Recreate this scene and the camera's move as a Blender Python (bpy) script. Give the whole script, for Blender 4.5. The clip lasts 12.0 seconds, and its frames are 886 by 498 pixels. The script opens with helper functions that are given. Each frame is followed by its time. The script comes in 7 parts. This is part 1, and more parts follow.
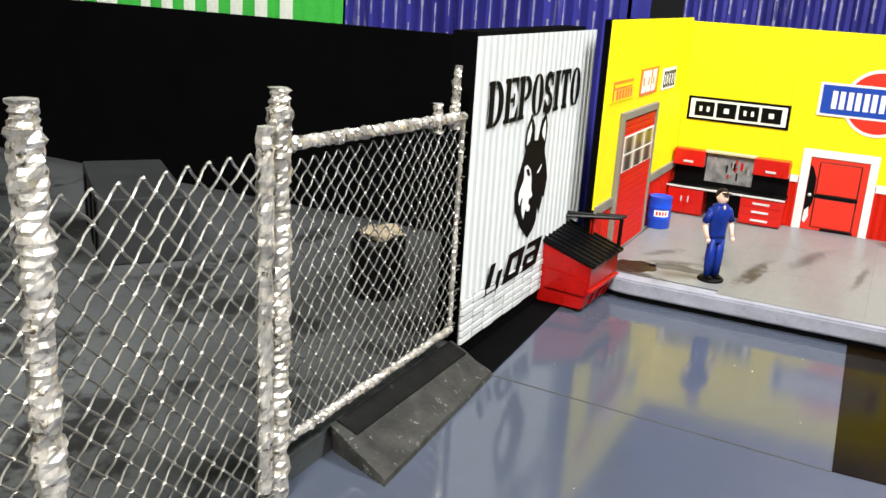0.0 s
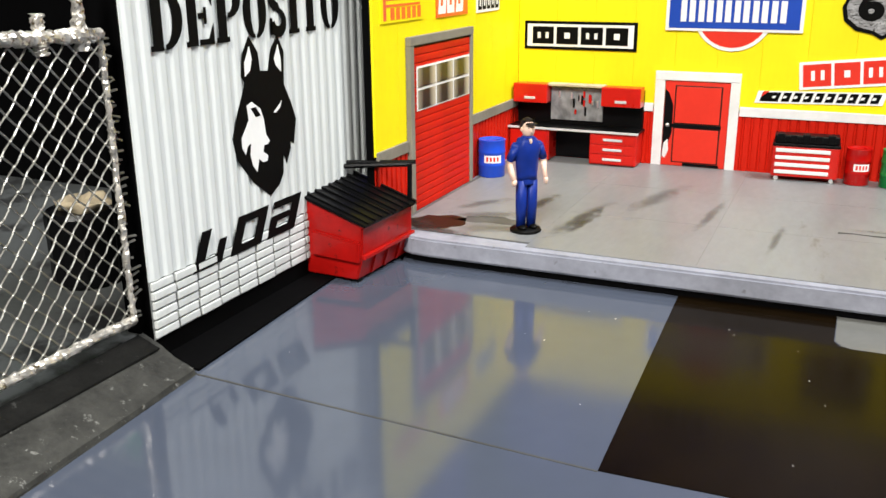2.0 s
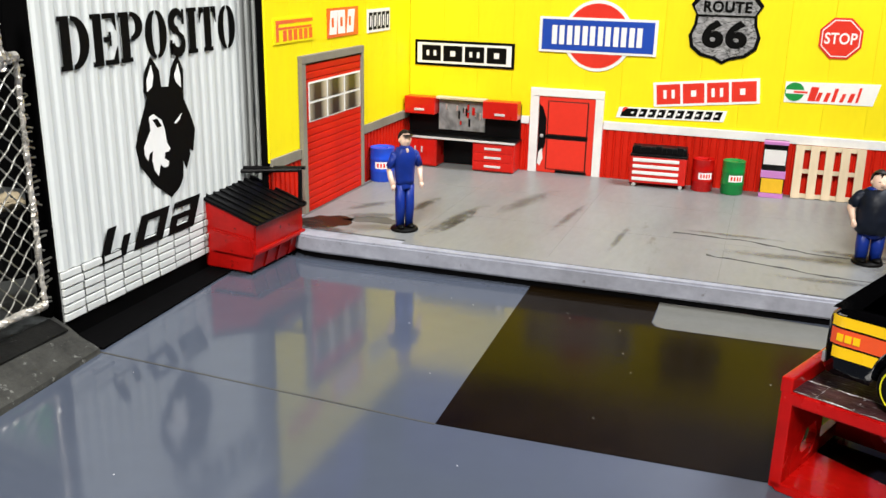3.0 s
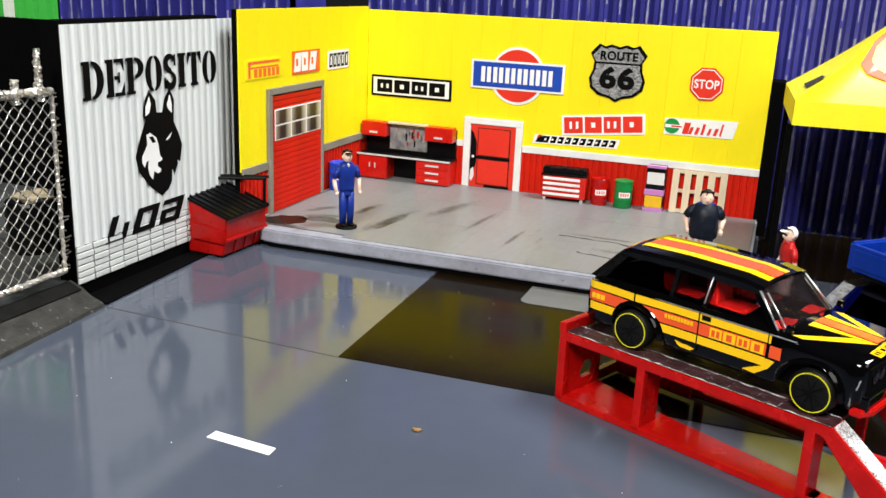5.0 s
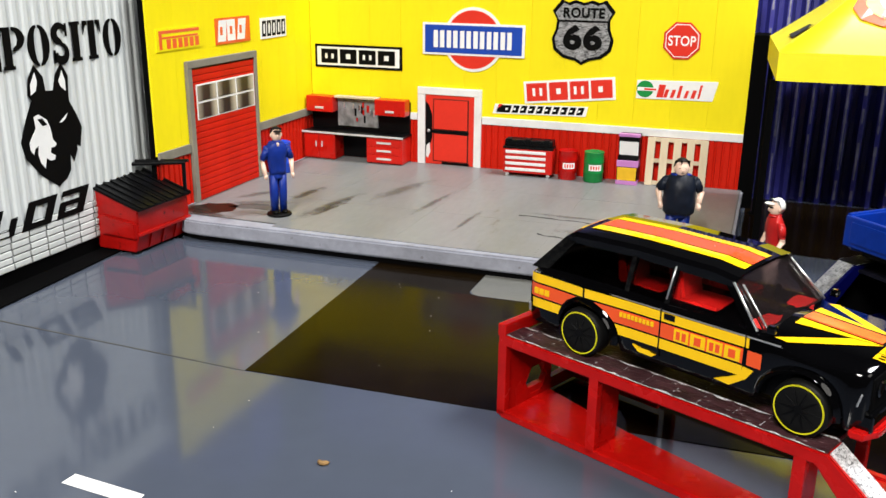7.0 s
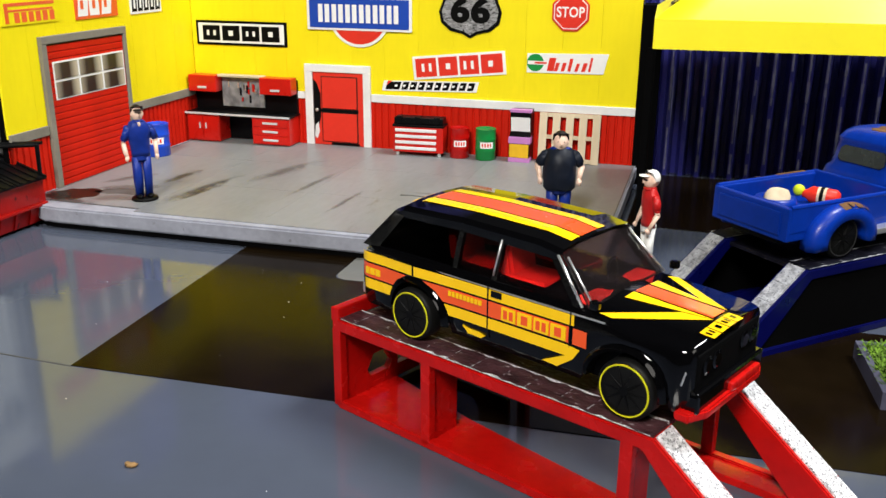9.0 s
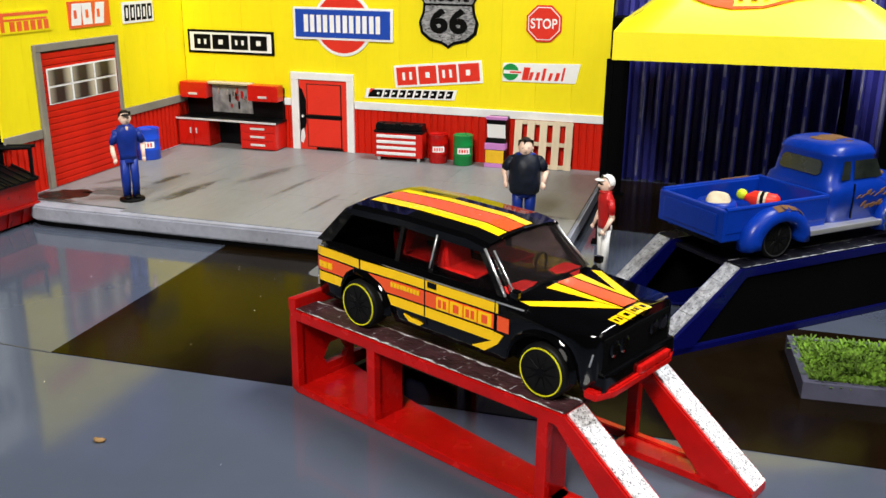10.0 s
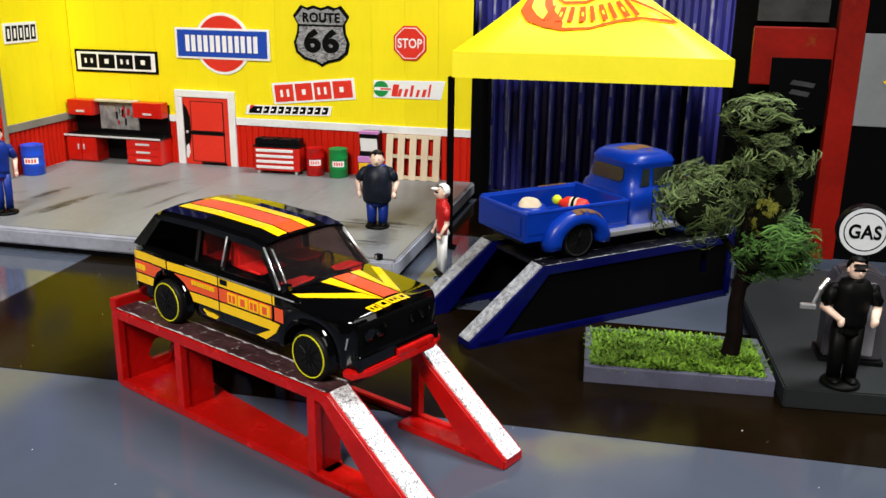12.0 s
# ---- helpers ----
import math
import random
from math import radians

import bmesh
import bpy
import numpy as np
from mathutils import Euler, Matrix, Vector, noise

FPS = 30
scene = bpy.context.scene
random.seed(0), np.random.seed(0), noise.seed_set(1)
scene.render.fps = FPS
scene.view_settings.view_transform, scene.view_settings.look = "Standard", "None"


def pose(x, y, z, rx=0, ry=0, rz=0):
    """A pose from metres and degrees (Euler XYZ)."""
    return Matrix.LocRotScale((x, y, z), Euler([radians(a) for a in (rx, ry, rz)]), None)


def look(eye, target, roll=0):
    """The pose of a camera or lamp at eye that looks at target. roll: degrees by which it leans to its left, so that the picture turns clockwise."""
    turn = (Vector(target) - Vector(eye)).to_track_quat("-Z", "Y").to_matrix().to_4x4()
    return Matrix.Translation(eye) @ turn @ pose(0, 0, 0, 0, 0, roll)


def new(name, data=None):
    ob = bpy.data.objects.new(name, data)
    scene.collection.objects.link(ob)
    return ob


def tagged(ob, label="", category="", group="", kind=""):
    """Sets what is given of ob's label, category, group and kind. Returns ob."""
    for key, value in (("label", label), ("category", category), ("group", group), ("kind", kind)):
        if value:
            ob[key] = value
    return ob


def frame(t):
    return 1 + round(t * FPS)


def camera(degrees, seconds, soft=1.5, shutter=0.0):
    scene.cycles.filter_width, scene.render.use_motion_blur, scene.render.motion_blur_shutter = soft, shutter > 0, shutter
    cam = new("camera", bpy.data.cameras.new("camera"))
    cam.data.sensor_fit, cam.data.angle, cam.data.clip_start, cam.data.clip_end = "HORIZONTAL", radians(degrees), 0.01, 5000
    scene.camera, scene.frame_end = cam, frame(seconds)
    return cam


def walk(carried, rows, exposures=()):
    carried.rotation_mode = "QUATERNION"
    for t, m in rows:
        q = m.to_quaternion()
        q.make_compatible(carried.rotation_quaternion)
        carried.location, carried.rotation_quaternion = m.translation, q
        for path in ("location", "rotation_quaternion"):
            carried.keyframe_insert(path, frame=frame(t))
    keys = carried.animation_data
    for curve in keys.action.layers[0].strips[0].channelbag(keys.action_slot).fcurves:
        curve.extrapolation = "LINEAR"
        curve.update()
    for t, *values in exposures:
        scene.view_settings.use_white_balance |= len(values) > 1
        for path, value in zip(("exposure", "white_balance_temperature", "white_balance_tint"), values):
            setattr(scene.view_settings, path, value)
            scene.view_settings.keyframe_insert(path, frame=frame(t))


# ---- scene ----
# All lengths below are in model units of 11.2 mm (a diorama at about 1:64).
K = 0.0112

# ------------------------------------------------------------------ camera
cam = camera(52.0, 12.0, soft=1.5)
ROWS = [
    (0.0, 2.830, -2.939, 8.561, 26.147, -16.451, 3.578),
    (0.5, 3.789, -3.312, 8.620, 23.240, -16.390, 3.795),
    (1.0, 5.102, -3.044, 8.455, 21.946, -16.204, 2.586),
    (1.5, 5.020, 1.252, 7.642, 23.875, -17.608, 1.086),
    (2.0, 5.513, 3.300, 6.917, 24.238, -17.734, -0.460),
    (2.5, 6.655, 2.398, 7.255, 21.087, -17.759, 0.625),
    (3.0, 7.591, 1.219, 7.622, 19.368, -17.544, 1.125),
    (5.0, 12.140, -4.103, 8.961, 19.764, -16.442, 2.489),
    (5.5, 12.219, -2.966, 8.741, 19.961, -16.811, 1.972),
    (6.0, 12.223, -2.094, 8.564, 20.340, -17.105, 1.509),
    (6.5, 12.354, -1.332, 8.432, 20.408, -17.407, 1.077),
    (8.5, 13.279, 1.604, 7.665, 16.071, -18.588, -0.000),
    (9.0, 14.063, 1.310, 7.684, 16.159, -18.520, 0.392),
    (9.5, 15.004, 0.812, 7.787, 16.540, -18.234, 0.565),
    (10.0, 15.433, 0.448, 7.885, 16.706, -18.063, 0.647),
    (10.5, 16.510, 0.101, 7.979, 16.759, -17.687, 0.756),
    (11.0, 17.247, -0.357, 8.056, 15.993, -17.251, 0.904),
    (11.5, 17.790, -0.795, 8.184, 15.203, -17.057, 0.814),
    (12.0, 18.685, -0.391, 8.149, 13.667, -17.041, 0.748),
]


def stand(x, y, z, yaw, pitch, roll):
    a, b = radians(yaw), radians(pitch)
    eye = Vector((x, y, z)) * K
    ahead = Vector((-math.sin(a) * math.cos(b), math.cos(a) * math.cos(b), math.sin(b)))
    return look(eye, eye + ahead, roll)


walk(cam, [(r[0], stand(*r[1:])) for r in ROWS], exposures=[(0.0, -0.02), (1.0, -0.09), (3.0, -0.24), (6.0, -0.34), (9.0, -0.46), (12.0, -0.55)])

# ------------------------------------------------------------------ light
world = bpy.data.worlds.new("room_air")
world.use_nodes = True
world.node_tree.nodes["Background"].inputs[0].default_value = (0.9, 0.95, 1.0, 1)
world.node_tree.nodes["Background"].inputs[1].default_value = 0.004
scene.world = world


def area_lamp(name, at, to, size, watts, colour):
    data = bpy.data.lights.new(name, "AREA")
    data.shape, data.size, data.energy, data.color = "DISK", size, watts, colour
    ob = new(name, data)
    ob.matrix_world = look(Vector(at) * K, Vector(to) * K)
    return ob


# the lamps of the room: one in front, one far to the right, one high up behind
area_lamp("wall_lamp", (8, -42, 57), (6, 26, 3), 0.24, 14.6, (1.0, 0.965, 0.90))
area_lamp("side_lamp", (66, -18, 60), (4, 24, 3), 0.60, 3.4, (1.0, 0.965, 0.90))
area_lamp("ceiling_lamp", (49, 30, 88), (12, 22, 0), 0.30, 20.0, (0.97, 0.985, 1.0))

# ------------------------------------------------------------------ materials


def nodes_of(name):
    m = bpy.data.materials.new(name)
    m.use_nodes = True
    nt = m.node_tree
    return m, nt, nt.nodes["Principled BSDF"]


def surface(name, colour, rough=0.5, metal=0.0, vary=0.12, scale=300.0, fine=2500.0, bump=0.15, stain=None, stain_at=0.62,
            coat=0.0, rough_vary=0.1, per_piece=0.0, spec=0.25, stretch=(1, 1, 1), per_island=0.0, coat_rough=0.05):
    """Paint, card, plastic, metal: two scales of noise in colour and roughness, a fine bump, optional stains."""
    m, nt, b = nodes_of(name)
    N, L = nt.nodes, nt.links
    tc = N.new("ShaderNodeTexCoord")
    mp = N.new("ShaderNodeMapping")
    mp.inputs["Scale"].default_value = stretch
    L.new(tc.outputs["Object"], mp.inputs["Vector"])
    big, small = N.new("ShaderNodeTexNoise"), N.new("ShaderNodeTexNoise")
    big.inputs["Scale"].default_value, small.inputs["Scale"].default_value = scale * 0.25, fine * 0.25
    big.inputs["Detail"].default_value, small.inputs["Detail"].default_value = 5, 3
    L.new(mp.outputs[0], big.inputs["Vector"])
    L.new(mp.outputs[0], small.inputs["Vector"])
    mix = N.new("ShaderNodeMath")
    mix.operation = "MULTIPLY_ADD"
    L.new(small.outputs["Fac"], mix.inputs[0])
    mix.inputs[1].default_value = 0.35
    L.new(big.outputs["Fac"], mix.inputs[2])
    ramp = N.new("ShaderNodeMapRange")
    ramp.inputs["From Min"].default_value, ramp.inputs["From Max"].default_value = 0.4, 0.95
    ramp.inputs["To Min"].default_value, ramp.inputs["To Max"].default_value = 1 - vary, 1 + vary
    L.new(mix.outputs[0], ramp.inputs["Value"])
    value = ramp.outputs[0]
    if per_piece or per_island:
        info = N.new("ShaderNodeNewGeometry" if per_island else "ShaderNodeObjectInfo")
        per_piece = per_piece or per_island
        r2 = N.new("ShaderNodeMapRange")
        r2.inputs["To Min"].default_value, r2.inputs["To Max"].default_value = 1 - per_piece, 1 + per_piece
        L.new(info.outputs["Random Per Island" if per_island else "Random"], r2.inputs["Value"])
        mul = N.new("ShaderNodeMath")
        mul.operation = "MULTIPLY"
        L.new(value, mul.inputs[0])
        L.new(r2.outputs[0], mul.inputs[1])
        value = mul.outputs[0]
    hsv = N.new("ShaderNodeHueSaturation")
    hsv.inputs["Color"].default_value = (*colour, 1)
    L.new(value, hsv.inputs["Value"])
    out = hsv.outputs[0]
    if stain:
        st = N.new("ShaderNodeTexNoise")
        st.inputs["Scale"].default_value, st.inputs["Detail"].default_value, st.inputs["Roughness"].default_value = scale * 0.6, 8, 0.7
        L.new(mp.outputs[0], st.inputs["Vector"])
        cr = N.new("ShaderNodeMapRange")
        cr.inputs["From Min"].default_value, cr.inputs["From Max"].default_value = stain_at, stain_at + 0.07
        L.new(st.outputs["Fac"], cr.inputs["Value"])
        mx = N.new("ShaderNodeMix")
        mx.data_type = "RGBA"
        L.new(cr.outputs[0], mx.inputs[0])
        L.new(out, mx.inputs[6])
        mx.inputs[7].default_value = (*stain, 1)
        out = mx.outputs[2]
    L.new(out, b.inputs["Base Color"])
    rr = N.new("ShaderNodeMapRange")
    rr.inputs["To Min"].default_value, rr.inputs["To Max"].default_value = max(rough - rough_vary, 0.02), min(rough + rough_vary, 1)
    L.new(big.outputs["Fac"], rr.inputs["Value"])
    L.new(rr.outputs[0], b.inputs["Roughness"])
    b.inputs["Metallic"].default_value = metal
    b.inputs["Coat Weight"].default_value = coat
    b.inputs["Coat Roughness"].default_value = coat_rough
    b.inputs["Specular IOR Level"].default_value = spec
    if bump:
        bp = N.new("ShaderNodeBump")
        bp.inputs["Strength"].default_value, bp.inputs["Distance"].default_value = bump, 0.0002
        L.new(small.outputs["Fac"], bp.inputs["Height"])
        L.new(bp.outputs[0], b.inputs["Normal"])
    return m


YELLOW = surface("yellow_card", (0.84, 0.70, 0.004), 0.55, vary=0.05, bump=0.05, per_piece=0.02, stretch=(1, 1, 0.3))
RED_CARD = surface("red_card", (0.52, 0.013, 0.004), 0.5, vary=0.15, bump=0.1, stretch=(1, 1, 0.3), spec=0.12)
WHITE_CARD = surface("white_card", (0.585, 0.613, 0.608), 0.5, vary=0.06, bump=0.1, per_piece=0.03, stretch=(1, 1, 0.25))
WHITE_TRIM = surface("white_trim", (0.72, 0.72, 0.72), 0.55, vary=0.12, bump=0.3, stain=(0.35, 0.35, 0.36), stain_at=0.66)
GREY_TRIM = surface("grey_trim", (0.2, 0.185, 0.15), 0.7, vary=0.2, bump=0.4)
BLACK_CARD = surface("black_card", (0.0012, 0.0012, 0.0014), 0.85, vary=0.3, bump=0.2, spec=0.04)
BRICK_WHITE = surface("white_brick", (0.58, 0.6, 0.59), 0.7, vary=0.15, bump=0.4, per_piece=0.08)
GROUND = surface("glossy_grey_board", (0.060, 0.071, 0.098), 0.10, vary=0.09, scale=60, fine=600, bump=0.08, rough_vary=0.06, spec=0.6)
BLACK_MAT = surface("glossy_black_board", (0.006, 0.0036, 0.0016), 0.14, vary=0.4, scale=160, fine=700, bump=0.08, rough_vary=0.06, stain=(0.02, 0.018, 0.013), stain_at=0.72, spec=0.045)
PAVE_GREY = surface("pale_grey_board", (0.125, 0.125, 0.117), 0.2, vary=0.1, bump=0.03)
CONCRETE = surface("grey_floor_paint", (0.178, 0.184, 0.19), 0.36, vary=0.22, scale=150, bump=0.25, stain=(0.115, 0.112, 0.104), stain_at=0.64, stretch=(1, 0.3, 1))
KERB = surface("pale_kerb", (0.27, 0.28, 0.33), 0.55, vary=0.25, scale=500, bump=0.3, stain=(0.16, 0.16, 0.18), stain_at=0.63)
OIL = surface("oil_stain", (0.014, 0.009, 0.006), 0.4, vary=0.35, bump=0.1)
OIL_SHADE_THIN = surface("thin_oil_and_shade", (0.088, 0.089, 0.088), 0.5, vary=0.4, bump=0.1)
CRACK = surface("crack", (0.05, 0.05, 0.048), 0.9, vary=0.3)
ASPHALT = surface("asphalt_ramp", (0.028, 0.028, 0.025), 0.7, vary=0.6, scale=700, fine=4000, bump=1.0, stain=(0.15, 0.15, 0.14), stain_at=0.60)
ASPHALT_SHADE = surface("shaded_asphalt", (0.006, 0.006, 0.0055), 0.8, vary=0.6, scale=700, fine=4000, bump=1.0, stain=(0.04, 0.04, 0.037), stain_at=0.62, spec=0.1)
# Grey with large dark blotches.
LOT = surface("lot_floor", (0.058, 0.062, 0.062), 0.5, vary=0.35, scale=70, bump=0.3, stain=(0.018, 0.018, 0.018), stain_at=0.52)
KNOT = surface("bright_wire_twist", (0.40, 0.395, 0.36), 0.4, metal=0.5, vary=0.6, scale=2000, bump=0.2)
WIRE = surface("galvanised_wire", (0.24, 0.235, 0.21), 0.4, metal=0.8, vary=0.35, bump=0.2)
POST = surface("solder_steel", (0.64, 0.61, 0.55), 0.3, metal=0.7, vary=0.6, scale=900, bump=1.0, stain=(0.10, 0.07, 0.03), stain_at=0.56)
RED_PAINT = surface("red_enamel", (0.40, 0.004, 0.003), 0.26, vary=0.22, scale=500, bump=0.35, coat=0.3)
RED_DULL = surface("dull_red_steel", (0.19, 0.004, 0.001), 0.5, vary=0.4, scale=200, bump=0.2, spec=0.15, stain=(0.2, 0.03, 0.004), stain_at=0.62)
RED_SKIP = surface("scuffed_red_enamel", (0.30, 0.004, 0.003), 0.32, vary=0.3, scale=400, bump=0.3, coat=0.15, stain=(0.03, 0.003, 0.002), stain_at=0.60)
RED_SIGN = surface("red_print", (0.66, 0.03, 0.015), 0.45, vary=0.08)
ORANGE = surface("orange_print", (0.75, 0.10, 0.02), 0.3, vary=0.06, coat=0.5, bump=0.03)
BLUE_SIGN = surface("blue_print", (0.01, 0.055, 0.38), 0.45, vary=0.08)
WHITE_SIGN = surface("white_print", (0.8, 0.8, 0.79), 0.45, vary=0.06)
BLACK_SIGN = surface("black_print", (0.003, 0.003, 0.003), 0.6, vary=0.2, spec=0.05)
GREEN_SIGN = surface("green_print", (0.01, 0.25, 0.05), 0.45, vary=0.1)
SHIELD = surface("worn_shield", (0.28, 0.28, 0.29), 0.5, vary=0.6, scale=1500, bump=0.3, stain=(0.03, 0.03, 0.03), stain_at=0.52, stretch=(1, 1, 3))
RED_METAL = surface("red_furniture", (0.50, 0.010, 0.005), 0.3, vary=0.15, coat=0.2, bump=0.05)
BLACK_METAL = surface("black_plastic", (0.003, 0.003, 0.0034), 0.33, vary=0.3, bump=0.2, spec=0.1)
SILVER = surface("silver_paint", (0.62, 0.62, 0.63), 0.4, metal=0.2, vary=0.12, bump=0.1)
CHROME = surface("bright_metal", (0.75, 0.75, 0.75), 0.3, metal=0.85, vary=0.1, bump=0.05)
PEG = surface("pegboard", (0.25, 0.26, 0.27), 0.4, metal=0.3, vary=0.5, scale=1200, bump=0.3)
GLASS_DARK, nt_, b_ = nodes_of("printed_reflection_pane")
tc_, sp_, rp_ = (nt_.nodes.new(k) for k in ("ShaderNodeTexCoord", "ShaderNodeSeparateXYZ", "ShaderNodeValToRGB"))
nt_.links.new(tc_.outputs["Generated"], sp_.inputs[0])
nt_.links.new(sp_.outputs[1], rp_.inputs[0])
nt_.links.new(rp_.outputs[0], b_.inputs["Base Color"])
# Dark middle and pale sides: reflections in the glass, put into the printed colour.
for pos_, col_ in ((0.0, (0.30, 0.27, 0.20)), (0.3, (0.02, 0.018, 0.015)), (0.62, (0.012, 0.011, 0.01)), (0.9, (0.42, 0.38, 0.28))):
    e_ = rp_.color_ramp.elements.new(pos_) if pos_ not in (0.0,) else rp_.color_ramp.elements[0]
    e_.position, e_.color = pos_, (*col_, 1)
rp_.color_ramp.elements[-1].color = (0.5, 0.45, 0.34, 1)
b_.inputs["Roughness"].default_value = 0.3
TRUCK_PANE = surface("smoky_pane", (0.014, 0.018, 0.016), 0.1, vary=0.6, scale=500, bump=0.0, spec=0.6)
PEG_DARK = surface("dark_panel", (0.03, 0.03, 0.032), 0.5, vary=0.4, scale=600, bump=0.2)
WOOD = surface("pale_wood", (0.58, 0.47, 0.33), 0.7, vary=0.2, bump=0.3, per_piece=0.08, stretch=(1, 1, 0.2))
BLUE_DRUM = surface("blue_drum_paint", (0.01, 0.06, 0.5), 0.3, vary=0.12, coat=0.3)
GREEN_DRUM = surface("green_drum_paint", (0.005, 0.19, 0.04), 0.3, vary=0.12, coat=0.3)
BLUE_CONT = surface("blue_container_paint", (0.036, 0.036, 0.25), 0.3, vary=0.4, scale=240, bump=0.3, stretch=(1, 1, 0.12), spec=0.5, stain=(0.20, 0.20, 0.34), stain_at=0.59)
PALE_BLUE = surface("pale_blue_paint", (0.26, 0.26, 0.38), 0.35, vary=0.5, scale=900, bump=0.3)
GREEN_CONT = surface("green_container_paint", (0.05, 0.42, 0.06), 0.5, vary=0.2, scale=120, bump=0.2)
PALE_CONT = surface("pale_container_paint", (0.66, 0.7, 0.64), 0.5, vary=0.15, scale=120, bump=0.2)
CANVAS = surface("yellow_canvas", (0.95, 0.83, 0.006), 0.45, vary=0.05, bump=0.05, spec=0.5, coat=0.6, coat_rough=0.4)
GRIT = surface("silver_grit", (0.78, 0.78, 0.80), 0.4, metal=0.25, vary=0.5, scale=4200, fine=12000, bump=1.0, stain=(0.10, 0.10, 0.11), stain_at=0.52)
GRIT_GREY = surface("grey_grit", (0.36, 0.37, 0.40), 0.45, metal=0.3, vary=0.6, scale=2600, fine=7000, bump=1.0, stain=(0.07, 0.07, 0.08), stain_at=0.56)
GRIT_DARK = surface("worn_deck", (0.055, 0.022, 0.026), 0.42, metal=0.2, vary=0.7, scale=1500, fine=6000, bump=1.0, stain=(0.42, 0.36, 0.38), stain_at=0.60, stretch=(0.55, 1, 1))
DECK_BLACK = surface("black_worn_deck", (0.006, 0.006, 0.012), 0.42, metal=0.2, vary=0.7, scale=900, fine=5000, bump=1.0, stain=(0.2, 0.2, 0.22), stain_at=0.62, stretch=(0.35, 1, 1))
BLUE_RAMP = surface("blue_enamel", (0.001, 0.0018, 0.055), 0.3, vary=0.15, coat=0.3, bump=0.15)
CAR_BLACK = surface("black_car_paint", (0.0012, 0.0012, 0.0015), 0.06, vary=0.1, bump=0.0, coat=0.35, rough_vary=0.03, spec=0.25)
CAR_YELLOW = surface("yellow_stripe", (0.85, 0.52, 0.004), 0.25, vary=0.05, bump=0.0, coat=0.7)
CAR_ORANGE = surface("orange_stripe", (0.75, 0.085, 0.018), 0.25, vary=0.05, bump=0.0, coat=0.7)
TYRE = surface("tyre_black", (0.004, 0.004, 0.004), 0.5, vary=0.2, bump=0.1, spec=0.15)
RIM_YELLOW = surface("rim_ring", (0.58, 0.55, 0.012), 0.35, vary=0.05, bump=0.0)
SEAT_RED = surface("red_interior", (0.52, 0.012, 0.01), 0.4, vary=0.15, bump=0.1)
TRUCK_BLUE = surface("truck_blue", (0.001, 0.024, 0.25), 0.34, vary=0.2, bump=0.15, coat=0.08, coat_rough=0.15, spec=0.2)
RUST = surface("rust", (0.12, 0.058, 0.022), 0.8, vary=0.4, scale=900, bump=0.5)
LEAF = surface("dried_moss", (0.092, 0.128, 0.045), 0.75, vary=0.35, scale=800, bump=0.0, per_island=0.85, spec=0.2)
LEAF_DARK = surface("dark_moss", (0.055, 0.125, 0.025), 0.75, vary=0.35, scale=800, bump=0.0, per_island=0.85, spec=0.2)
LEAF_YELLOW = surface("yellow_moss", (0.13, 0.13, 0.015), 0.8, vary=0.4, scale=800, bump=0.0)
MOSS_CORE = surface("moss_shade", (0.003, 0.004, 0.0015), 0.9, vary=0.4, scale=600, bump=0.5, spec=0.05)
BARK = surface("dark_bark", (0.005, 0.003, 0.0025), 0.85, vary=0.4, scale=900, bump=0.9, spec=0.05)
GRASS = surface("model_grass", (0.085, 0.165, 0.012), 0.8, vary=0.6, scale=300, bump=0.0, per_island=0.6)
ISLAND = surface("grey_island", (0.011, 0.013, 0.014), 0.6, vary=0.25, scale=150, bump=0.3, spec=0.25)
KERB_DARK = surface("grey_lilac_kerb", (0.07, 0.07, 0.108), 0.55, vary=0.25, scale=500, bump=0.4)
SKIN = surface("figure_flesh_paint", (0.74, 0.52, 0.41), 0.5, vary=0.12)
FIG_BLUE = surface("figure_blue_paint", (0.004, 0.022, 0.20), 0.45, vary=0.3, bump=0.4)
FIG_NAVY = surface("figure_slate_paint", (0.006, 0.009, 0.018), 0.5, vary=0.5, bump=0.4, spec=0.18)
FIG_BLACK = surface("figure_black_paint", (0.002, 0.002, 0.002), 0.5, vary=0.3, bump=0.3, spec=0.1)
FIG_RED = surface("figure_red_paint", (0.42, 0.012, 0.012), 0.4, vary=0.2, bump=0.2)
FIG_WHITE = surface("figure_white_paint", (0.7, 0.7, 0.68), 0.5, vary=0.1, bump=0.2)
FIG_HAIR = surface("figure_hair_paint", (0.012, 0.009, 0.008), 0.45, vary=0.3, bump=0.2)
PINK = surface("pink_plastic", (0.5, 0.2, 0.5), 0.4, vary=0.1)
ROOM = surface("room_wall_paint", (0.008, 0.008, 0.0085), 0.9, vary=0.05, scale=10, bump=0.0)
LIME = surface("lime_plastic", (0.5, 0.62, 0.02), 0.4, vary=0.1)
CREAM = surface("cream_cloth", (0.50, 0.42, 0.29), 0.8, vary=0.2, bump=0.5)


def clear_glass(name, tint, clarity=1.0, rough=0.03, ior=1.05):
    m, nt, b = nodes_of(name)
    b.inputs["Base Color"].default_value = (*tint, 1)
    b.inputs["Roughness"].default_value = rough
    b.inputs["Transmission Weight"].default_value = clarity
    b.inputs["IOR"].default_value = ior
    b.inputs["Specular IOR Level"].default_value = 0.9
    return m


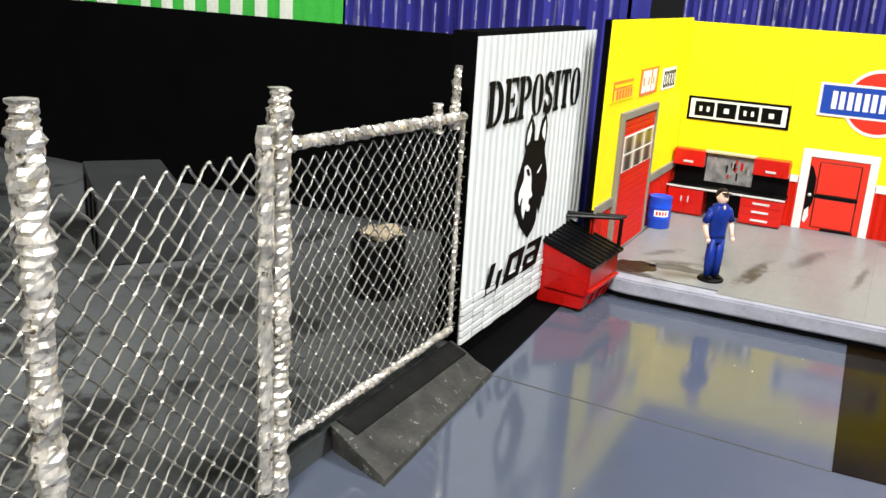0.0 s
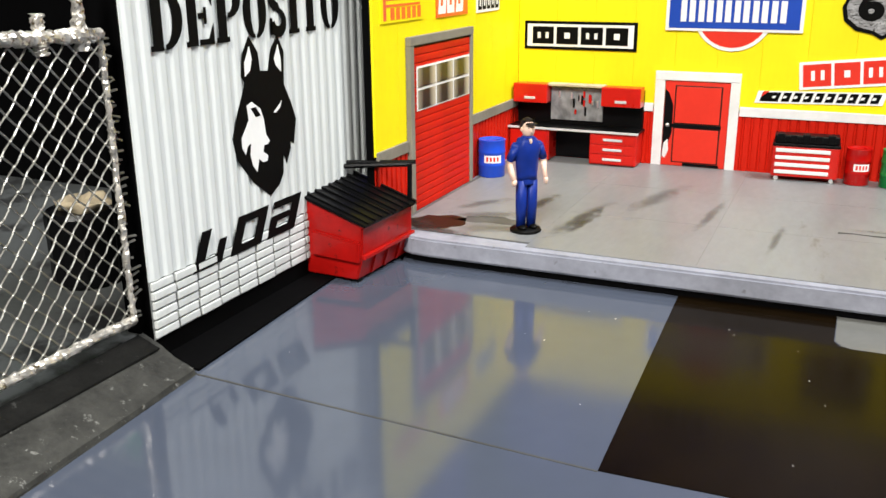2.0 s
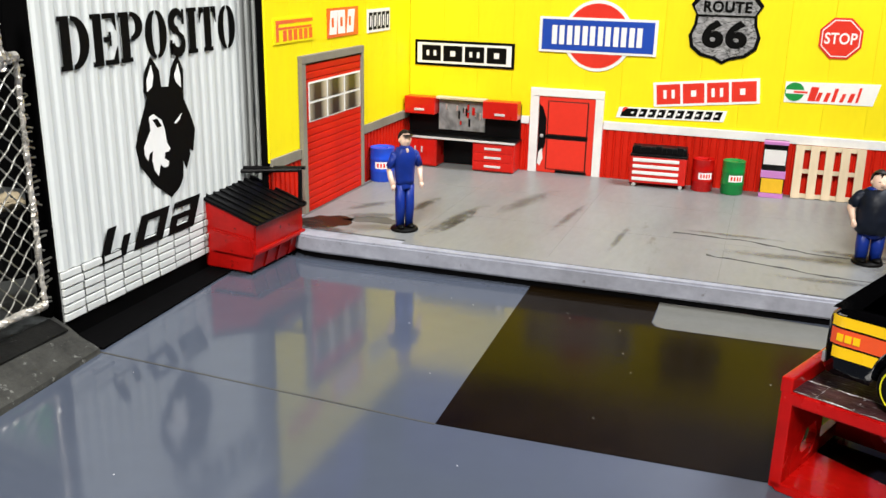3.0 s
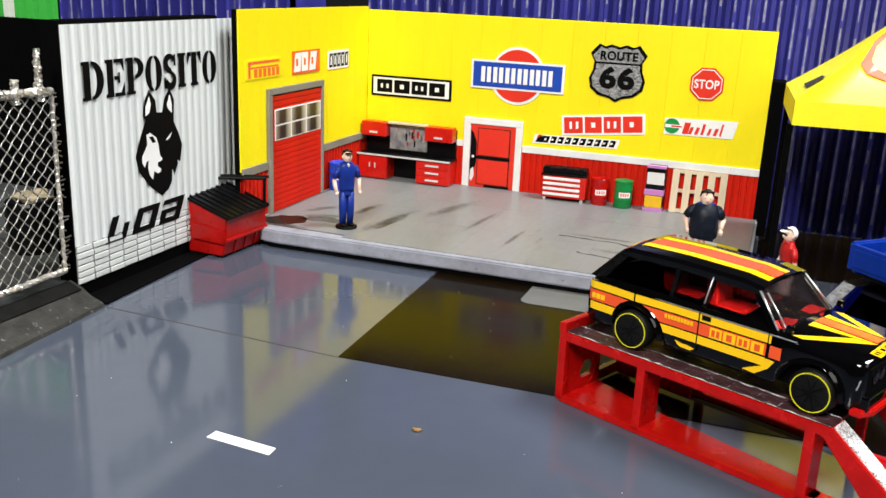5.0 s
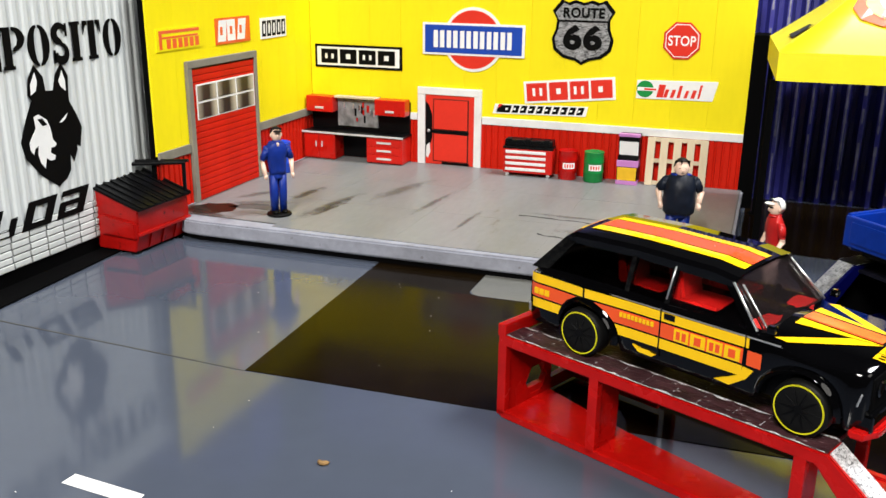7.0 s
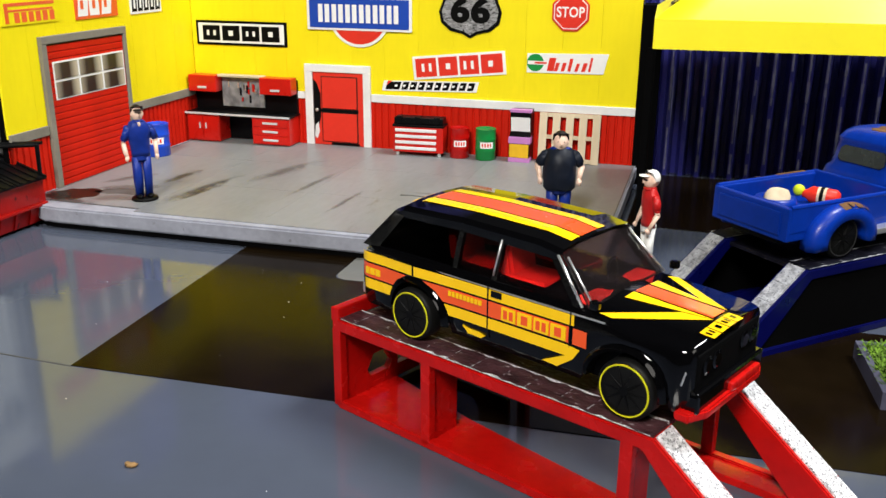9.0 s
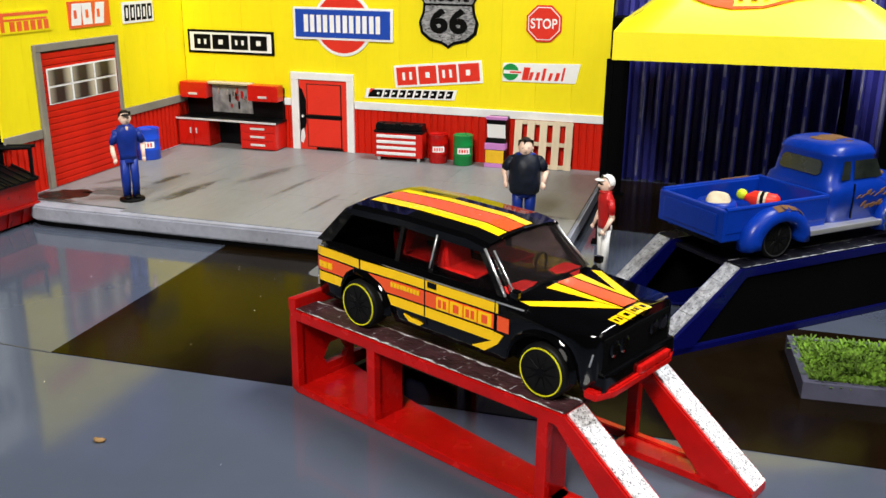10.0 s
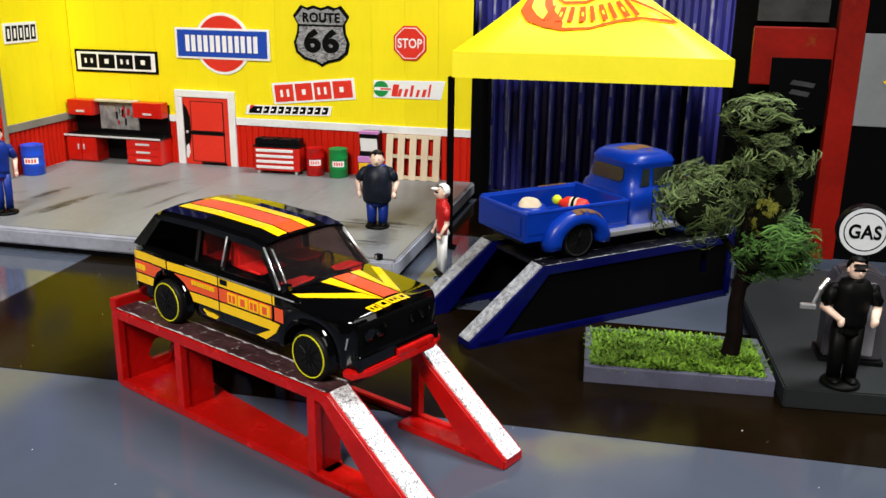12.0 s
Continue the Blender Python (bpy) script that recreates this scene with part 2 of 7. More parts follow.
CAR_GLASS = clear_glass("smoked_pane", (0.62, 0.5, 0.5), 1.0, 0.03, 1.15)
# A small diffuse share in the glass imitates a haze of glare.
SCREEN_GLASS = clear_glass("glare_windscreen", (0.27, 0.22, 0.22), 0.985, 0.05, 1.5)
REAR_GLASS = clear_glass("smoked_rear_pane", (0.2, 0.13, 0.13), 1.0, 0.03, 1.15)
DARK_GLASS = clear_glass("dark_pane_glass", (0.05, 0.04, 0.04))

# ------------------------------------------------------------------ mesh helpers


def link(name, bm, mat, parent=None, label="", kind="", smooth=False):
    me = bpy.data.meshes.new(name)
    bmesh.ops.scale(bm, vec=(K, K, K), verts=bm.verts)
    if smooth:
        for f in bm.faces:
            f.smooth = True
    bm.to_mesh(me)
    bm.free()
    for m in mat if isinstance(mat, (list, tuple)) else [mat]:
        me.materials.append(m)
    ob = new(name, me)
    if parent:
        ob.parent = parent
    if label or kind:
        tagged(ob, label=label, kind=kind)
    return ob


def part(name, bm, mat, parent, label="", smooth=False):
    return link(name, bm, mat, parent, label, smooth=smooth)


def again(name, ob, parent, m):
    """Another piece on the same mesh."""
    o = new(name, ob.data)
    o.parent = parent
    o.matrix_basis = m
    return o


def thing(name, x, y, z, turn, label, category, group="", m=None):
    ob = new(name)
    ob.empty_display_size = 0.005
    ob.matrix_world = m if m else pose(x * K, y * K, z * K, 0, 0, turn)
    return tagged(ob, label, category, group)


def slab(name, bm, mat, label, category="structure", smooth=False):
    return tagged(link(name, bm, mat, smooth=smooth), label, category, kind="structure")


def quad(bm, *pts, mi=0):
    f = bm.faces.new([bm.verts.new(p) for p in pts])
    f.material_index = mi
    return f


def box(bm, x0, x1, y0, y1, z0, z1, b=0.0, mi=0):
    v = [bm.verts.new(p) for p in ((x0, y0, z0), (x1, y0, z0), (x1, y1, z0), (x0, y1, z0), (x0, y0, z1), (x1, y0, z1), (x1, y1, z1), (x0, y1, z1))]
    fs = [bm.faces.new([v[i] for i in q]) for q in ((0, 3, 2, 1), (4, 5, 6, 7), (0, 1, 5, 4), (1, 2, 6, 5), (2, 3, 7, 6), (3, 0, 4, 7))]
    for f in fs:
        f.material_index = mi
    if b:
        es = list({e for f in fs for e in f.edges})
        bmesh.ops.bevel(bm, geom=es, offset=b, segments=2, affect="EDGES", profile=0.6)
    return v


def prism(bm, pts, axis, a, b, bevel=0.0, mi=0):
    """A polygon drawn in the two other axes, pushed along one axis from a to b."""
    def at(p, h):
        return {"x": (h, p[0], p[1]), "y": (p[0], h, p[1]), "z": (p[0], p[1], h)}[axis]
    lo, hi = [bm.verts.new(at(p, a)) for p in pts], [bm.verts.new(at(p, b)) for p in pts]
    fs = [bm.faces.new(lo[::-1]), bm.faces.new(hi)]
    n = len(pts)
    for i in range(n):
        fs.append(bm.faces.new((lo[i], lo[(i + 1) % n], hi[(i + 1) % n], hi[i])))
    for f in fs:
        f.material_index = mi
    bmesh.ops.recalc_face_normals(bm, faces=fs)
    if bevel:
        bmesh.ops.bevel(bm, geom=list({e for f in fs for e in f.edges}), offset=bevel, segments=2, affect="EDGES")


def tube(bm, p, q, r, n=8, r2=None, cap=True, mi=0):
    p, q = Vector(p), Vector(q)
    w = (q - p).normalized()
    u = w.orthogonal().normalized()
    v = w.cross(u)
    r2 = r if r2 is None else r2
    lo = [bm.verts.new(p + (u * math.cos(t) + v * math.sin(t)) * r) for t in [2 * math.pi * i / n for i in range(n)]]
    hi = [bm.verts.new(q + (u * math.cos(t) + v * math.sin(t)) * r2) for t in [2 * math.pi * i / n for i in range(n)]]
    fs = [bm.faces.new((lo[i], lo[(i + 1) % n], hi[(i + 1) % n], hi[i])) for i in range(n)]
    if cap:
        fs += [bm.faces.new(lo[::-1]), bm.faces.new(hi)]
    for f in fs:
        f.material_index = mi


def lathe(bm, prof, n=20, at=(0, 0, 0), axis="z", mi=0):
    rings = []
    for r, h in prof:
        ring = []
        for i in range(n):
            t = 2 * math.pi * i / n
            c, s = r * math.cos(t), r * math.sin(t)
            p = {"z": (c, s, h), "y": (c, h, s), "x": (h, c, s)}[axis]
            ring.append(bm.verts.new(Vector(p) + Vector(at)))
        rings.append(ring)
    fs = []
    for a, b in zip(rings, rings[1:]):
        for i in range(n):
            fs.append(bm.faces.new((a[i], a[(i + 1) % n], b[(i + 1) % n], b[i])))
    fs += [bm.faces.new(rings[0][::-1]), bm.faces.new(rings[-1])]
    for f in fs:
        f.material_index = mi
    bmesh.ops.recalc_face_normals(bm, faces=fs)


def ball(bm, c, rx, ry, rz, u=12, v=8, mi=0):
    m = Matrix.Translation(c) @ Matrix.Diagonal((rx, ry, rz, 1))
    out = bmesh.ops.create_uvsphere(bm, u_segments=u, v_segments=v, radius=1, matrix=m)
    for f in {f for w in out["verts"] for f in w.link_faces}:
        f.material_index = mi
        f.smooth = True


def letters(bm, text, width, height, depth=0.02, slant=0.0, bold=0.0, mi=0):
    """Built-in font, fitted into a width and height, standing in the x-z plane with its face to -y, from (0, 0, 0)."""
    cu = bpy.data.curves.new("letters", "FONT")
    cu.body, cu.size, cu.extrude, cu.shear, cu.offset = text, 1.0, 0.02, slant, bold
    cu.space_character = 1.0 + 2.2 * bold
    ob = bpy.data.objects.new("letters", cu)
    scene.collection.objects.link(ob)
    me = bpy.data.meshes.new_from_object(ob.evaluated_get(bpy.context.evaluated_depsgraph_get()))
    bpy.data.objects.remove(ob)
    co = np.array([v.co for v in me.vertices])
    lo, hi = co.min(0), co.max(0)
    s = np.array([width / (hi[0] - lo[0]), height / (hi[1] - lo[1]), depth / 0.04])
    tmp = bmesh.new()
    tmp.from_mesh(me)
    for w in tmp.verts:
        x, y, z = (np.array(w.co) - lo) * s
        w.co = (x, -z, y)
    for f in tmp.faces:
        f.material_index = mi
    out = bpy.data.meshes.new("letters")
    tmp.to_mesh(out)
    tmp.free()
    bm.from_mesh(out)
    bpy.data.meshes.remove(me)
    bpy.data.meshes.remove(out)


def ribs(bm, x0, x1, z0, z1, y, step, depth, flat=0.5, back=0.12):
    """A sheet of upright trapezoid ribs in the x-z plane, its face to -y."""
    pts = []
    x = x0
    while x < x1 - 1e-6:
        for f, d in ((0.0, 0.0), (flat, 0.0), (flat + (1 - flat) * 0.3, depth), (1 - (1 - flat) * 0.3, depth)):
            pts.append((min(x + f * step, x1), y + d))
        x += step
    pts.append((x1, y))
    a = [(bm.verts.new((p[0], p[1], z0)), bm.verts.new((p[0], p[1], z1))) for p in pts]
    for (l0, h0), (l1, h1) in zip(a, a[1:]):
        if (l1.co - l0.co).length > 1e-6:
            bm.faces.new((l0, l1, h1, h0))
    box(bm, x0, x1, y + depth + 0.01, y + depth + back, z0, z1)

# ------------------------------------------------------------------ room and ground
bm = bmesh.new()
box(bm, -80, 95, -75, 75, -40, 105)
bmesh.ops.reverse_faces(bm, faces=bm.faces)
slab("room_shell", bm, ROOM, "plain dark walls, floor and ceiling of the room", "room")

bm = bmesh.new()
box(bm, -60, 60, -24, 62, -1.6, 0)
slab("ground", bm, GROUND, "glossy blue-grey painted board that carries the whole diorama", "ground")

bm = bmesh.new()
mat_pts = [(2.86, 14.46), (44, 15.55), (44, 21.2), (6.05, 20.35), (5.85, 20.42), (5.75, 20.62), (5.77, 22.9), (2.60, 22.9)]
prism(bm, mat_pts, "z", 0.0, 0.015)
slab("road", bm, BLACK_MAT, "glossy black board laid as a road, with faint scuffs", "road")
bm = bmesh.new()
prism(bm, [(5.77, 20.64), (5.88, 20.45), (6.07, 20.37), (13.2, 20.54), (13.2, 21.4), (5.77, 22.2)], "z", 0.0, 0.012)
slab("pavement", bm, PAVE_GREY, "pale grey glossy strip beside the black road", "pavement")
bm = bmesh.new()
prism(bm, [(12.12, 27.1), (20.9, 26.6), (26, 33.5), (12.12, 33.5)], "z", 0.0, 0.015)
slab("ground_black", bm, BLACK_MAT, "glossy black board under the yellow tent", "ground")
bm = bmesh.new()
prism(bm, [(-4.4, 14.74), (2.86, 14.43), (2.86, 14.47), (-4.4, 14.79)], "z", 0.0, 0.006)
slab("ground_joint", bm, CRACK, "thin dark joint between two ground boards", "joint")
bm = bmesh.new()
prism(bm, [(2.32, 9.72), (3.81, 9.61), (3.80, 9.90), (2.35, 10.01)], "z", 0.0, 0.008)
slab("road_marking", bm, WHITE_SIGN, "short white painted dash on the grey ground", "road marking")

# small flecks and a brown crumb on the ground
bm = bmesh.new()
rnd = random.Random(5)
for i in range(60):
    x, y = rnd.uniform(-3.5, 22), rnd.uniform(6, 21)
    s, a = rnd.uniform(0.008, 0.03), rnd.uniform(0, 3.14)
    c, d = math.cos(a) * s, math.sin(a) * s
    quad(bm, (x - c, y - d, 0.018), (x + d * 0.4, y - c * 0.4, 0.018), (x + c, y + d, 0.018), (x - d * 0.4, y + c * 0.4, 0.018))
tagged(link("dust_flecks", bm, WHITE_TRIM), "tiny pale dust flecks scattered on the glossy ground", "dust", kind="stuff")
crumb = thing("crumb", 6.07, 11.72, 0.0, 25, "tiny tan dry crumb lying on the grey ground", "crumb")
bm = bmesh.new()
ball(bm, (0, 0, 0.04), 0.10, 0.05, 0.04, 8, 6)
ball(bm, (-0.07, 0.04, 0.04), 0.045, 0.05, 0.035, 8, 6)
for v in bm.verts:
    v.co += Vector((rnd.uniform(-1, 1), rnd.uniform(-1, 1), 0)) * 0.012
    v.co.z = max(v.co.z, 0.0)
part("crumb_body", bm, surface("dry_crumb", (0.24, 0.14, 0.055), 0.8, vary=0.3, scale=1500), crumb)

# ------------------------------------------------------------------ garage: platform and walls
PL = 0.62
bm = bmesh.new()
prism(bm, [(-5.0, 32.5), (-5.0, 23.0), (-4.35, 22.15), (-3.7, 21.85), (-3.2, 21.8), (11.88, 21.9), (11.98, 22.1), (11.98, 32.5)], "z", 0.17, PL, bevel=0.05)
prism(bm, [(-4.9, 32.4), (-4.9, 23.1), (-4.25, 22.27), (-3.65, 21.97), (-3.2, 21.92), (11.78, 22.02), (11.85, 32.4)], "z", 0.0, 0.17, mi=1)
slab("garage_platform", bm, [KERB, BLACK_CARD], "raised garage floor slab with a pale painted kerb edge", "platform")
# floor panels of the garage, with thin joints
tiles = [(-4.4, -0.9), (-0.893, 2.9), (2.907, 7.0), (7.007, 11.87)]
rows_y = [(22.25, 25.4), (25.406, 28.7), (28.706, 31.9)]
floor_garage = slab("garage_floor", (lambda b: (prism(b, [(-4.5, 22.45), (11.9, 22.0), (11.9, 31.95), (-4.5, 31.95)], "z", PL - 0.05, PL + 0.017), b)[1])(bmesh.new()), OIL_SHADE_THIN, "garage floor of grey painted panels with oil streaks and cracks", "floor")
for x0, x1 in tiles:
    for y0, y1 in rows_y:
        bm = bmesh.new()
        y00 = y0 if y0 > 23 else 22.12 + max(0, -(x0 + 3)) * 0.22
        box(bm, x0, x1, y00, y1, PL, PL + 0.02)
        link("floor_panel", bm, CONCRETE, floor_garage)


def blot(name, x, y, rx, ry, turn, mat, label, z, seed, rag=0.25, n=26):
    bm = bmesh.new()
    r = random.Random(seed)
    pts = []
    for i in range(n):
        t = 2 * math.pi * i / n
        k = 1 + r.uniform(-rag, rag)
        px, py = rx * k * math.cos(t), ry * k * math.sin(t)
        a = radians(turn)
        pts.append((x + px * math.cos(a) - py * math.sin(a), y + px * math.sin(a) + py * math.cos(a)))
    prism(bm, pts, "z", z, z + 0.003)
    return tagged(link(name, bm, mat), label, "stain", kind="structure")


blot("oil_stain", -3.6, 23.2, 0.8, 0.62, 35, OIL, "dark brown oil puddle stain on the garage floor", PL + 0.021, 3, 0.12)
# Brown patch from the figure's feet leftwards, painted as its shadow.
blot("oil_stain", -2.35, 23.85, 0.95, 0.3, 6, OIL_SHADE_THIN, "thin brown patch painted as the shadow of the blue figure", PL + 0.021, 4, 0.3)


def soft_dark_patch(name, colour, amount):
    """A soft stain, also used for painted shade, that thins out to nothing at its ragged rim."""
    m, nt, b = nodes_of(name)
    N, L = nt.nodes, nt.links
    tc, off, ln, ns = (N.new("ShaderNode" + k) for k in ("TexCoord", "Mapping", "VectorMath", "TexNoise"))
    off.vector_type = "TEXTURE"
    off.inputs["Location"].default_value, off.inputs["Scale"].default_value = (0.5, 0.5, 0), (0.5, 0.5, 1)
    L.new(tc.outputs["Generated"], off.inputs["Vector"])
    ln.operation = "LENGTH"
    flat = N.new("ShaderNodeVectorMath")
    flat.operation = "MULTIPLY"
    flat.inputs[1].default_value = (1, 1, 0)
    L.new(off.outputs[0], flat.inputs[0])
    L.new(flat.outputs[0], ln.inputs[0])
    ns.inputs["Scale"].default_value, ns.inputs["Detail"].default_value, ns.inputs["Roughness"].default_value = 240, 6, 0.65
    L.new(tc.outputs["Object"], ns.inputs["Vector"])
    add, rng = N.new("ShaderNodeMath"), N.new("ShaderNodeMapRange")
    add.operation = "MULTIPLY_ADD"
    L.new(ns.outputs["Fac"], add.inputs[0])
    add.inputs[1].default_value = 1.3
    L.new(ln.outputs["Value"], add.inputs[2])
    rng.interpolation_type = "SMOOTHSTEP"
    for k, v in (("From Min", 0.75), ("From Max", 1.45), ("To Min", amount), ("To Max", 0.0)):
        rng.inputs[k].default_value = v
    L.new(add.outputs[0], rng.inputs["Value"])
    L.new(rng.outputs[0], b.inputs["Alpha"])
    b.inputs["Base Color"].default_value = (*colour, 1)
    b.inputs["Roughness"].default_value = 0.45
    return m


STREAK = soft_dark_patch("streak_and_shade", (0.035, 0.031, 0.027), 0.6)
STREAK_THIN = soft_dark_patch("thin_dark_streak", (0.06, 0.055, 0.048), 0.38)


def smudge(x, y, rx, ry, turn, mat):
    """Lays a soft dark patch on the garage floor: worn streaks, and shade at the kerb."""
    bm = bmesh.new()
    quad(bm, (-rx, -ry, 0), (rx, -ry, 0), (rx, ry, 0), (-rx, ry, 0))
    ob = link("oil_streak", bm, mat)
    ob.matrix_world = pose(x * K, y * K, (PL + 0.0235 + 0.0004 * len(streaks)) * K, 0, 0, turn)
    streaks.append(tagged(ob, "soft dark streak and painted shade on the grey garage floor", "stain", kind="structure"))


streaks = []
for a_ in ((-1.75, 26.0, 1.5, 0.34, 82, STREAK), (-0.35, 24.9, 2.6, 0.36, 80, STREAK), (-0.2, 24.4, 1.6, 0.22, 80, STREAK), (-2.6, 24.3, 1.7, 0.5, 20, STREAK_THIN),
           (-3.2, 25.3, 1.4, 0.4, 55, STREAK_THIN), (2.6, 26.4, 2.4, 0.22, 84, STREAK_THIN), (4.3, 24.8, 1.9, 0.16, 86, STREAK_THIN), (1.0, 27.6, 2.6, 0.5, 75, STREAK_THIN),
           (8.6, 24.8, 2.6, 0.4, 2, STREAK_THIN), (9.6, 23.2, 2.2, 0.3, 1, STREAK_THIN), (10.4, 25.6, 2.0, 0.34, 176, STREAK), (7.2, 26.3, 2.2, 0.2, 178, STREAK_THIN),
           # First two: kerb-end oil with its shadow painted in; third darkens the right end.
           (-3.3, 22.5, 1.5, 0.42, -8, STREAK), (-4.0, 23.0, 0.9, 0.5, -30, STREAK), (10.9, 24.0, 2.0, 0.8, 92, STREAK_THIN)):
    smudge(*a_)


def crack(pts, w, seed):
    bm = bmesh.new()
    r = random.Random(seed)
    line = []
    for (xa, ya), (xb, yb) in zip(pts, pts[1:]):
        for i in range(6):
            t = i / 6
            line.append((xa + (xb - xa) * t, ya + (yb - ya) * t + r.uniform(-0.05, 0.05), w * r.uniform(0.3, 1.4)))
    up = [(x, y + h) for x, y, h in line]
    dn = [(x, y - h) for x, y, h in line]
    prism(bm, dn + up[::-1], "z", PL + 0.021, PL + 0.025)
    tagged(link("floor_crack", bm, CRACK), "ragged dark crack in the grey garage floor", "crack", kind="structure")


crack([(5.6, 26.0), (7.6, 25.9), (9.0, 25.4), (11.6, 25.2)], 0.05, 1)
crack([(6.6, 24.2), (8.2, 23.9), (9.4, 23.6), (11.2, 23.5)], 0.045, 2)

# back wall: card backing, yellow boards, white rail, red ribbed skirting
WB, X0, X1, ZT = 32.0, -4.62, 11.8, 7.68
bm = bmesh.new()
box(bm, X0 - 0.3, X1, WB + 0.07, WB + 0.4, 0.0, ZT, 0.02)
wall_back = slab("wall_back", bm, BLACK_CARD, "back wall of the garage, yellow boards over red ribbed skirting", "wall")
n = 13
step = (X1 - X0) / n
bm = bmesh.new()
box(bm, 0.0005, step - 0.0005, 0, 0.07, 0, ZT - 2.48, 0.014)
first = link("board", bm, YELLOW, wall_back)
first.matrix_basis = pose(X0 * K, WB * K, 2.48 * K)
for i in range(1, n):
    again("board", first, wall_back, pose((X0 + i * step) * K, WB * K, 2.48 * K))
bm = bmesh.new()
ribs(bm, X0, X1, PL, 2.38, WB - 0.02, 0.26, 0.05, 0.6, 0.03)
link("ribbed_skirting", bm, RED_CARD, wall_back, "red ribbed skirting")
bm = bmesh.new()
box(bm, X0, -0.12, WB - 0.07, WB + 0.02, 2.30, 2.56, 0.015)
box(bm, 2.47, X1, WB - 0.07, WB + 0.02, 2.30, 2.58, 0.015)
link("rail", bm, WHITE_TRIM, wall_back, "white painted rail")

bm = bmesh.new()
box(bm, X1 + 0.01, X1 + 0.5, WB - 0.02, WB + 1.2, 0.0, 5.9, 0.02)
slab("wall_end", bm, BLACK_CARD, "black end board at the right of the garage wall", "wall")

# left wall
WL, Y0, Y1 = -4.62, 22.0, 32.0
bm = bmesh.new()
box(bm, WL - 0.27, WL - 0.07, Y0, Y1 + 0.1, 0.0, 7.8, 0.02)
wall_left = slab("wall_left", bm, BLACK_CARD, "side wall of the garage, yellow boards over red ribbed skirting", "wall")
n = 8
step = (Y1 - Y0) / n
bm = bmesh.new()
box(bm, -0.07, 0, 0.0005, step - 0.0005, 0, 7.8 - 2.42, 0.014)
first = link("board", bm, YELLOW, wall_left)
first.matrix_basis = pose(WL * K, Y0 * K, 2.42 * K)
for i in range(1, n):
    again("board", first, wall_left, pose(WL * K, (Y0 + i * step) * K, 2.42 * K))
for ya, yb in ((Y0, 23.62), (27.76, Y1)):
    bm = bmesh.new()
    ribs(bm, ya, yb, PL, 2.32, -0.02, 0.26, 0.05, 0.6, 0.03)
    for v in bm.verts:
        v.co = (WL - v.co.y, v.co.x, v.co.z)
    bmesh.ops.recalc_face_normals(bm, faces=bm.faces)
    link("ribbed_skirting", bm, RED_CARD, wall_left, "red ribbed skirting")
    bm = bmesh.new()
    box(bm, WL - 0.02, WL + 0.07, ya + 0.01, yb, 2.25, 2.53, 0.015)
    link("rail", bm, GREY_TRIM, wall_left, "grey painted rail")

# roller door in the left wall
door = thing("roller_door", WL, 25.7, PL, 0, "closed red roller door with a six-pane window and grey frame", "door")
door["kind"] = "structure"
bm = bmesh.new()
box(bm, -0.02, 0.02, -2.0, 2.0, 0, 4.4)
part("door_leaf", bm, OIL, door, "dark gaps between the slats")
bm = bmesh.new()
box(bm, 0.02, 0.10, -1.84, 1.84, 0.005, 0.195, 0.03)
s0 = part("slat", bm, RED_CARD, door)
s0.matrix_basis = pose(0, 0, 0)
for i in range(1, 21):
    again("slat", s0, door, pose(0, 0, 0.2 * i * K))
for nm, a in (("frame_side", (0.0, 0.14, -2.06, -1.84, 0, 4.25)), ("frame_side", (0.0, 0.14, 1.84, 2.02, 0, 4.25)), ("frame_head", (0.0, 0.15, -2.06, 2.02, 4.25, 4.47))):
    bm = bmesh.new()
    box(bm, *a, 0.02)
    part(nm, bm, GREY_TRIM, door, "grey frame")
bm = bmesh.new()
box(bm, 0.09, 0.115, -1.66, 1.78, 2.6, 3.72)
win = part("window", bm, WHITE_SIGN, door, "white window with six dark panes")
bm = bmesh.new()
box(bm, 0.10, 0.125, 0.02, 1.06, 0.04, 0.52, 0.03)
p0 = part("pane", bm, GLASS_DARK, win, "printed pane with pale reflections painted in")
for i in range(3):
    for j in range(2):
        m = pose(0, (-1.66 + i * 1.14 + 0.03) * K, (2.6 + j * 0.55 + 0.0) * K)
        if i == j == 0:
            p0.matrix_basis = m
        else:
            again("pane", p0, win, m)

# red door in the back wall
door = thing("panel_door", 1.19, WB, PL, 0, "closed red steel door with a white frame and push bar", "door")
door["kind"] = "structure"
bm = bmesh.new()
box(bm, -0.97, 0.97, -0.07, 0.0, 0.02, 2.66, 0.02)
leaf = part("door_leaf", bm, RED_SIGN, door)
for z0, z1 in ((0.16, 1.2), (1.38, 2.5)):
    bm = bmesh.new()
    box(bm, -0.66, 0.76, -0.085, -0.068, z0 - 0.03, z1 + 0.03, 0.01)
    part("panel_joint", bm, OIL, leaf, "dark joint round the panel")
    bm = bmesh.new()
    box(bm, -0.62, 0.72, -0.10, -0.083, z0, z1, 0.015)
    part("panel", bm, RED_SIGN, leaf)
# Dark shape painted for the shading down the door's left side.
bm = bmesh.new()
prism(bm, [(-0.96, 0.3), (-0.86, 0.3), (-0.78, 0.75), (-0.69, 1.05), (-0.69, 1.9), (-0.84, 2.3), (-0.96, 2.4)], "y", -0.082, -0.069)
part("edge_plate", bm, BLACK_METAL, leaf, "dark shading painted along the lock side")
bm = bmesh.new()
box(bm, -0.7, 0.78, -0.115, -0.07, 1.235, 1.345, 0.01)
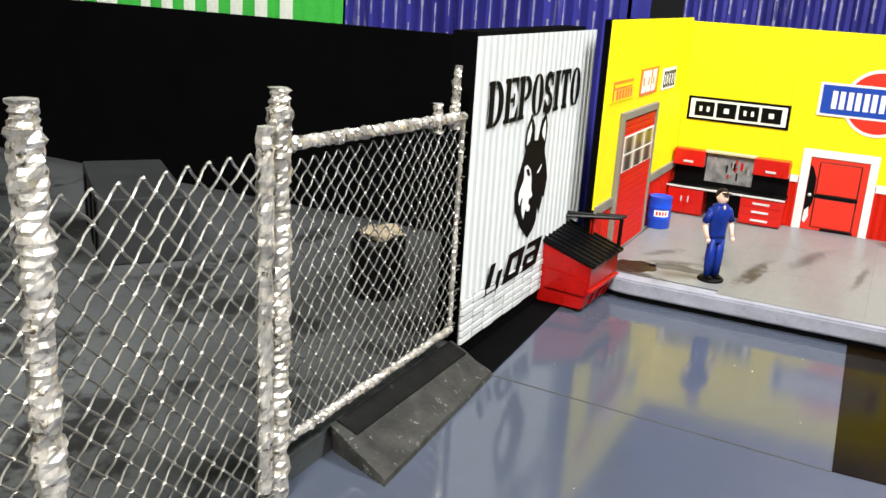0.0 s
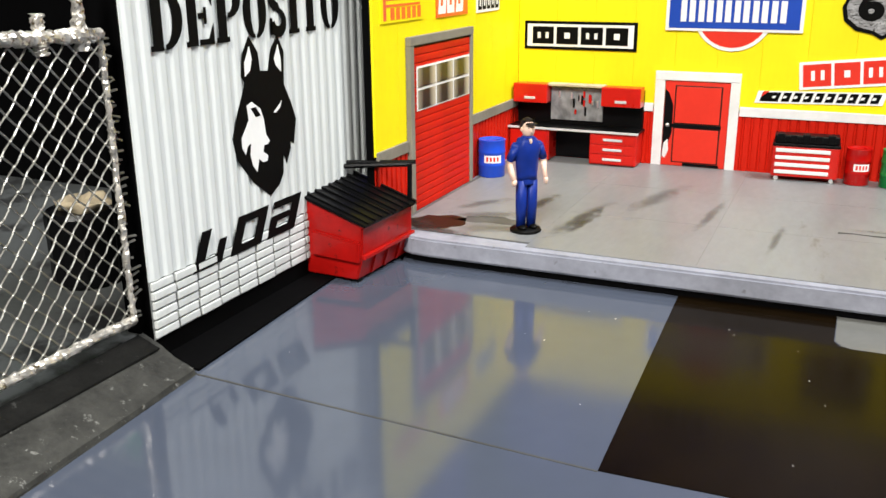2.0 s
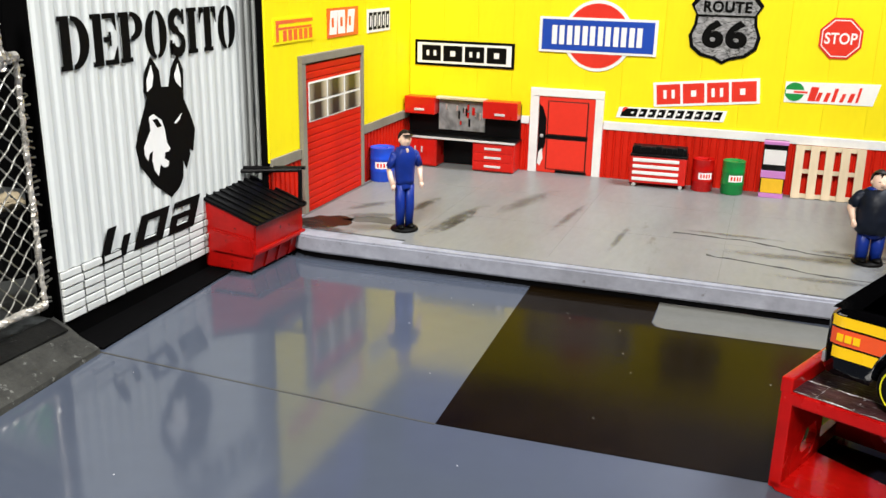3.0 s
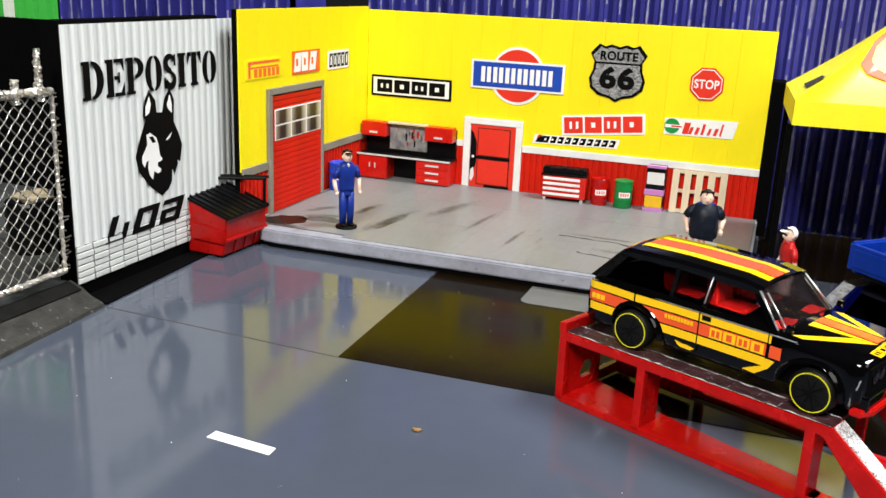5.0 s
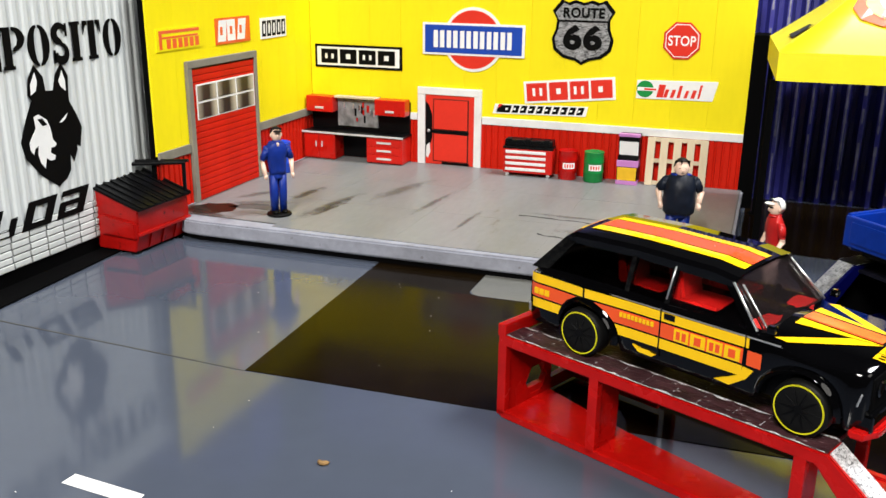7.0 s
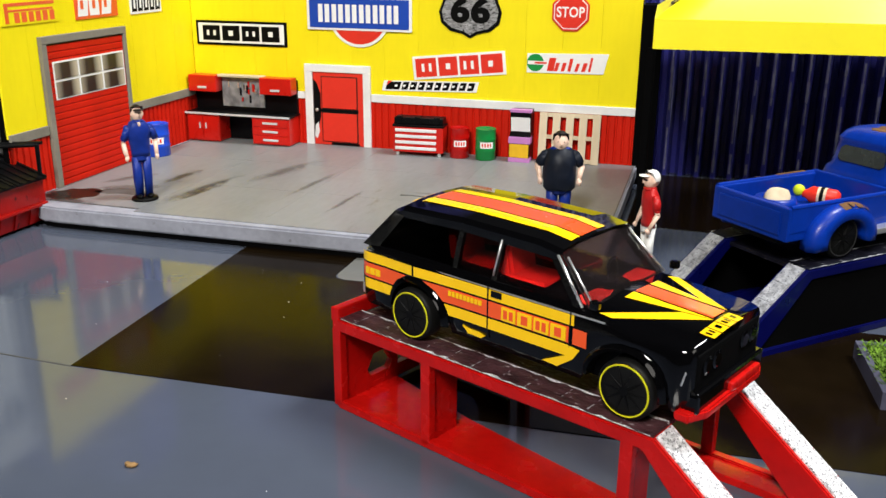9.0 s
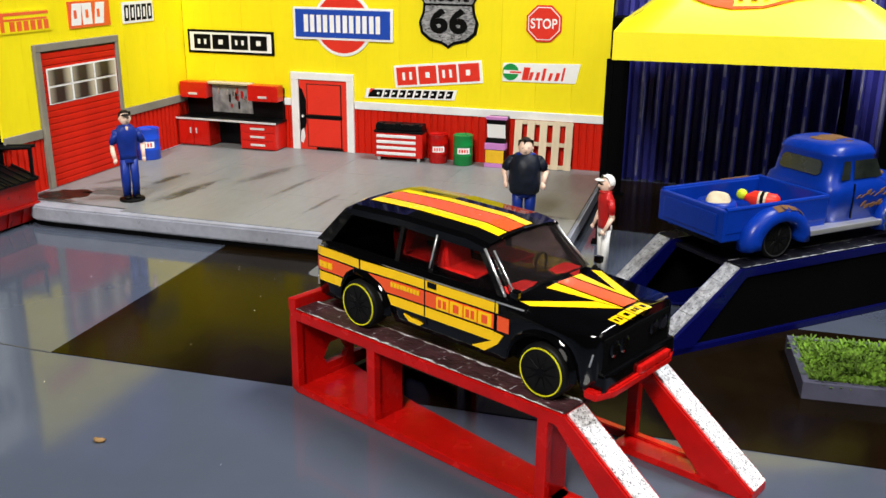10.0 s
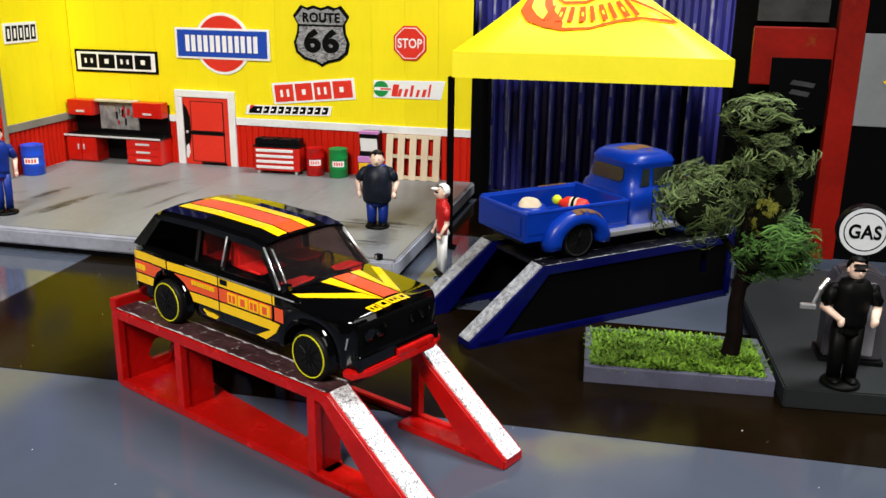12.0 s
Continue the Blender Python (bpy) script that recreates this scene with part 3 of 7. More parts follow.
part("push_bar", bm, BLACK_METAL, leaf, "dark push bar")
bm = bmesh.new()
ball(bm, (-0.83, -0.11, 1.3), 0.065, 0.05, 0.065, 12, 8)
part("knob", bm, CHROME, leaf, "bright knob")
# White patch painted for the glint low on the left.
bm = bmesh.new()
prism(bm, [(-0.95, 0.32), (-0.86, 0.24), (-0.76, 0.5), (-0.80, 0.86), (-0.92, 0.72)], "y", -0.09, -0.081)
part("lock_plate", bm, WHITE_TRIM, leaf, "white glint painted low on the lock side")
# Dark strip painted for the shading at the door's bottom.
bm = bmesh.new()
box(bm, -0.3, 0.8, -0.08, -0.069, 0.03, 0.12, 0.004)
part("kick_strip", bm, BLACK_METAL, leaf, "dark shading painted along the foot")
for nm, a in (("frame_side", (-1.28, -0.98, -0.12, 0.0, 0, 2.68)), ("frame_side", (0.98, 1.26, -0.12, 0.0, 0, 2.68)), ("frame_head", (-1.28, 1.26, -0.13, 0.0, 2.68, 2.95))):
    bm = bmesh.new()
    box(bm, *a, 0.02)
    part(nm, bm, WHITE_TRIM, door, "white frame")

# ------------------------------------------------------------------ white store wall
XD, DY0, DY1, DZ0, DZ1 = -5.35, 14.9, 23.0, 0.42, 7.47
bm = bmesh.new()
box(bm, XD - 0.65, XD - 0.06, DY0 - 0.02, 21.97, 0.0, DZ1 + 0.1, 0.02)
wall_store = slab("wall_store", bm, BLACK_CARD, "white ribbed store wall with a brick foot on a black board", "wall")
n = 23
step = (DY1 - 0.05 - DY0) / n
bm = bmesh.new()
h_ = DZ1 - 1.52
prof = [(0.0, -0.036), (0.12, -0.033), (0.28, -0.006), (0.34, 0.0), (0.66, 0.0), (0.72, -0.006), (0.88, -0.033), (1.0, -0.036)]
prism(bm, [(u, f * step) for f, u in prof] + [(-0.09, step), (-0.09, 0.0)], "z", 0.0, h_)
first = link("board", bm, WHITE_CARD, wall_store)
first.matrix_basis = pose(XD * K, DY0 * K, 1.52 * K)
for i in range(1, n):
    again("board", first, wall_store, pose(XD * K, (DY0 + i * step) * K, 1.52 * K))
bm = bmesh.new()
box(bm, XD - 0.08, XD - 0.035, DY0, DY1 - 0.05, DZ0, 1.5)
link("backing_sheet", bm, surface("joint_grey", (0.2, 0.21, 0.21), 0.8), wall_store, "grey mortar between the bricks")
bm = bmesh.new()
box(bm, -0.06, 0.02, 0.02, 0.588, 0.014, 0.158, 0.018)
b0 = link("brick", bm, BRICK_WHITE, wall_store)
k = 0
rb = random.Random(9)
for r in range(6):
    y = DY0 + (0.0 if r % 2 else -0.3)
    while y < DY1 - 0.3:
        m = pose((XD + rb.uniform(-0.015, 0.015)) * K, max(y, DY0) * K, (DZ0 + 0.02 + r * 0.18) * K)
        if y < DY0:
            m = m @ Matrix.Diagonal((1, 0.5, 1, 1))
        if k == 0:
            b0.matrix_basis = m
        else:
            again("brick", b0, wall_store, m)
        k += 1
        y += 0.62 if y >= DY0 else 0.9 - 0.58
bm = bmesh.new()
prism(bm, [(XD - 0.05, DY0 - 0.05), (-4.45, DY0 - 0.02), (-4.75, 20.5), (-4.75, 22.0), (XD - 0.05, 22.0)], "z", 0.0, 0.05)
slab("black_base_board", bm, BLACK_CARD, "matt black base board at the foot of the white wall", "board")

title = thing("wall_lettering", XD, 15.52, 5.45, 0, "large black stencil lettering on the white ribbed wall", "lettering")


def half_ring(x, side, rx, ry, z, ix, iz, n=14):
    """One thick half of a round stencil stroke, opening towards the gap at x."""
    out = []
    for i in range(n):
        a, b = (math.pi * (k / n - 0.5) for k in (i, i + 1))
        out.append([(x + side * r * math.cos(t), z + q * math.sin(t)) for r, q, t in ((ix, iz, a), (rx, ry, a), (rx, ry, b), (ix, iz, b))])
    return out


def bar(x0, x1, z0, z1):
    return [(x0, z0), (x1, z0), (x1, z1), (x0, z1)]


def stem(x, w=0.26, foot=0.07):
    return [bar(x, x + w, 0, 1), bar(x - foot, x, 0, 0.09), bar(x - foot, x, 0.91, 1)]


def stencil(ch):
    """Flat pieces of one stencil letter of height 1, and its width."""
    if ch == "D":
        return stem(0.07) + half_ring(0.39, 1, 0.5, 0.5, 0.5, 0.22, 0.41), 0.90
    if ch == "E":
        return stem(0.07) + [bar(0.38, 0.8, 0.9, 1), [(0.66, 0.9), (0.8, 0.66), (0.8, 0.9)], bar(0.38, 0.55, 0.45, 0.55), bar(0.55, 0.62, 0.36, 0.64), bar(0.38, 0.82, 0, 0.1), [(0.66, 0.1), (0.82, 0.1), (0.82, 0.36)]], 0.83
    if ch == "P":
        return stem(0.07) + [bar(0.33, 0.40, 0, 0.09)] + half_ring(0.39, 1, 0.42, 0.29, 0.71, 0.17, 0.20), 0.82
    if ch == "O":
        return half_ring(0.37, -1, 0.37, 0.5, 0.5, 0.12, 0.43) + half_ring(0.43, 1, 0.37, 0.5, 0.5, 0.12, 0.43), 0.80
    if ch == "S":
        line = [(0.36 + 0.22 * math.cos(t), 0.735 + 0.2 * math.sin(t), 0.05 + 0.06 * math.sin(t / 2) ** 2) for t in (radians(25 + 21.5 * i) for i in range(12))]
        line += [(0.36 + 0.22 * math.cos(t), 0.265 + 0.2 * math.sin(t), 0.05 + 0.06 * math.cos((t + 1.57) / 2) ** 2) for t in (radians(75 - 23 * i) for i in range(12))]
        left, right = [], []
        for k, (x, z, w) in enumerate(line):
            a, b = line[max(k - 1, 0)], line[min(k + 1, len(line) - 1)]
            dx, dz = b[0] - a[0], b[1] - a[1]
            ln = math.hypot(dx, dz)
            left.append((x - dz / ln * w, z + dx / ln * w))
            right.append((x + dz / ln * w, z - dx / ln * w))
        strips = [[right[k], right[k + 1], left[k + 1], left[k]] for k in range(len(line) - 1)]
        return strips + [bar(0.56, 0.64, 0.66, 0.98), bar(0.06, 0.14, 0.02, 0.34)], 0.70
    if ch == "I":
        return stem(0.07) + [bar(0.33, 0.40, 0, 0.09), bar(0.33, 0.40, 0.91, 1)], 0.42
    return [bar(0.26, 0.52, 0, 1), bar(0.19, 0.26, 0, 0.09), bar(0.52, 0.59, 0, 0.09), bar(0.05, 0.22, 0.88, 1), bar(0.56, 0.73, 0.88, 1), [(0.02, 0.64), (0.14, 0.88), (0.02, 1.0)], [(0.76, 0.64), (0.76, 1.0), (0.64, 0.88)]], 0.78


def flat_letter(parent, pieces, x, sx, sz, slant=0.0, lift=0.004):
    bm = bmesh.new()
    for pts in pieces:
        prism(bm, [(x + px * sx + pz * slant * sz, pz * sz) for px, pz in pts], "y", -0.012, 0.0)
    part("letter", bm, BLACK_SIGN, parent).matrix_basis = pose(lift * K, 0, 0, 0, 0, 90)


word = [stencil(c) for c in "DEPOSITO"]
fx = 6.22 / (sum(w for _, w in word) + 0.07 * 7)
at = 0.0
for pieces, w in word:
    flat_letter(title, pieces, at, fx, 1.04)
    at += (w + 0.07) * fx
title = thing("wall_lettering", XD, 16.0, 1.33, 0, "slanted black lettering low on the white wall, partly behind the dumpster", "lettering")
flat_letter(title, [bar(0, 0.27, 0, 1), bar(0.27, 0.82, 0, 0.24), bar(0.6, 0.82, 0.24, 0.62)], 0.0, 1.05, 0.72, 0.5, 0.022)
flat_letter(title, [bar(0, 0.26, 0, 1), bar(0.66, 0.92, 0, 1), bar(0.26, 0.66, 0, 0.22), bar(0.26, 0.66, 0.78, 1)], 1.14, 1.12, 0.72, 0.5, 0.022)
flat_letter(title, [bar(0.0, 0.66, 0.8, 1), bar(0.66, 0.92, 0, 1), bar(0.24, 0.66, 0, 0.22), bar(0.0, 0.24, 0, 0.6), bar(0.24, 0.66, 0.42, 0.6)], 2.38, 1.12, 0.72, 0.5, 0.022)
# black emblem: a plain shield form with two tips and pale slots
em = thing("wall_emblem", XD, 18.66, 2.22, 0, "tall black pointed emblem painted on the white wall", "emblem")
bm = bmesh.new()
prism(bm, [(0.0, 0), (0.34, 0.16), (0.51, 0.37), (0.55, 0.78), (0.66, 0.55), (0.84, 0.86), (0.83, 1.0), (0.97, 0.93), (1.1, 1.45), (0.94, 1.83), (0.72, 2.22), (0.74, 2.49), (0.78, 2.88), (0.58, 3.25), (0.31, 2.96), (0.18, 2.56), (-0.09, 2.59), (-0.13, 2.96), (-0.4, 3.29), (-0.63, 2.97), (-0.72, 2.55), (-0.61, 2.4), (-0.87, 1.96), (-1.14, 1.39), (-1.04, 0.95), (-0.56, 0.4)], "x", 0.001, 0.012)
part("dark_field", bm, BLACK_SIGN, em)
for pts in ([(-0.62, 1.97), (-0.45, 2.02), (-0.17, 1.84), (-0.08, 1.61), (-0.04, 1.3), (0.08, 1.15), (-0.0, 1.09), (-0.13, 1.09), (-0.17, 0.96), (-0.01, 0.86), (-0.05, 0.75), (-0.2, 0.75), (-0.33, 0.85), (-0.42, 0.59), (-0.55, 0.75), (-0.61, 0.98), (-0.56, 1.21), (-0.69, 1.16), (-0.76, 1.01), (-0.86, 1.16), (-0.86, 1.35), (-0.59, 1.67)], [(0.28, 1.7), (0.6, 1.9), (0.51, 1.76), (0.37, 1.69)], [(-0.61, 2.53), (-0.6, 2.79), (-0.41, 3.1), (-0.35, 2.85), (-0.43, 2.62)], [(0.41, 2.78), (0.57, 3.05), (0.65, 2.76), (0.64, 2.49), (0.46, 2.64)]):
    bm = bmesh.new()
    prism(bm, pts, "x", 0.012, 0.018)
    part("pale_field", bm, WHITE_SIGN, em, "pale slot in the emblem")
bm = bmesh.new()
prism(bm, [(-0.51, 1.9), (-0.33, 1.9), (-0.19, 1.71), (-0.35, 1.7)], "x", 0.018, 0.023)
part("dark_slot", bm, BLACK_SIGN, em)

# ------------------------------------------------------------------ yard behind the fence
bm = bmesh.new()
box(bm, -34, -5.55, -6, 23.2, 0.0, 0.5, 0.02)
slab("yard_floor", bm, LOT, "grey yard floor with dark blotches behind the wire fence", "floor")
bm = bmesh.new()
box(bm, -40, -5.96, 23.2, 23.6, 0.0, 6.95)
slab("wall_yard", bm, BLACK_CARD, "matt black board wall behind the yard", "wall")
bm = bmesh.new()
box(bm, -40, -19, 11.0, 12.0, 0.0, 7.05)
bmesh.ops.rotate(bm, verts=bm.verts, cent=(-19, 12, 0), matrix=Matrix.Rotation(radians(-4), 3, "Z"))
wall_side = slab("wall_yard_side", bm, BLACK_CARD, "second matt black board at the side of the yard", "wall")
bm = bmesh.new()
box(bm, -40, -19.2, 10.97, 11.06, 7.05, 7.11)
bmesh.ops.rotate(bm, verts=bm.verts, cent=(-19, 12, 0), matrix=Matrix.Rotation(radians(-4), 3, "Z"))
link("top_edge", bm, CREAM, wall_side, "pale bare top edge")

ramp = thing("yard_ramp", 0, 0, 0, 0, "dark rough asphalt ramp up to the yard gate", "ramp")
bm = bmesh.new()
lo = [(-4.05, 9.35, 0.0), (-4.40, 14.78, 0.0), (-5.5, 14.75, 0.0), (-5.5, 9.9, 0.0)]
hi = [(-4.08, 9.40, 0.10), (-4.43, 14.74, 0.10), (-5.5, 14.72, 0.62), (-5.5, 9.75, 0.62)]
vl, vh = [bm.verts.new(p) for p in lo], [bm.verts.new(p) for p in hi]
bm.faces.new(vl)
bm.faces.new(vh)
for i in range(4):
    bm.faces.new((vl[i], vl[(i + 1) % 4], vh[(i + 1) % 4], vh[i]))
bmesh.ops.recalc_face_normals(bm, faces=bm.faces)
bmesh.ops.subdivide_edges(bm, edges=bm.edges, cuts=7, use_grid_fill=True)
for v in bm.verts:
    if v.co.z > 0.02:
        v.co += Vector(noise.noise_vector(v.co * 2.3)) * 0.03
part("ramp_sheet", bm, ASPHALT, ramp)
# Dark strip stands in for the shadow along the ramp's upper edge.
for y0, y1 in ((9.95, 14.6),):
    bm = bmesh.new()
    prism(bm, [(-5.48, 0.60), (-5.02, 0.435), (-5.02, 0.468), (-5.48, 0.642)], "y", y0, y1, 0.01)
    part("edge_strip", bm, ASPHALT_SHADE, ramp, "dark strip painted as the shadow under the fence")

# chain-link fence: posts, rails and woven wire
XF = -5.45


rw = random.Random(12)


def wire_panel(y0, y1, z0, z1, d, r):
    """Two crossing families of wires, clipped to a rectangle in the plane x = XF."""
    for sgn in (1, -1):
        c = -(z1 - z0)
        while c < (y1 - y0) + (z1 - z0):
            pts = []
            if sgn > 0:
                a, b = max(0, c), min(y1 - y0, c + (z1 - z0))
                pa, pb = (a, a - c), (b, b - c)
            else:
                a, b = max(0, c), min(y1 - y0, c + (z1 - z0))
                pa, pb = (a, (z1 - z0) - (a - c)), (b, (z1 - z0) - (b - c))
            if b > a + 0.02:
                bm = bmesh.new()
                k = max(2, int((b - a) / (d / 4)))
                prev = None
                for i in range(k + 1):
                    s_ = i / k
                    yy, zz = y0 + pa[0] + (pb[0] - pa[0]) * s_, z0 + pa[1] + (pb[1] - pa[1]) * s_
                    c0 = Vector((XF + sgn * 0.018 * math.cos(2 * math.pi * yy / d) + 0.03 * math.sin(1.7 * yy), yy + rw.uniform(-0.008, 0.008), zz + rw.uniform(-0.008, 0.008)))
                    ring = [bm.verts.new(c0 + Vector((r * math.cos(q), r * 0.7 * math.sin(q), -sgn * r * 0.7 * math.sin(q)))) for q in [2 * math.pi * j / 5 for j in range(5)]]
                    if prev:
                        for j in range(5):
                            bm.faces.new((prev[j], prev[(j + 1) % 5], ring[(j + 1) % 5], ring[j]))
                    prev = ring
                fpart("wire", bm, WIRE)
            c += d
    # bright twists where the wires cross
    bm = bmesh.new()
    n_y, n_z = int((y1 - y0) / d * 2), int((z1 - z0) / d * 2)
    for i in range(n_y + 1):
        for j in range(n_z + 1):
            if (i + j + round((z1 - z0) / d * 2)) % 2 == 0:
                yy, zz = y0 + i * d / 2, z0 + j * d / 2
                c0 = Vector((XF + 0.03 * math.sin(1.7 * yy) + 0.012, yy, zz))
                k = r * rw.uniform(1.2, 1.8)
                tip = [bm.verts.new(c0 + Vector(o) * k) for o in ((1, 0, 0), (0, 1.3, 0.3), (0, 0, 1), (0, -1.3, -0.3), (0, 0, -1), (-1, 0, 0))]
                for a, b in ((1, 2), (2, 3), (3, 4), (4, 1)):
                    bm.faces.new((tip[0], tip[a], tip[b]))
                    bm.faces.new((tip[5], tip[b], tip[a]))
    fpart("wire_twists", bm, KNOT, "bright twists where wires cross")["kind"] = "stuff"


fence = thing("wire_fence", XF, 8.0, 0, 0, "silver chain-link fence with soldered steel posts round the yard", "fence")
fence_off = Vector((-XF, -8.0, 0))


def fpart(name, bm, mat, label=""):
    bmesh.ops.translate(bm, vec=fence_off, verts=bm.verts)
    return part(name, bm, mat, fence, label, smooth=False)


wire_panel(8.25, 14.55, 0.95, 5.75, 0.37, 0.018)
wire_panel(-1.0, 8.0, 0.1, 5.98, 0.42, 0.022)
rf = random.Random(2)


def lumpy(bm, p, q, r, n=13, seg=12, amp=0.05):
    """A rough soldered bar: rings with uneven radius, joined into one skin."""
    p, q = Vector(p), Vector(q)
    seg = int(seg * 4.5)
    w = (q - p).normalized()
    u = w.orthogonal().normalized()
    v = w.cross(u)
    prev = None
    for i in range(seg + 1):
        c = p.lerp(q, i / seg) + Vector((rf.uniform(-amp, amp), rf.uniform(-amp, amp), rf.uniform(-amp, amp) * 0.5)) * 0.35
        k = 0.95 + 0.22 * noise.noise(c * 1.9) + rf.uniform(-0.05, 0.05)
        ring = [bm.verts.new(c + (u * math.cos(t) + v * math.sin(t)) * r * k * (1 + rf.uniform(-0.17, 0.17))) for t in [2 * math.pi * j / n for j in range(n)]]
        if prev:
            for j in range(n):
                bm.faces.new((prev[j], prev[(j + 1) % n], ring[(j + 1) % n], ring[j]))
        else:
            bm.faces.new(ring[::-1])
        prev = ring
    bm.faces.new(prev)


for y, h, r in ((3.65, 7.1, 0.21), (8.1, 6.9, 0.2), (13.3, 6.2, 0.13), (14.1, 6.9, 0.11)):
    bm = bmesh.new()
    lumpy(bm, (XF, y, 0.0 if y < 9 else 5.6), (XF, y, h - 0.3), r, seg=22 if y < 9 else 4)
    lumpy(bm, (XF, y, h - 0.35), (XF, y, h), r * 0.8, seg=2)
    fpart("post", bm, POST, "rough soldered post")
bm = bmesh.new()
lumpy(bm, (XF + 0.02, 7.75, 0.3), (XF + 0.02, 7.72, 6.35), 0.14)
fpart("post", bm, POST, "rough soldered gate post")
bm = bmesh.new()
lumpy(bm, (XF + 0.03, 8.2, 6.02), (XF + 0.03, 14.5, 5.82), 0.115, seg=26, amp=0.04)
fpart("top_rail", bm, POST, "rough silver top rail")
bm = bmesh.new()
lumpy(bm, (XF + 0.03, 8.3, 0.98), (XF + 0.03, 14.5, 0.98), 0.09, seg=22, amp=0.05)
fpart("bottom_rail", bm, POST, "rough silver bottom rail")
bm = bmesh.new()
for s in range(40):
    z = 1.0 + s * 0.122
    tube(bm, (XF, 14.5, z), (XF + rf.uniform(-0.08, 0.08), 14.62 + rf.uniform(-0.03, 0.12), z + rf.uniform(-0.1, 0.1)), 0.024, 5)
fpart("wire_fringe", bm, WIRE, "twisted wire ends at the gate edge")
lumpy_ob = bmesh.new()
lumpy(lumpy_ob, (XF, 14.5, 1.0), (XF, 14.5, 5.8), 0.06, seg=20, amp=0.04)
fpart("gate_edge", lumpy_ob, POST, "silver gate edge")

bin_ = thing("waste_bin", -8.7, 16.7, 0.5, 15, "black yard bin with a pale crumpled cloth on top", "bin")
bm = bmesh.new()
lathe(bm, [(0.62, 0), (0.7, 0.1), (0.72, 1.5), (0.66, 1.6), (0.6, 1.55)], 18)
part("bin_body", bm, BLACK_METAL, bin_)
bm = bmesh.new()
ball(bm, (0.1, 0, 1.68), 0.62, 0.42, 0.16, 18, 10)
for v in bm.verts:
    v.co += Vector(noise.noise_vector(v.co * 3.6)) * 0.2
part("cloth", bm, CREAM, bin_, "pale crumpled cloth")

# ------------------------------------------------------------------ containers behind


def container(x0, x1, y, z1, mat, label, bands=None):
    th = thing("container", (x0 + x1) / 2, y, 0, 0, label, "container")
    w = (x1 - x0) / 2
    parts = bands or [(-w, w, mat)]
    for a, b, m in parts:
        bm = bmesh.new()
        ribs(bm, a, b, 0.0, z1, 0.0, 0.7 if bands else 0.55, 0.22 if bands else 0.44, 0.42 if bands else 0.24, 2.5)
        side = part("ribbed_side", bm, m, th)
        if not bands:
            rc = random.Random(int(x0 * 7) + 70)
            # Pale broken strips of uneven width along each rib crest.
            for i in range(int((b - a) / 0.55)):
                bm = bmesh.new()
                cx, z = a + 0.55 * i + 0.066, 0.2
                while z < z1 - 0.4:
                    dz, e0, e1 = rc.uniform(0.25, 0.7), rc.uniform(0.012, 0.05), rc.uniform(0.012, 0.05)
                    if rc.random() < 0.8:
                        quad(bm, (cx - e0, -0.004, z), (cx + e0, -0.004, z), (cx + e1, -0.004, z + dz), (cx - e1, -0.004, z + dz))
                    z += dz
                part("worn_crest", bm, PALE_BLUE, side, "pale broken strip along the rib crest")
    bm = bmesh.new()
    box(bm, -w, w, -0.06, 2.7, z1, z1 + 0.35, 0.03)
    part("top_beam", bm, parts[0][2], th)
    return th


container(-5.4, 20.8, 33.6, 12.8, BLUE_CONT, "dark blue ribbed shipping container behind the garage")
container(-17.0, -5.9, 27.6, 12.0, BLUE_CONT, "blue ribbed shipping container behind the yard wall")
# worn white print on the green ribs: runs of pale and green stripes
cuts = [0.0, 0.08, 0.12, 0.14, 0.17, 0.18, 0.25, 0.29, 0.295, 0.34, 0.345, 0.39, 0.395, 0.44, 0.445, 0.5, 0.53, 0.575, 0.625, 0.645]
cuts += [0.645 + 0.0225 * (i + 1) for i in range(12)] + [1.0]
stripes = [(-13.95 + 27.9 * a, -13.95 + 27.9 * b, PALE_CONT if i % 2 == 0 else GREEN_CONT) for i, (a, b) in enumerate(zip(cuts, cuts[1:]))]
container(-45.0, -17.1, 27.6, 12.0, GREEN_CONT, "green and white striped ribbed container", stripes)

cr = thing("storage_crate", -17.2, 16.6, 0.5, -38, "low dark grey crate standing in the yard", "crate")
bm = bmesh.new()
box(bm, -2.6, 2.6, -1.2, 1.2, 0.0, 1.9, 0.06)
cb = part("crate_body", bm, surface("crate_grey", (0.02, 0.021, 0.022), 0.6, vary=0.3, bump=0.3), cr)
for x in (-1.6, 0.2, 1.7):
    bm = bmesh.new()
    box(bm, x, x + 0.5, -1.23, -1.19, 0.1, 1.7, 0.01)
    part("dark_slot", bm, BLACK_CARD, cb, "black slot")

# Added board: hides the ground beyond the container and keeps that corner dark.
bm = bmesh.new()
box(bm, 20.5, 60, 38.5, 39.0, 0.0, 20.0)
slab("wall_backdrop", bm, BLACK_CARD, "matt black board added to darken the far corner", "wall")

# ------------------------------------------------------------------ signs on the walls


def sign(name, x, z, label, y=WB, left=False):
    """A sign's root; its parts are drawn in x-z with the face to -y."""
    if left:
        return thing(name, WL + 0.002, x, z, 90, label, "sign", "signs on the garage walls")
    return thing(name, x, y - 0.002, z, 0, label, "sign", "signs on the garage walls")


def plate(th, name, pts, mat, front=0.05, back=0.0, label="", bevel=0.0):
    bm = bmesh.new()
    prism(bm, pts, "y", -front, -back, bevel)
    return part(name, bm, mat, th, label)


def rect(x0, x1, z0, z1, s=0.0):
    return [(x0, z0), (x1, z0), (x1 + s, z1), (x0 + s, z1)]


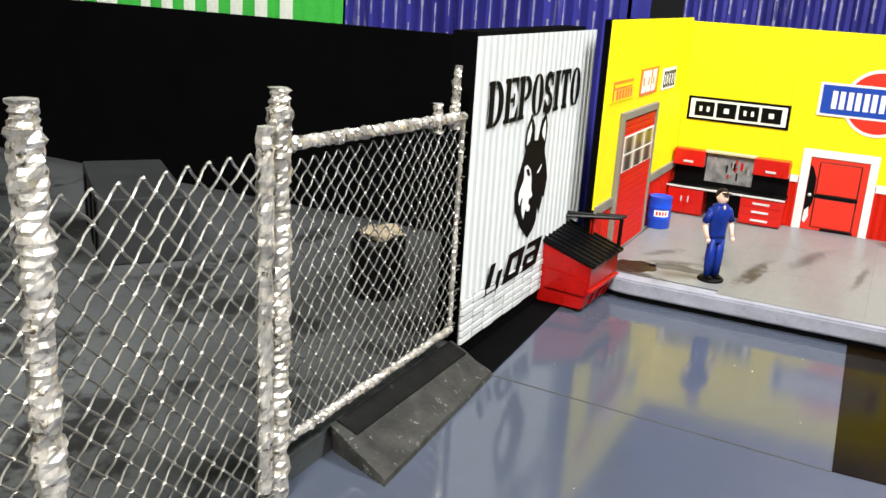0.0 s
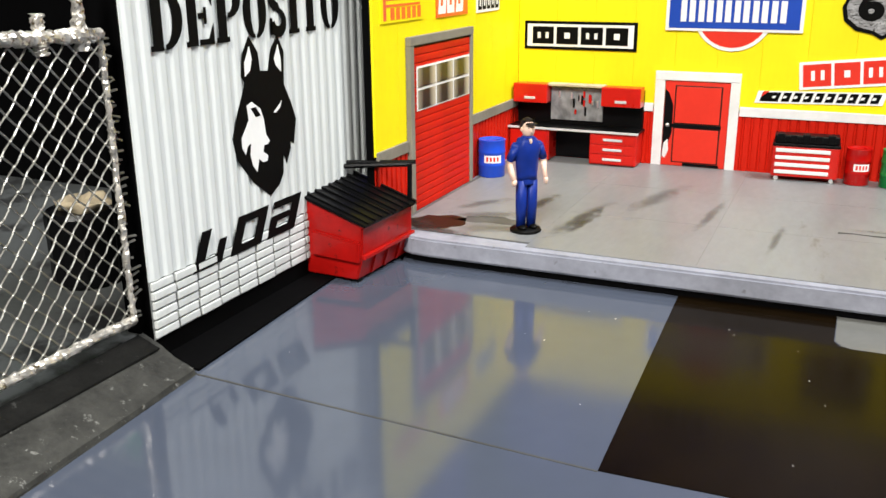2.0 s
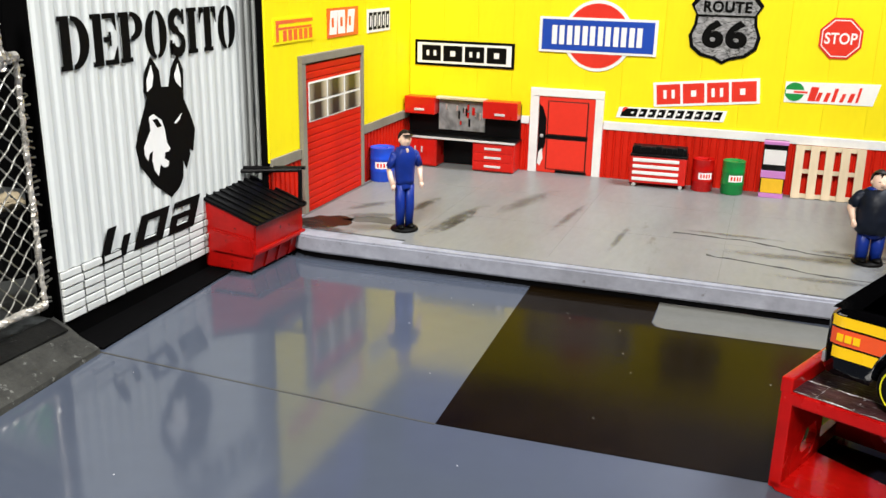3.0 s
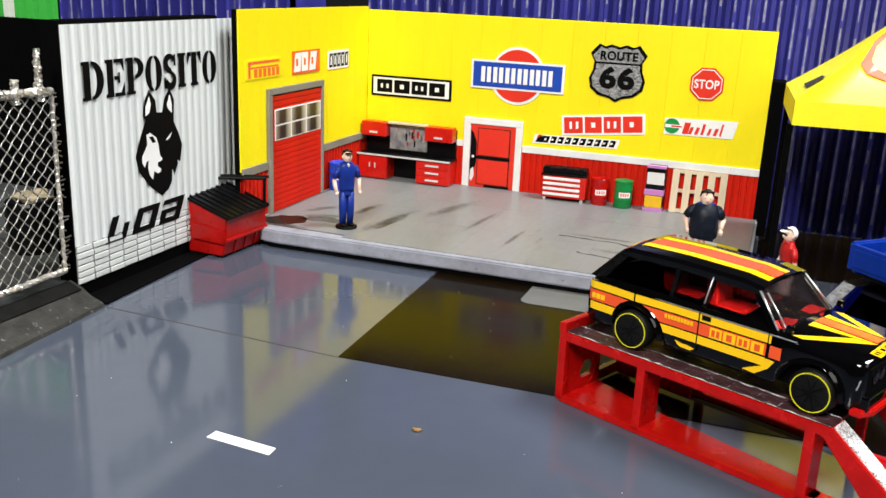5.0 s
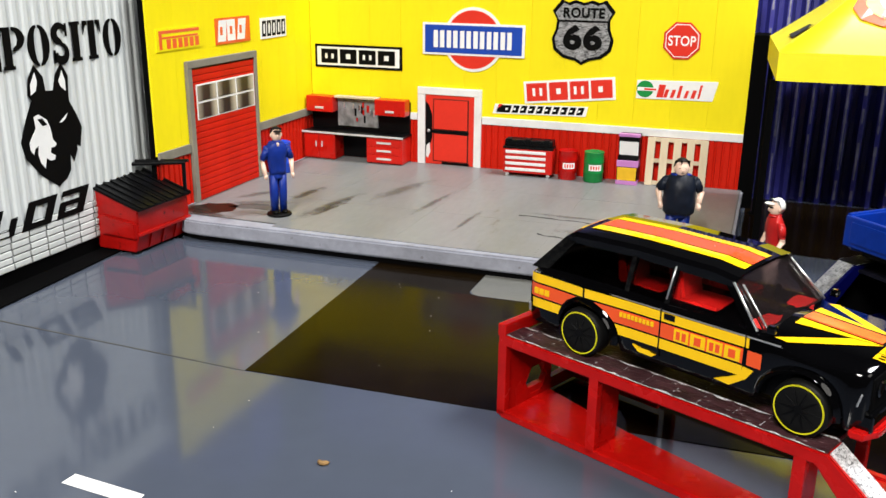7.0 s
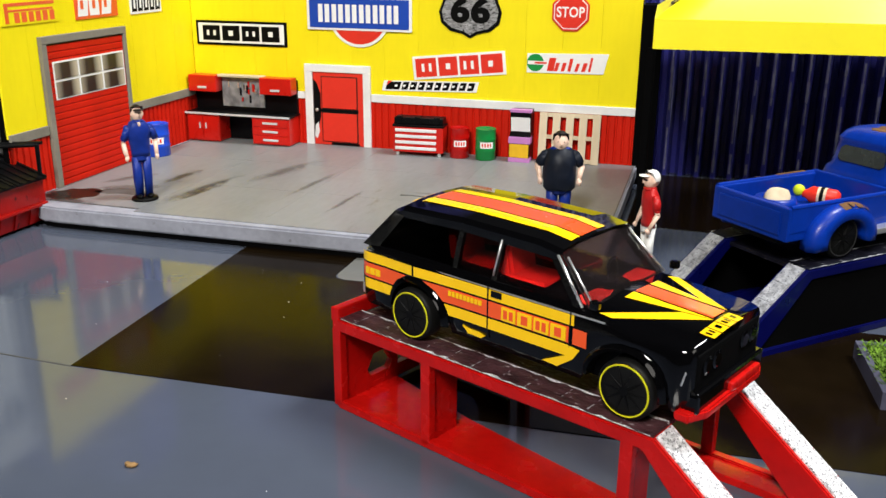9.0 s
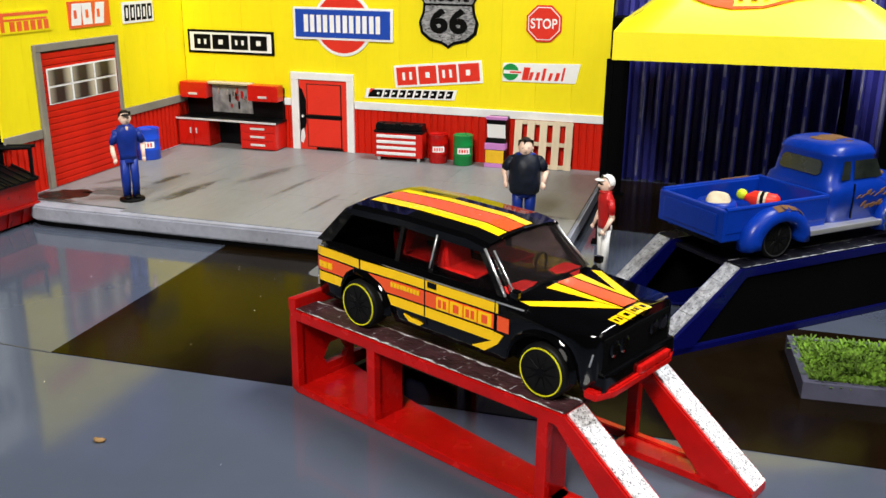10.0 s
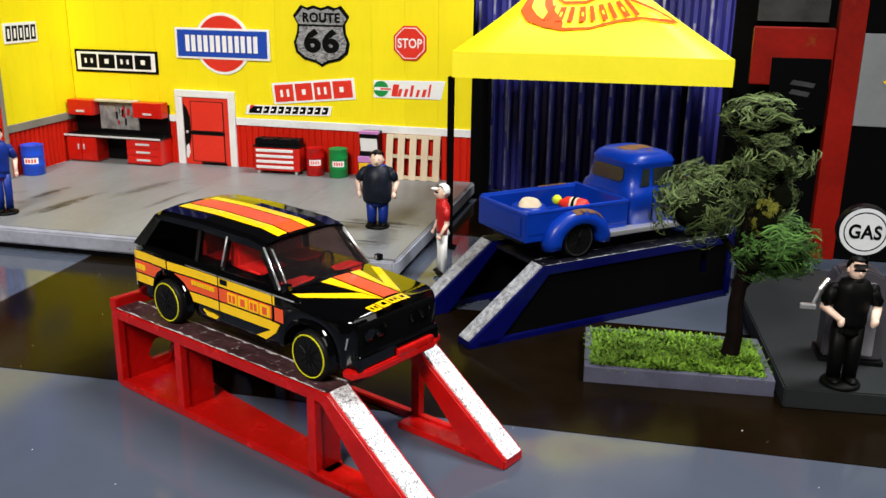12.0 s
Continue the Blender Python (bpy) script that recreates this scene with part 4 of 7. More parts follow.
def disc(cx, cz, r, n=40):
    return [(cx + r * math.cos(2 * math.pi * i / n), cz + r * math.sin(2 * math.pi * i / n)) for i in range(n)]


def block_row(th, x0, x1, z0, z1, mat, y, base, tilt=0.0):
    """Four plain blocks with two slots or one square in turn."""
    w = (x1 - x0) / 4
    g = w * 0.06
    for i in range(4):
        a, b = x0 + i * w + g, x0 + (i + 1) * w - g
        lift = tilt * (a - x0)
        plate(th, "block", rect(a, b, z0 + lift, z1 + lift), mat, y, base)
        cz, h = (z0 + z1) / 2 + lift, (z1 - z0) * 0.17
        for cx in ((a + b) / 2,) if i % 2 else (a + (b - a) * 0.31, a + (b - a) * 0.69):
            hw = h if i % 2 else h * 0.55
            plate(th, "pale_square", rect(cx - hw, cx + hw, cz - h, cz + h), WHITE_SIGN, y + 0.006, y)


th = sign("bar_sign", -2.58, 4.55, "black framed sign with white field and black blocks")
plate(th, "frame", rect(-1.83, 1.83, -0.44, 0.44), BLACK_SIGN, 0.06, bevel=0.01)
plate(th, "field", rect(-1.73, 1.73, -0.35, 0.35), WHITE_SIGN, 0.068, 0.05)
block_row(th, -1.6, 1.6, -0.27, 0.27, BLACK_SIGN, 0.078, 0.068)

th = sign("disc_sign", 2.06, 5.37, "blue bar over a red disc, white edged, with white blocks")
plate(th, "disc_edge", disc(0, 0, 1.16), WHITE_SIGN, 0.05, bevel=0.008)
plate(th, "red_disc", disc(0, 0, 1.05), RED_SIGN, 0.06, 0.04)
plate(th, "bar_edge", rect(-1.96, 1.96, -0.58, 0.58), WHITE_SIGN, 0.09, 0.05, bevel=0.008)
plate(th, "blue_bar", rect(-1.86, 1.86, -0.5, 0.5), BLUE_SIGN, 0.10, 0.08)
for i in range(6):
    a = -1.52 + i * 0.515
    for x in (a, a + 0.25):
        plate(th, "white_block", rect(x, x + 0.17, -0.31, 0.31), WHITE_SIGN, 0.106, 0.099)

th = sign("route_shield", 6.08, 5.78, "worn grey road shield with black edge, ROUTE 66")
sh = [(-0.55, 1.0), (-0.3, 1.09), (0, 1.0), (0.3, 1.09), (0.55, 1.0), (0.78, 1.1), (1.1, 0.72), (0.93, 0.42), (0.96, 0.1), (1.1, -0.25), (1.02, -0.62), (0.7, -0.88), (0.25, -0.98), (0, -1.12), (-0.25, -0.98), (-0.7, -0.88), (-1.02, -0.62), (-1.1, -0.25), (-0.96, 0.1), (-0.93, 0.42), (-1.1, 0.72), (-0.78, 1.1)]
plate(th, "black_edge", sh, BLACK_SIGN, 0.05, bevel=0.006)
plate(th, "grey_field", [(x * 0.9, z * 0.9) for x, z in sh], SHIELD, 0.06, 0.04)
plate(th, "black_line", rect(-0.88, 0.88, 0.34, 0.41), BLACK_SIGN, 0.067, 0.058)
bm = bmesh.new()
letters(bm, "ROUTE", 1.46, 0.36, 0.01, bold=0.045)
ob = part("route_word", bm, BLACK_SIGN, th)
ob.matrix_basis = pose(-0.71 * K, -0.058 * K, 0.48 * K)
bm = bmesh.new()
letters(bm, "66", 1.38, 0.88, 0.01, bold=0.05)
ob = part("route_number", bm, BLACK_SIGN, th)
ob.matrix_basis = pose(-0.68 * K, -0.058 * K, -0.62 * K)

th = sign("stop_sign", 9.49, 5.62, "small red octagonal stop sign with a pale edge")
oc = [(0.66 * math.cos(radians(22.5 + 45 * i)), 0.66 * math.sin(radians(22.5 + 45 * i))) for i in range(8)]
plate(th, "edge", oc, RED_SIGN, 0.05)
plate(th, "pale_ring", [(x * 0.9, z * 0.9) for x, z in oc], WHITE_SIGN, 0.056, 0.04)
plate(th, "red_field", [(x * 0.85, z * 0.85) for x, z in oc], RED_SIGN, 0.062, 0.05)
bm = bmesh.new()
letters(bm, "STOP", 0.92, 0.34, 0.008, bold=0.02)
ob = part("stop_word", bm, WHITE_SIGN, th)
ob.matrix_basis = pose(-0.46 * K, -0.06 * K, -0.17 * K)

th = sign("block_sign", 5.70, 3.73, "tilted white plate with a row of red blocks")
th.matrix_world = pose(5.70 * K, (WB - 0.002) * K, 3.73 * K, 0, -5.8, 0)
plate(th, "plate", rect(-1.66, 1.66, -0.4, 0.4), WHITE_SIGN, 0.04, bevel=0.006)
plate(th, "red_band", rect(-1.56, 1.56, -0.32, 0.32), RED_SIGN, 0.048, 0.03)
for i in range(4):
    a = -1.5 + i * 0.76
    if i % 2 == 0:
        for j in range(2):
            plate(th, "slot", rect(a + 0.16 + j * 0.26, a + 0.26 + j * 0.26, -0.14, 0.14), WHITE_SIGN, 0.054, 0.04)
    else:
        plate(th, "slot", rect(a + 0.28, a + 0.44, -0.1, 0.1), WHITE_SIGN, 0.054, 0.04)
    if i:
        plate(th, "slot", rect(a - 0.06, a + 0.02, -0.325, 0.325), WHITE_SIGN, 0.054, 0.04)

th = sign("slanted_sign", 9.36, 3.88, "white slanted plate, green disc and red strokes")
plate(th, "plate", [(-1.27, -0.28), (1.31, -0.25), (1.46, 0.42), (-1.27, 0.36)], WHITE_SIGN, 0.04, bevel=0.006)
plate(th, "green_disc", disc(-0.98, 0.06, 0.29), GREEN_SIGN, 0.048, 0.03)
plate(th, "white_stroke", rect(-1.24, -0.62, 0.0, 0.12), WHITE_SIGN, 0.054, 0.04)
plate(th, "red_stroke", rect(-1.0, -0.6, 0.03, 0.09), RED_SIGN, 0.058, 0.05)
for i, (w, h) in enumerate(((0.30, 0.44), (0.16, 0.28), (0.16, 0.28), (0.14, 0.42), (0.14, 0.26), (0.17, 0.28), (0.1, 0.46))):
    a = -0.58 + i * 0.23
    plate(th, "stroke", rect(a, a + w * 0.75, -0.2 + i * 0.004, -0.2 + h + i * 0.004, 0.08), RED_SIGN, 0.05, 0.035)

th = sign("name_strip", 4.62, 2.95, "thin white strip with black slanted strokes and a red corner")
th.matrix_world = pose(4.62 * K, (WB - 0.002) * K, 2.95 * K, 0, -1.5, 0)
plate(th, "strip", rect(-1.76, 1.72, -0.17, 0.19, 0.1), WHITE_SIGN, 0.03)
for i in range(11):
    a = -1.62 + i * 0.30
    plate(th, "stroke", rect(a, a + (0.34 if i == 0 else 0.22), -0.12, 0.15, 0.09), BLACK_SIGN, 0.036, 0.025)
    if i:
        plate(th, "gap", rect(a + 0.05, a + 0.14, -0.02, 0.05, 0.03), WHITE_SIGN, 0.042, 0.034)
plate(th, "red_corner", [(-1.56, 0.02), (-1.34, 0.19), (-1.5, 0.19)], RED_SIGN, 0.042, 0.03)

# left wall signs (their x runs along the wall)
th = sign("name_plate", 23.5, 5.82, "pale yellow plate with red bars", left=True)
plate(th, "plate", rect(-1.15, 1.15, -0.34, 0.32), YELLOW, 0.03)
plate(th, "long_bar", rect(-1.02, 1.02, 0.17, 0.26), ORANGE, 0.036, 0.02)
plate(th, "long_bar", rect(-1.02, -0.88, -0.28, 0.2), ORANGE, 0.037, 0.02)
plate(th, "long_bar", rect(-1.0, 0.95, 0.02, 0.08), ORANGE, 0.036, 0.02)
for i in range(6):
    plate(th, "bar", rect(-0.66 + i * 0.29, -0.46 + i * 0.29, -0.28, 0.0), ORANGE, 0.036, 0.02)
th = sign("name_plate", 26.5, 5.86, "red plate with white strokes", left=True)
plate(th, "plate", rect(-1.05, 1.05, -0.42, 0.42), ORANGE, 0.03)
for i, s in enumerate((0.1, 0.0, 0.12)):
    plate(th, "stroke", rect(-0.95 + i * 0.58, -0.48 + i * 0.58, -0.33, 0.35, s), WHITE_SIGN, 0.036, 0.02)
    plate(th, "gap", rect(-0.8 + i * 0.58, -0.66 + i * 0.58, -0.12, 0.14), ORANGE, 0.041, 0.03)
th = sign("name_plate", 29.15, 5.78, "white plate with thin dark strokes", left=True)
plate(th, "plate", rect(-0.9, 0.9, -0.36, 0.36), WHITE_SIGN, 0.03)
for i in range(5):
    a = -0.82 + i * 0.34
    plate(th, "dark_block", rect(a, a + 0.27, -0.28, 0.26, 0.03), BLACK_SIGN, 0.036, 0.02)
    plate(th, "pale_slot", rect(a + 0.09, a + 0.19, -0.18, 0.16, 0.02), WHITE_SIGN, 0.041, 0.03)

# ------------------------------------------------------------------ garage furniture


def drum(x, y, z, r, h, mat, label, turn, band=None):
    th = thing("oil_drum", x, y, z, turn, label, "drum", "oil drums")
    prof = [(r * 0.96, 0), (r, 0.02), (r, h * 0.30), (r * 1.05, h * 0.33), (r, h * 0.36), (r, h * 0.64), (r * 1.05, h * 0.67), (r, h * 0.70), (r, h - 0.03), (r * 1.03, h - 0.01), (r * 0.97, h), (r * 0.93, h - 0.04)]
    bm = bmesh.new()
    lathe(bm, prof, 24)
    part("drum_body", bm, mat, th, smooth=True)
    bm = bmesh.new()
    lathe(bm, [(r * 0.16, h - 0.05), (r * 0.16, h - 0.005)], 10, (r * 0.5, 0, 0))
    part("bung", bm, mat, th)
    bm = bmesh.new()
    n = 10
    for i in range(n):
        a, b = radians(-128 + 76 * i / n), radians(-128 + 76 * (i + 1) / n)
        rr = r * 1.012
        quad(bm, (rr * math.cos(a), rr * math.sin(a), h * 0.40), (rr * math.cos(b), rr * math.sin(b), h * 0.40), (rr * math.cos(b), rr * math.sin(b), h * 0.6), (rr * math.cos(a), rr * math.sin(a), h * 0.6))
    lab = part("drum_label", bm, WHITE_SIGN, th, "pale paper label")
    for i in range(4):
        bm = bmesh.new()
        a, b = radians(-118 + 15 * i), radians(-109 + 15 * i)
        rr = r * 1.02
        quad(bm, (rr * math.cos(a), rr * math.sin(a), h * 0.44), (rr * math.cos(b), rr * math.sin(b), h * 0.44), (rr * math.cos(b), rr * math.sin(b), h * 0.56), (rr * math.cos(a), rr * math.sin(a), h * 0.56))
        part("label_bar", bm, band or RED_SIGN, lab)
    return th


FL = PL + 0.02
drum(-4.19, 28.5, FL, 0.40, 1.12, BLUE_DRUM, "blue steel oil drum with a red and white label", 25)
drum(5.9, 31.45, FL, 0.34, 1.05, RED_PAINT, "red steel oil drum with a pale label", 20)
drum(6.85, 31.4, FL, 0.35, 1.08, GREEN_DRUM, "green steel oil drum with a white and red label", 20)

# workbench with wall units
wb = thing("workbench", -2.5, 31.55, FL, 0, "red steel workbench with black back panel and grey top", "workbench")
for nm, x0, x1 in (("drawer_unit", -2.05, -0.72), ("drawer_unit", 0.62, 2.1)):
    bm = bmesh.new()
    box(bm, x0, x1, -0.48, 0.42, 0.03, 1.02, 0.025)
    u = part("cupboard" if x0 < 0 else nm, bm, RED_METAL, wb)
    if x0 < 0:
        for a, b in ((x0 + 0.04, x0 + 0.64), (x0 + 0.69, x1 - 0.04)):
            bm = bmesh.new()
            box(bm, a, b, -0.515, -0.475, 0.08, 0.97, 0.015)
            d = part("cupboard_door", bm, RED_METAL, u)
            bm = bmesh.new()
            hx = b - 0.1 if a == x0 + 0.04 else a + 0.1
            box(bm, hx - 0.025, hx + 0.025, -0.55, -0.51, 0.5, 0.72, 0.008)
            part("handle", bm, SILVER, d, "bright handle")
    else:
        for i in range(3):
            bm = bmesh.new()
            box(bm, x0 + 0.05, x1 - 0.05, -0.515, -0.475, 0.07 + i * 0.31, 0.35 + i * 0.31, 0.015)
            d = part("drawer", bm, RED_METAL, u)
            bm = bmesh.new()
            box(bm, (x0 + x1) / 2 - 0.3, (x0 + x1) / 2 + 0.3, -0.55, -0.51, 0.17 + i * 0.31, 0.25 + i * 0.31, 0.012)
            part("handle", bm, SILVER, d, "bright handle")
bm = bmesh.new()
box(bm, -0.72, 0.62, 0.3, 0.42, 0.03, 1.02)
part("knee_panel", bm, BLACK_METAL, wb, "black knee-hole panel")
bm = bmesh.new()
box(bm, -2.1, 2.15, -0.54, 0.42, 1.02, 1.10, 0.02)
part("bench_top", bm, BLACK_METAL, wb, "dark bench top")
bm = bmesh.new()
box(bm, -2.11, 2.16, -0.57, -0.535, 1.03, 1.10, 0.008)
part("bench_edge", bm, SILVER, wb, "grey metal front edge")
bm = bmesh.new()
box(bm, -2.05, 2.1, 0.28, 0.42, 1.10, 2.3, 0.01)
part("back_panel", bm, BLACK_METAL, wb, "black back panel")
bm = bmesh.new()
box(bm, -0.9, 0.82, 0.22, 0.28, 1.25, 2.28, 0.01)
peg = part("pegboard", bm, PEG, wb, "grey pegboard hung with tools")
rt = random.Random(3)
for i in range(14):
    bm = bmesh.new()
    x, z, h = rt.uniform(0.0, 0.75) if i < 10 else rt.uniform(-0.8, 0.0), rt.uniform(1.4, 2.0), rt.uniform(0.12, 0.3)
    box(bm, x, x + 0.06, 0.17, 0.22, z, z + h, 0.008)
    part("tool", bm, (RED_METAL, CHROME, BLACK_METAL)[i % 3], peg)
for x0, x1 in ((-2.05, -0.92), (0.86, 2.1)):
    bm = bmesh.new()
    box(bm, x0, x1, -0.22, 0.3, 1.82, 2.42, 0.025)
    u = part("wall_unit", bm, RED_METAL, wb)
    bm = bmesh.new()
    box(bm, (x0 + x1) / 2 - 0.18, (x0 + x1) / 2 + 0.18, -0.26, -0.215, 1.94, 2.02, 0.01)
    part("handle", bm, SILVER, u, "bright handle")
bm = bmesh.new()
box(bm, -0.95, 0.9, -0.05, 0.3, 2.36, 2.44, 0.02)
part("lamp_shelf", bm, CREAM, wb, "pale shelf")

# tool trolley
tb = thing("tool_trolley", 4.48, 31.4, FL, 3, "red and black tool trolley with white drawer fronts", "trolley")
bm = bmesh.new()
box(bm, -0.9, 0.9, -0.32, 0.3, 0.13, 1.02, 0.03)
body = part("trolley_body", bm, RED_METAL, tb)
for i in range(4):
    bm = bmesh.new()
    box(bm, -0.82, 0.66, -0.36, -0.31, 0.22 + i * 0.21, 0.33 + i * 0.21, 0.02)
    d = part("drawer", bm, WHITE_TRIM, body, "white drawer front")
bm = bmesh.new()
box(bm, -0.92, 0.92, -0.34, 0.32, 1.02, 1.1, 0.02)
box(bm, -0.88, 0.88, -0.26, 0.3, 1.1, 1.34, 0.04)
for i in range(5):
    box(bm, -0.8 + i * 0.34, -0.6 + i * 0.34, -0.3, 0.0, 1.12, 1.38 - 0.03 * (i % 2), 0.02)
part("tool_tray", bm, BLACK_METAL, tb, "black tray full of tools")
for x in (-0.75, 0.75):
    for y in (-0.25, 0.22):
        bm = bmesh.new()
        lathe(bm, [(0.03, -0.03), (0.065, -0.03), (0.065, 0.03), (0.03, 0.03)], 12, (x, y, 0.065), "y")
        part("castor", bm, CHROME if y < 0 else BLACK_METAL, tb)

# small vending cabinet
ar = thing("vending_cabinet", 8.05, 31.62, FL, 0, "small violet and yellow vending cabinet with a pale screen", "cabinet")
bm = bmesh.new()
prism(bm, [(-0.36, 0.0), (0.34, 0.0), (0.34, 1.75), (-0.18, 1.75), (-0.22, 1.45), (-0.10, 1.05), (-0.34, 0.82)], "x", -0.36, 0.36, 0.015)
cab_ = part("cabinet_body", bm, BLACK_METAL, ar, "black cabinet body")
for z0, z1, y in ((0.0, 0.15, -0.375), (0.64, 0.86, -0.375), (1.68, 1.78, -0.24)):
    bm = bmesh.new()
    box(bm, -0.37, 0.37, y, 0.0, z0, z1, 0.01)
    part("violet_band", bm, PINK, cab_, "violet band")
bm = bmesh.new()
quad(bm, (-0.33, -0.235, 1.52), (-0.33, -0.13, 1.02), (0.33, -0.13, 1.02), (0.33, -0.235, 1.52))
part("screen", bm, WHITE_SIGN, ar, "pale screen")
bm = bmesh.new()
box(bm, -0.33, 0.33, -0.39, -0.355, 0.16, 0.62, 0.01)
part("front_panel", bm, surface("amber_print", (0.72, 0.42, 0.02), 0.4), ar, "amber front panel")
bm = bmesh.new()
box(bm, -0.33, 0.33, -0.25, -0.17, 1.56, 1.68, 0.01)
part("header", bm, BLACK_METAL, ar, "dark header strip")

# pallet leaning on the wall
pal = thing("pallet", 9.68, 31.62, FL, 0, "pale wooden pallet leaning on the red skirting", "pallet", m=pose(9.68 * K, 31.58 * K, FL * K, -9, 0, 1.5))
bm = bmesh.new()
box(bm, -0.13, 0.13, -0.06, 0.0, 0.0, 1.68, 0.012)
sl = part("slat", bm, WOOD, pal)
sl.matrix_basis = pose(-0.9 * K, 0, 0)
for i in range(1, 5):
    again("slat", sl, pal, pose((-0.9 + i * 0.45) * K, 0, 0))
for z in (0.02, 0.8, 1.54):
    bm = bmesh.new()
    box(bm, -1.03, 1.03, 0.0, 0.13, z, z + 0.14, 0.012)
    part("bearer", bm, WOOD, pal)

# ------------------------------------------------------------------ dumpster
dp = thing("dumpster", -4.65, 21.1, 0.0, -3, "red ribbed steel dumpster with black ribbed lids", "dumpster")
side = [(-0.72, 0.08), (0.62, 0.08), (0.78, 0.62), (0.80, 1.36), (-0.78, 1.86), (-0.78, 0.62)]
bm = bmesh.new()
prism(bm, side, "y", -1.12, 1.12, 0.03)
part("bin_body", bm, RED_SKIP, dp)
for y in (-1.15, 1.15):
    bm = bmesh.new()
    prism(bm, [(-0.5, 0.55), (0.72, 0.5), (0.74, 0.98), (-0.5, 1.12)], "y", y - 0.07, y + 0.07, 0.03)
    part("side_pocket", bm, RED_SKIP, dp)
for z in (0.58, 1.3):
    bm = bmesh.new()
    box(bm, 0.76, 0.86, -1.14, 1.14, z, z + 0.1, 0.02)
    part("front_rib", bm, RED_SKIP, dp)
for y in (-0.55, 0.0, 0.55):
    bm = bmesh.new()
    prism(bm, [(0.62, 0.12), (0.68, 0.12), (0.83, 0.6), (0.77, 0.6)], "y", y - 0.04, y + 0.04)
    part("front_rib", bm, RED_SKIP, dp)
for y0, y1 in ((-1.2, -0.02), (0.02, 1.14)):
    bm = bmesh.new()
    prism(bm, [(-0.98, 1.93), (0.92, 1.34), (0.94, 1.40), (-0.96, 2.0)], "y", y0, y1, 0.012)
    lid = part("lid", bm, BLACK_METAL, dp, "black ribbed lid")
    for i in range(4):
        yy = y0 + 0.12 + i * 0.3
        bm = bmesh.new()
        prism(bm, [(-0.96, 1.99), (0.93, 1.395), (0.93, 1.44), (-0.96, 2.05)], "y", yy, yy + 0.1, 0.012)
        part("lid_rib", bm, BLACK_METAL, lid)
bm = bmesh.new()
tube(bm, (0.78, 1.05, 1.3), (0.80, 1.05, 2.32), 0.06)
tube(bm, (0.80, 1.12, 2.30), (-0.9, 0.55, 2.2), 0.06)
tube(bm, (0.9, 1.15, 2.36), (-0.9, 0.75, 2.26), 0.05)
part("lid_frame", bm, BLACK_METAL, dp, "black raised lid frame")
for x in (-0.6, 0.5):
    for y in (-0.95, 0.95):
        bm = bmesh.new()
        box(bm, x - 0.1, x + 0.1, y - 0.1, y + 0.1, 0.0, 0.09)
        part("foot", bm, BLACK_METAL, dp)

# ------------------------------------------------------------------ toy figures (each one plain mesh)


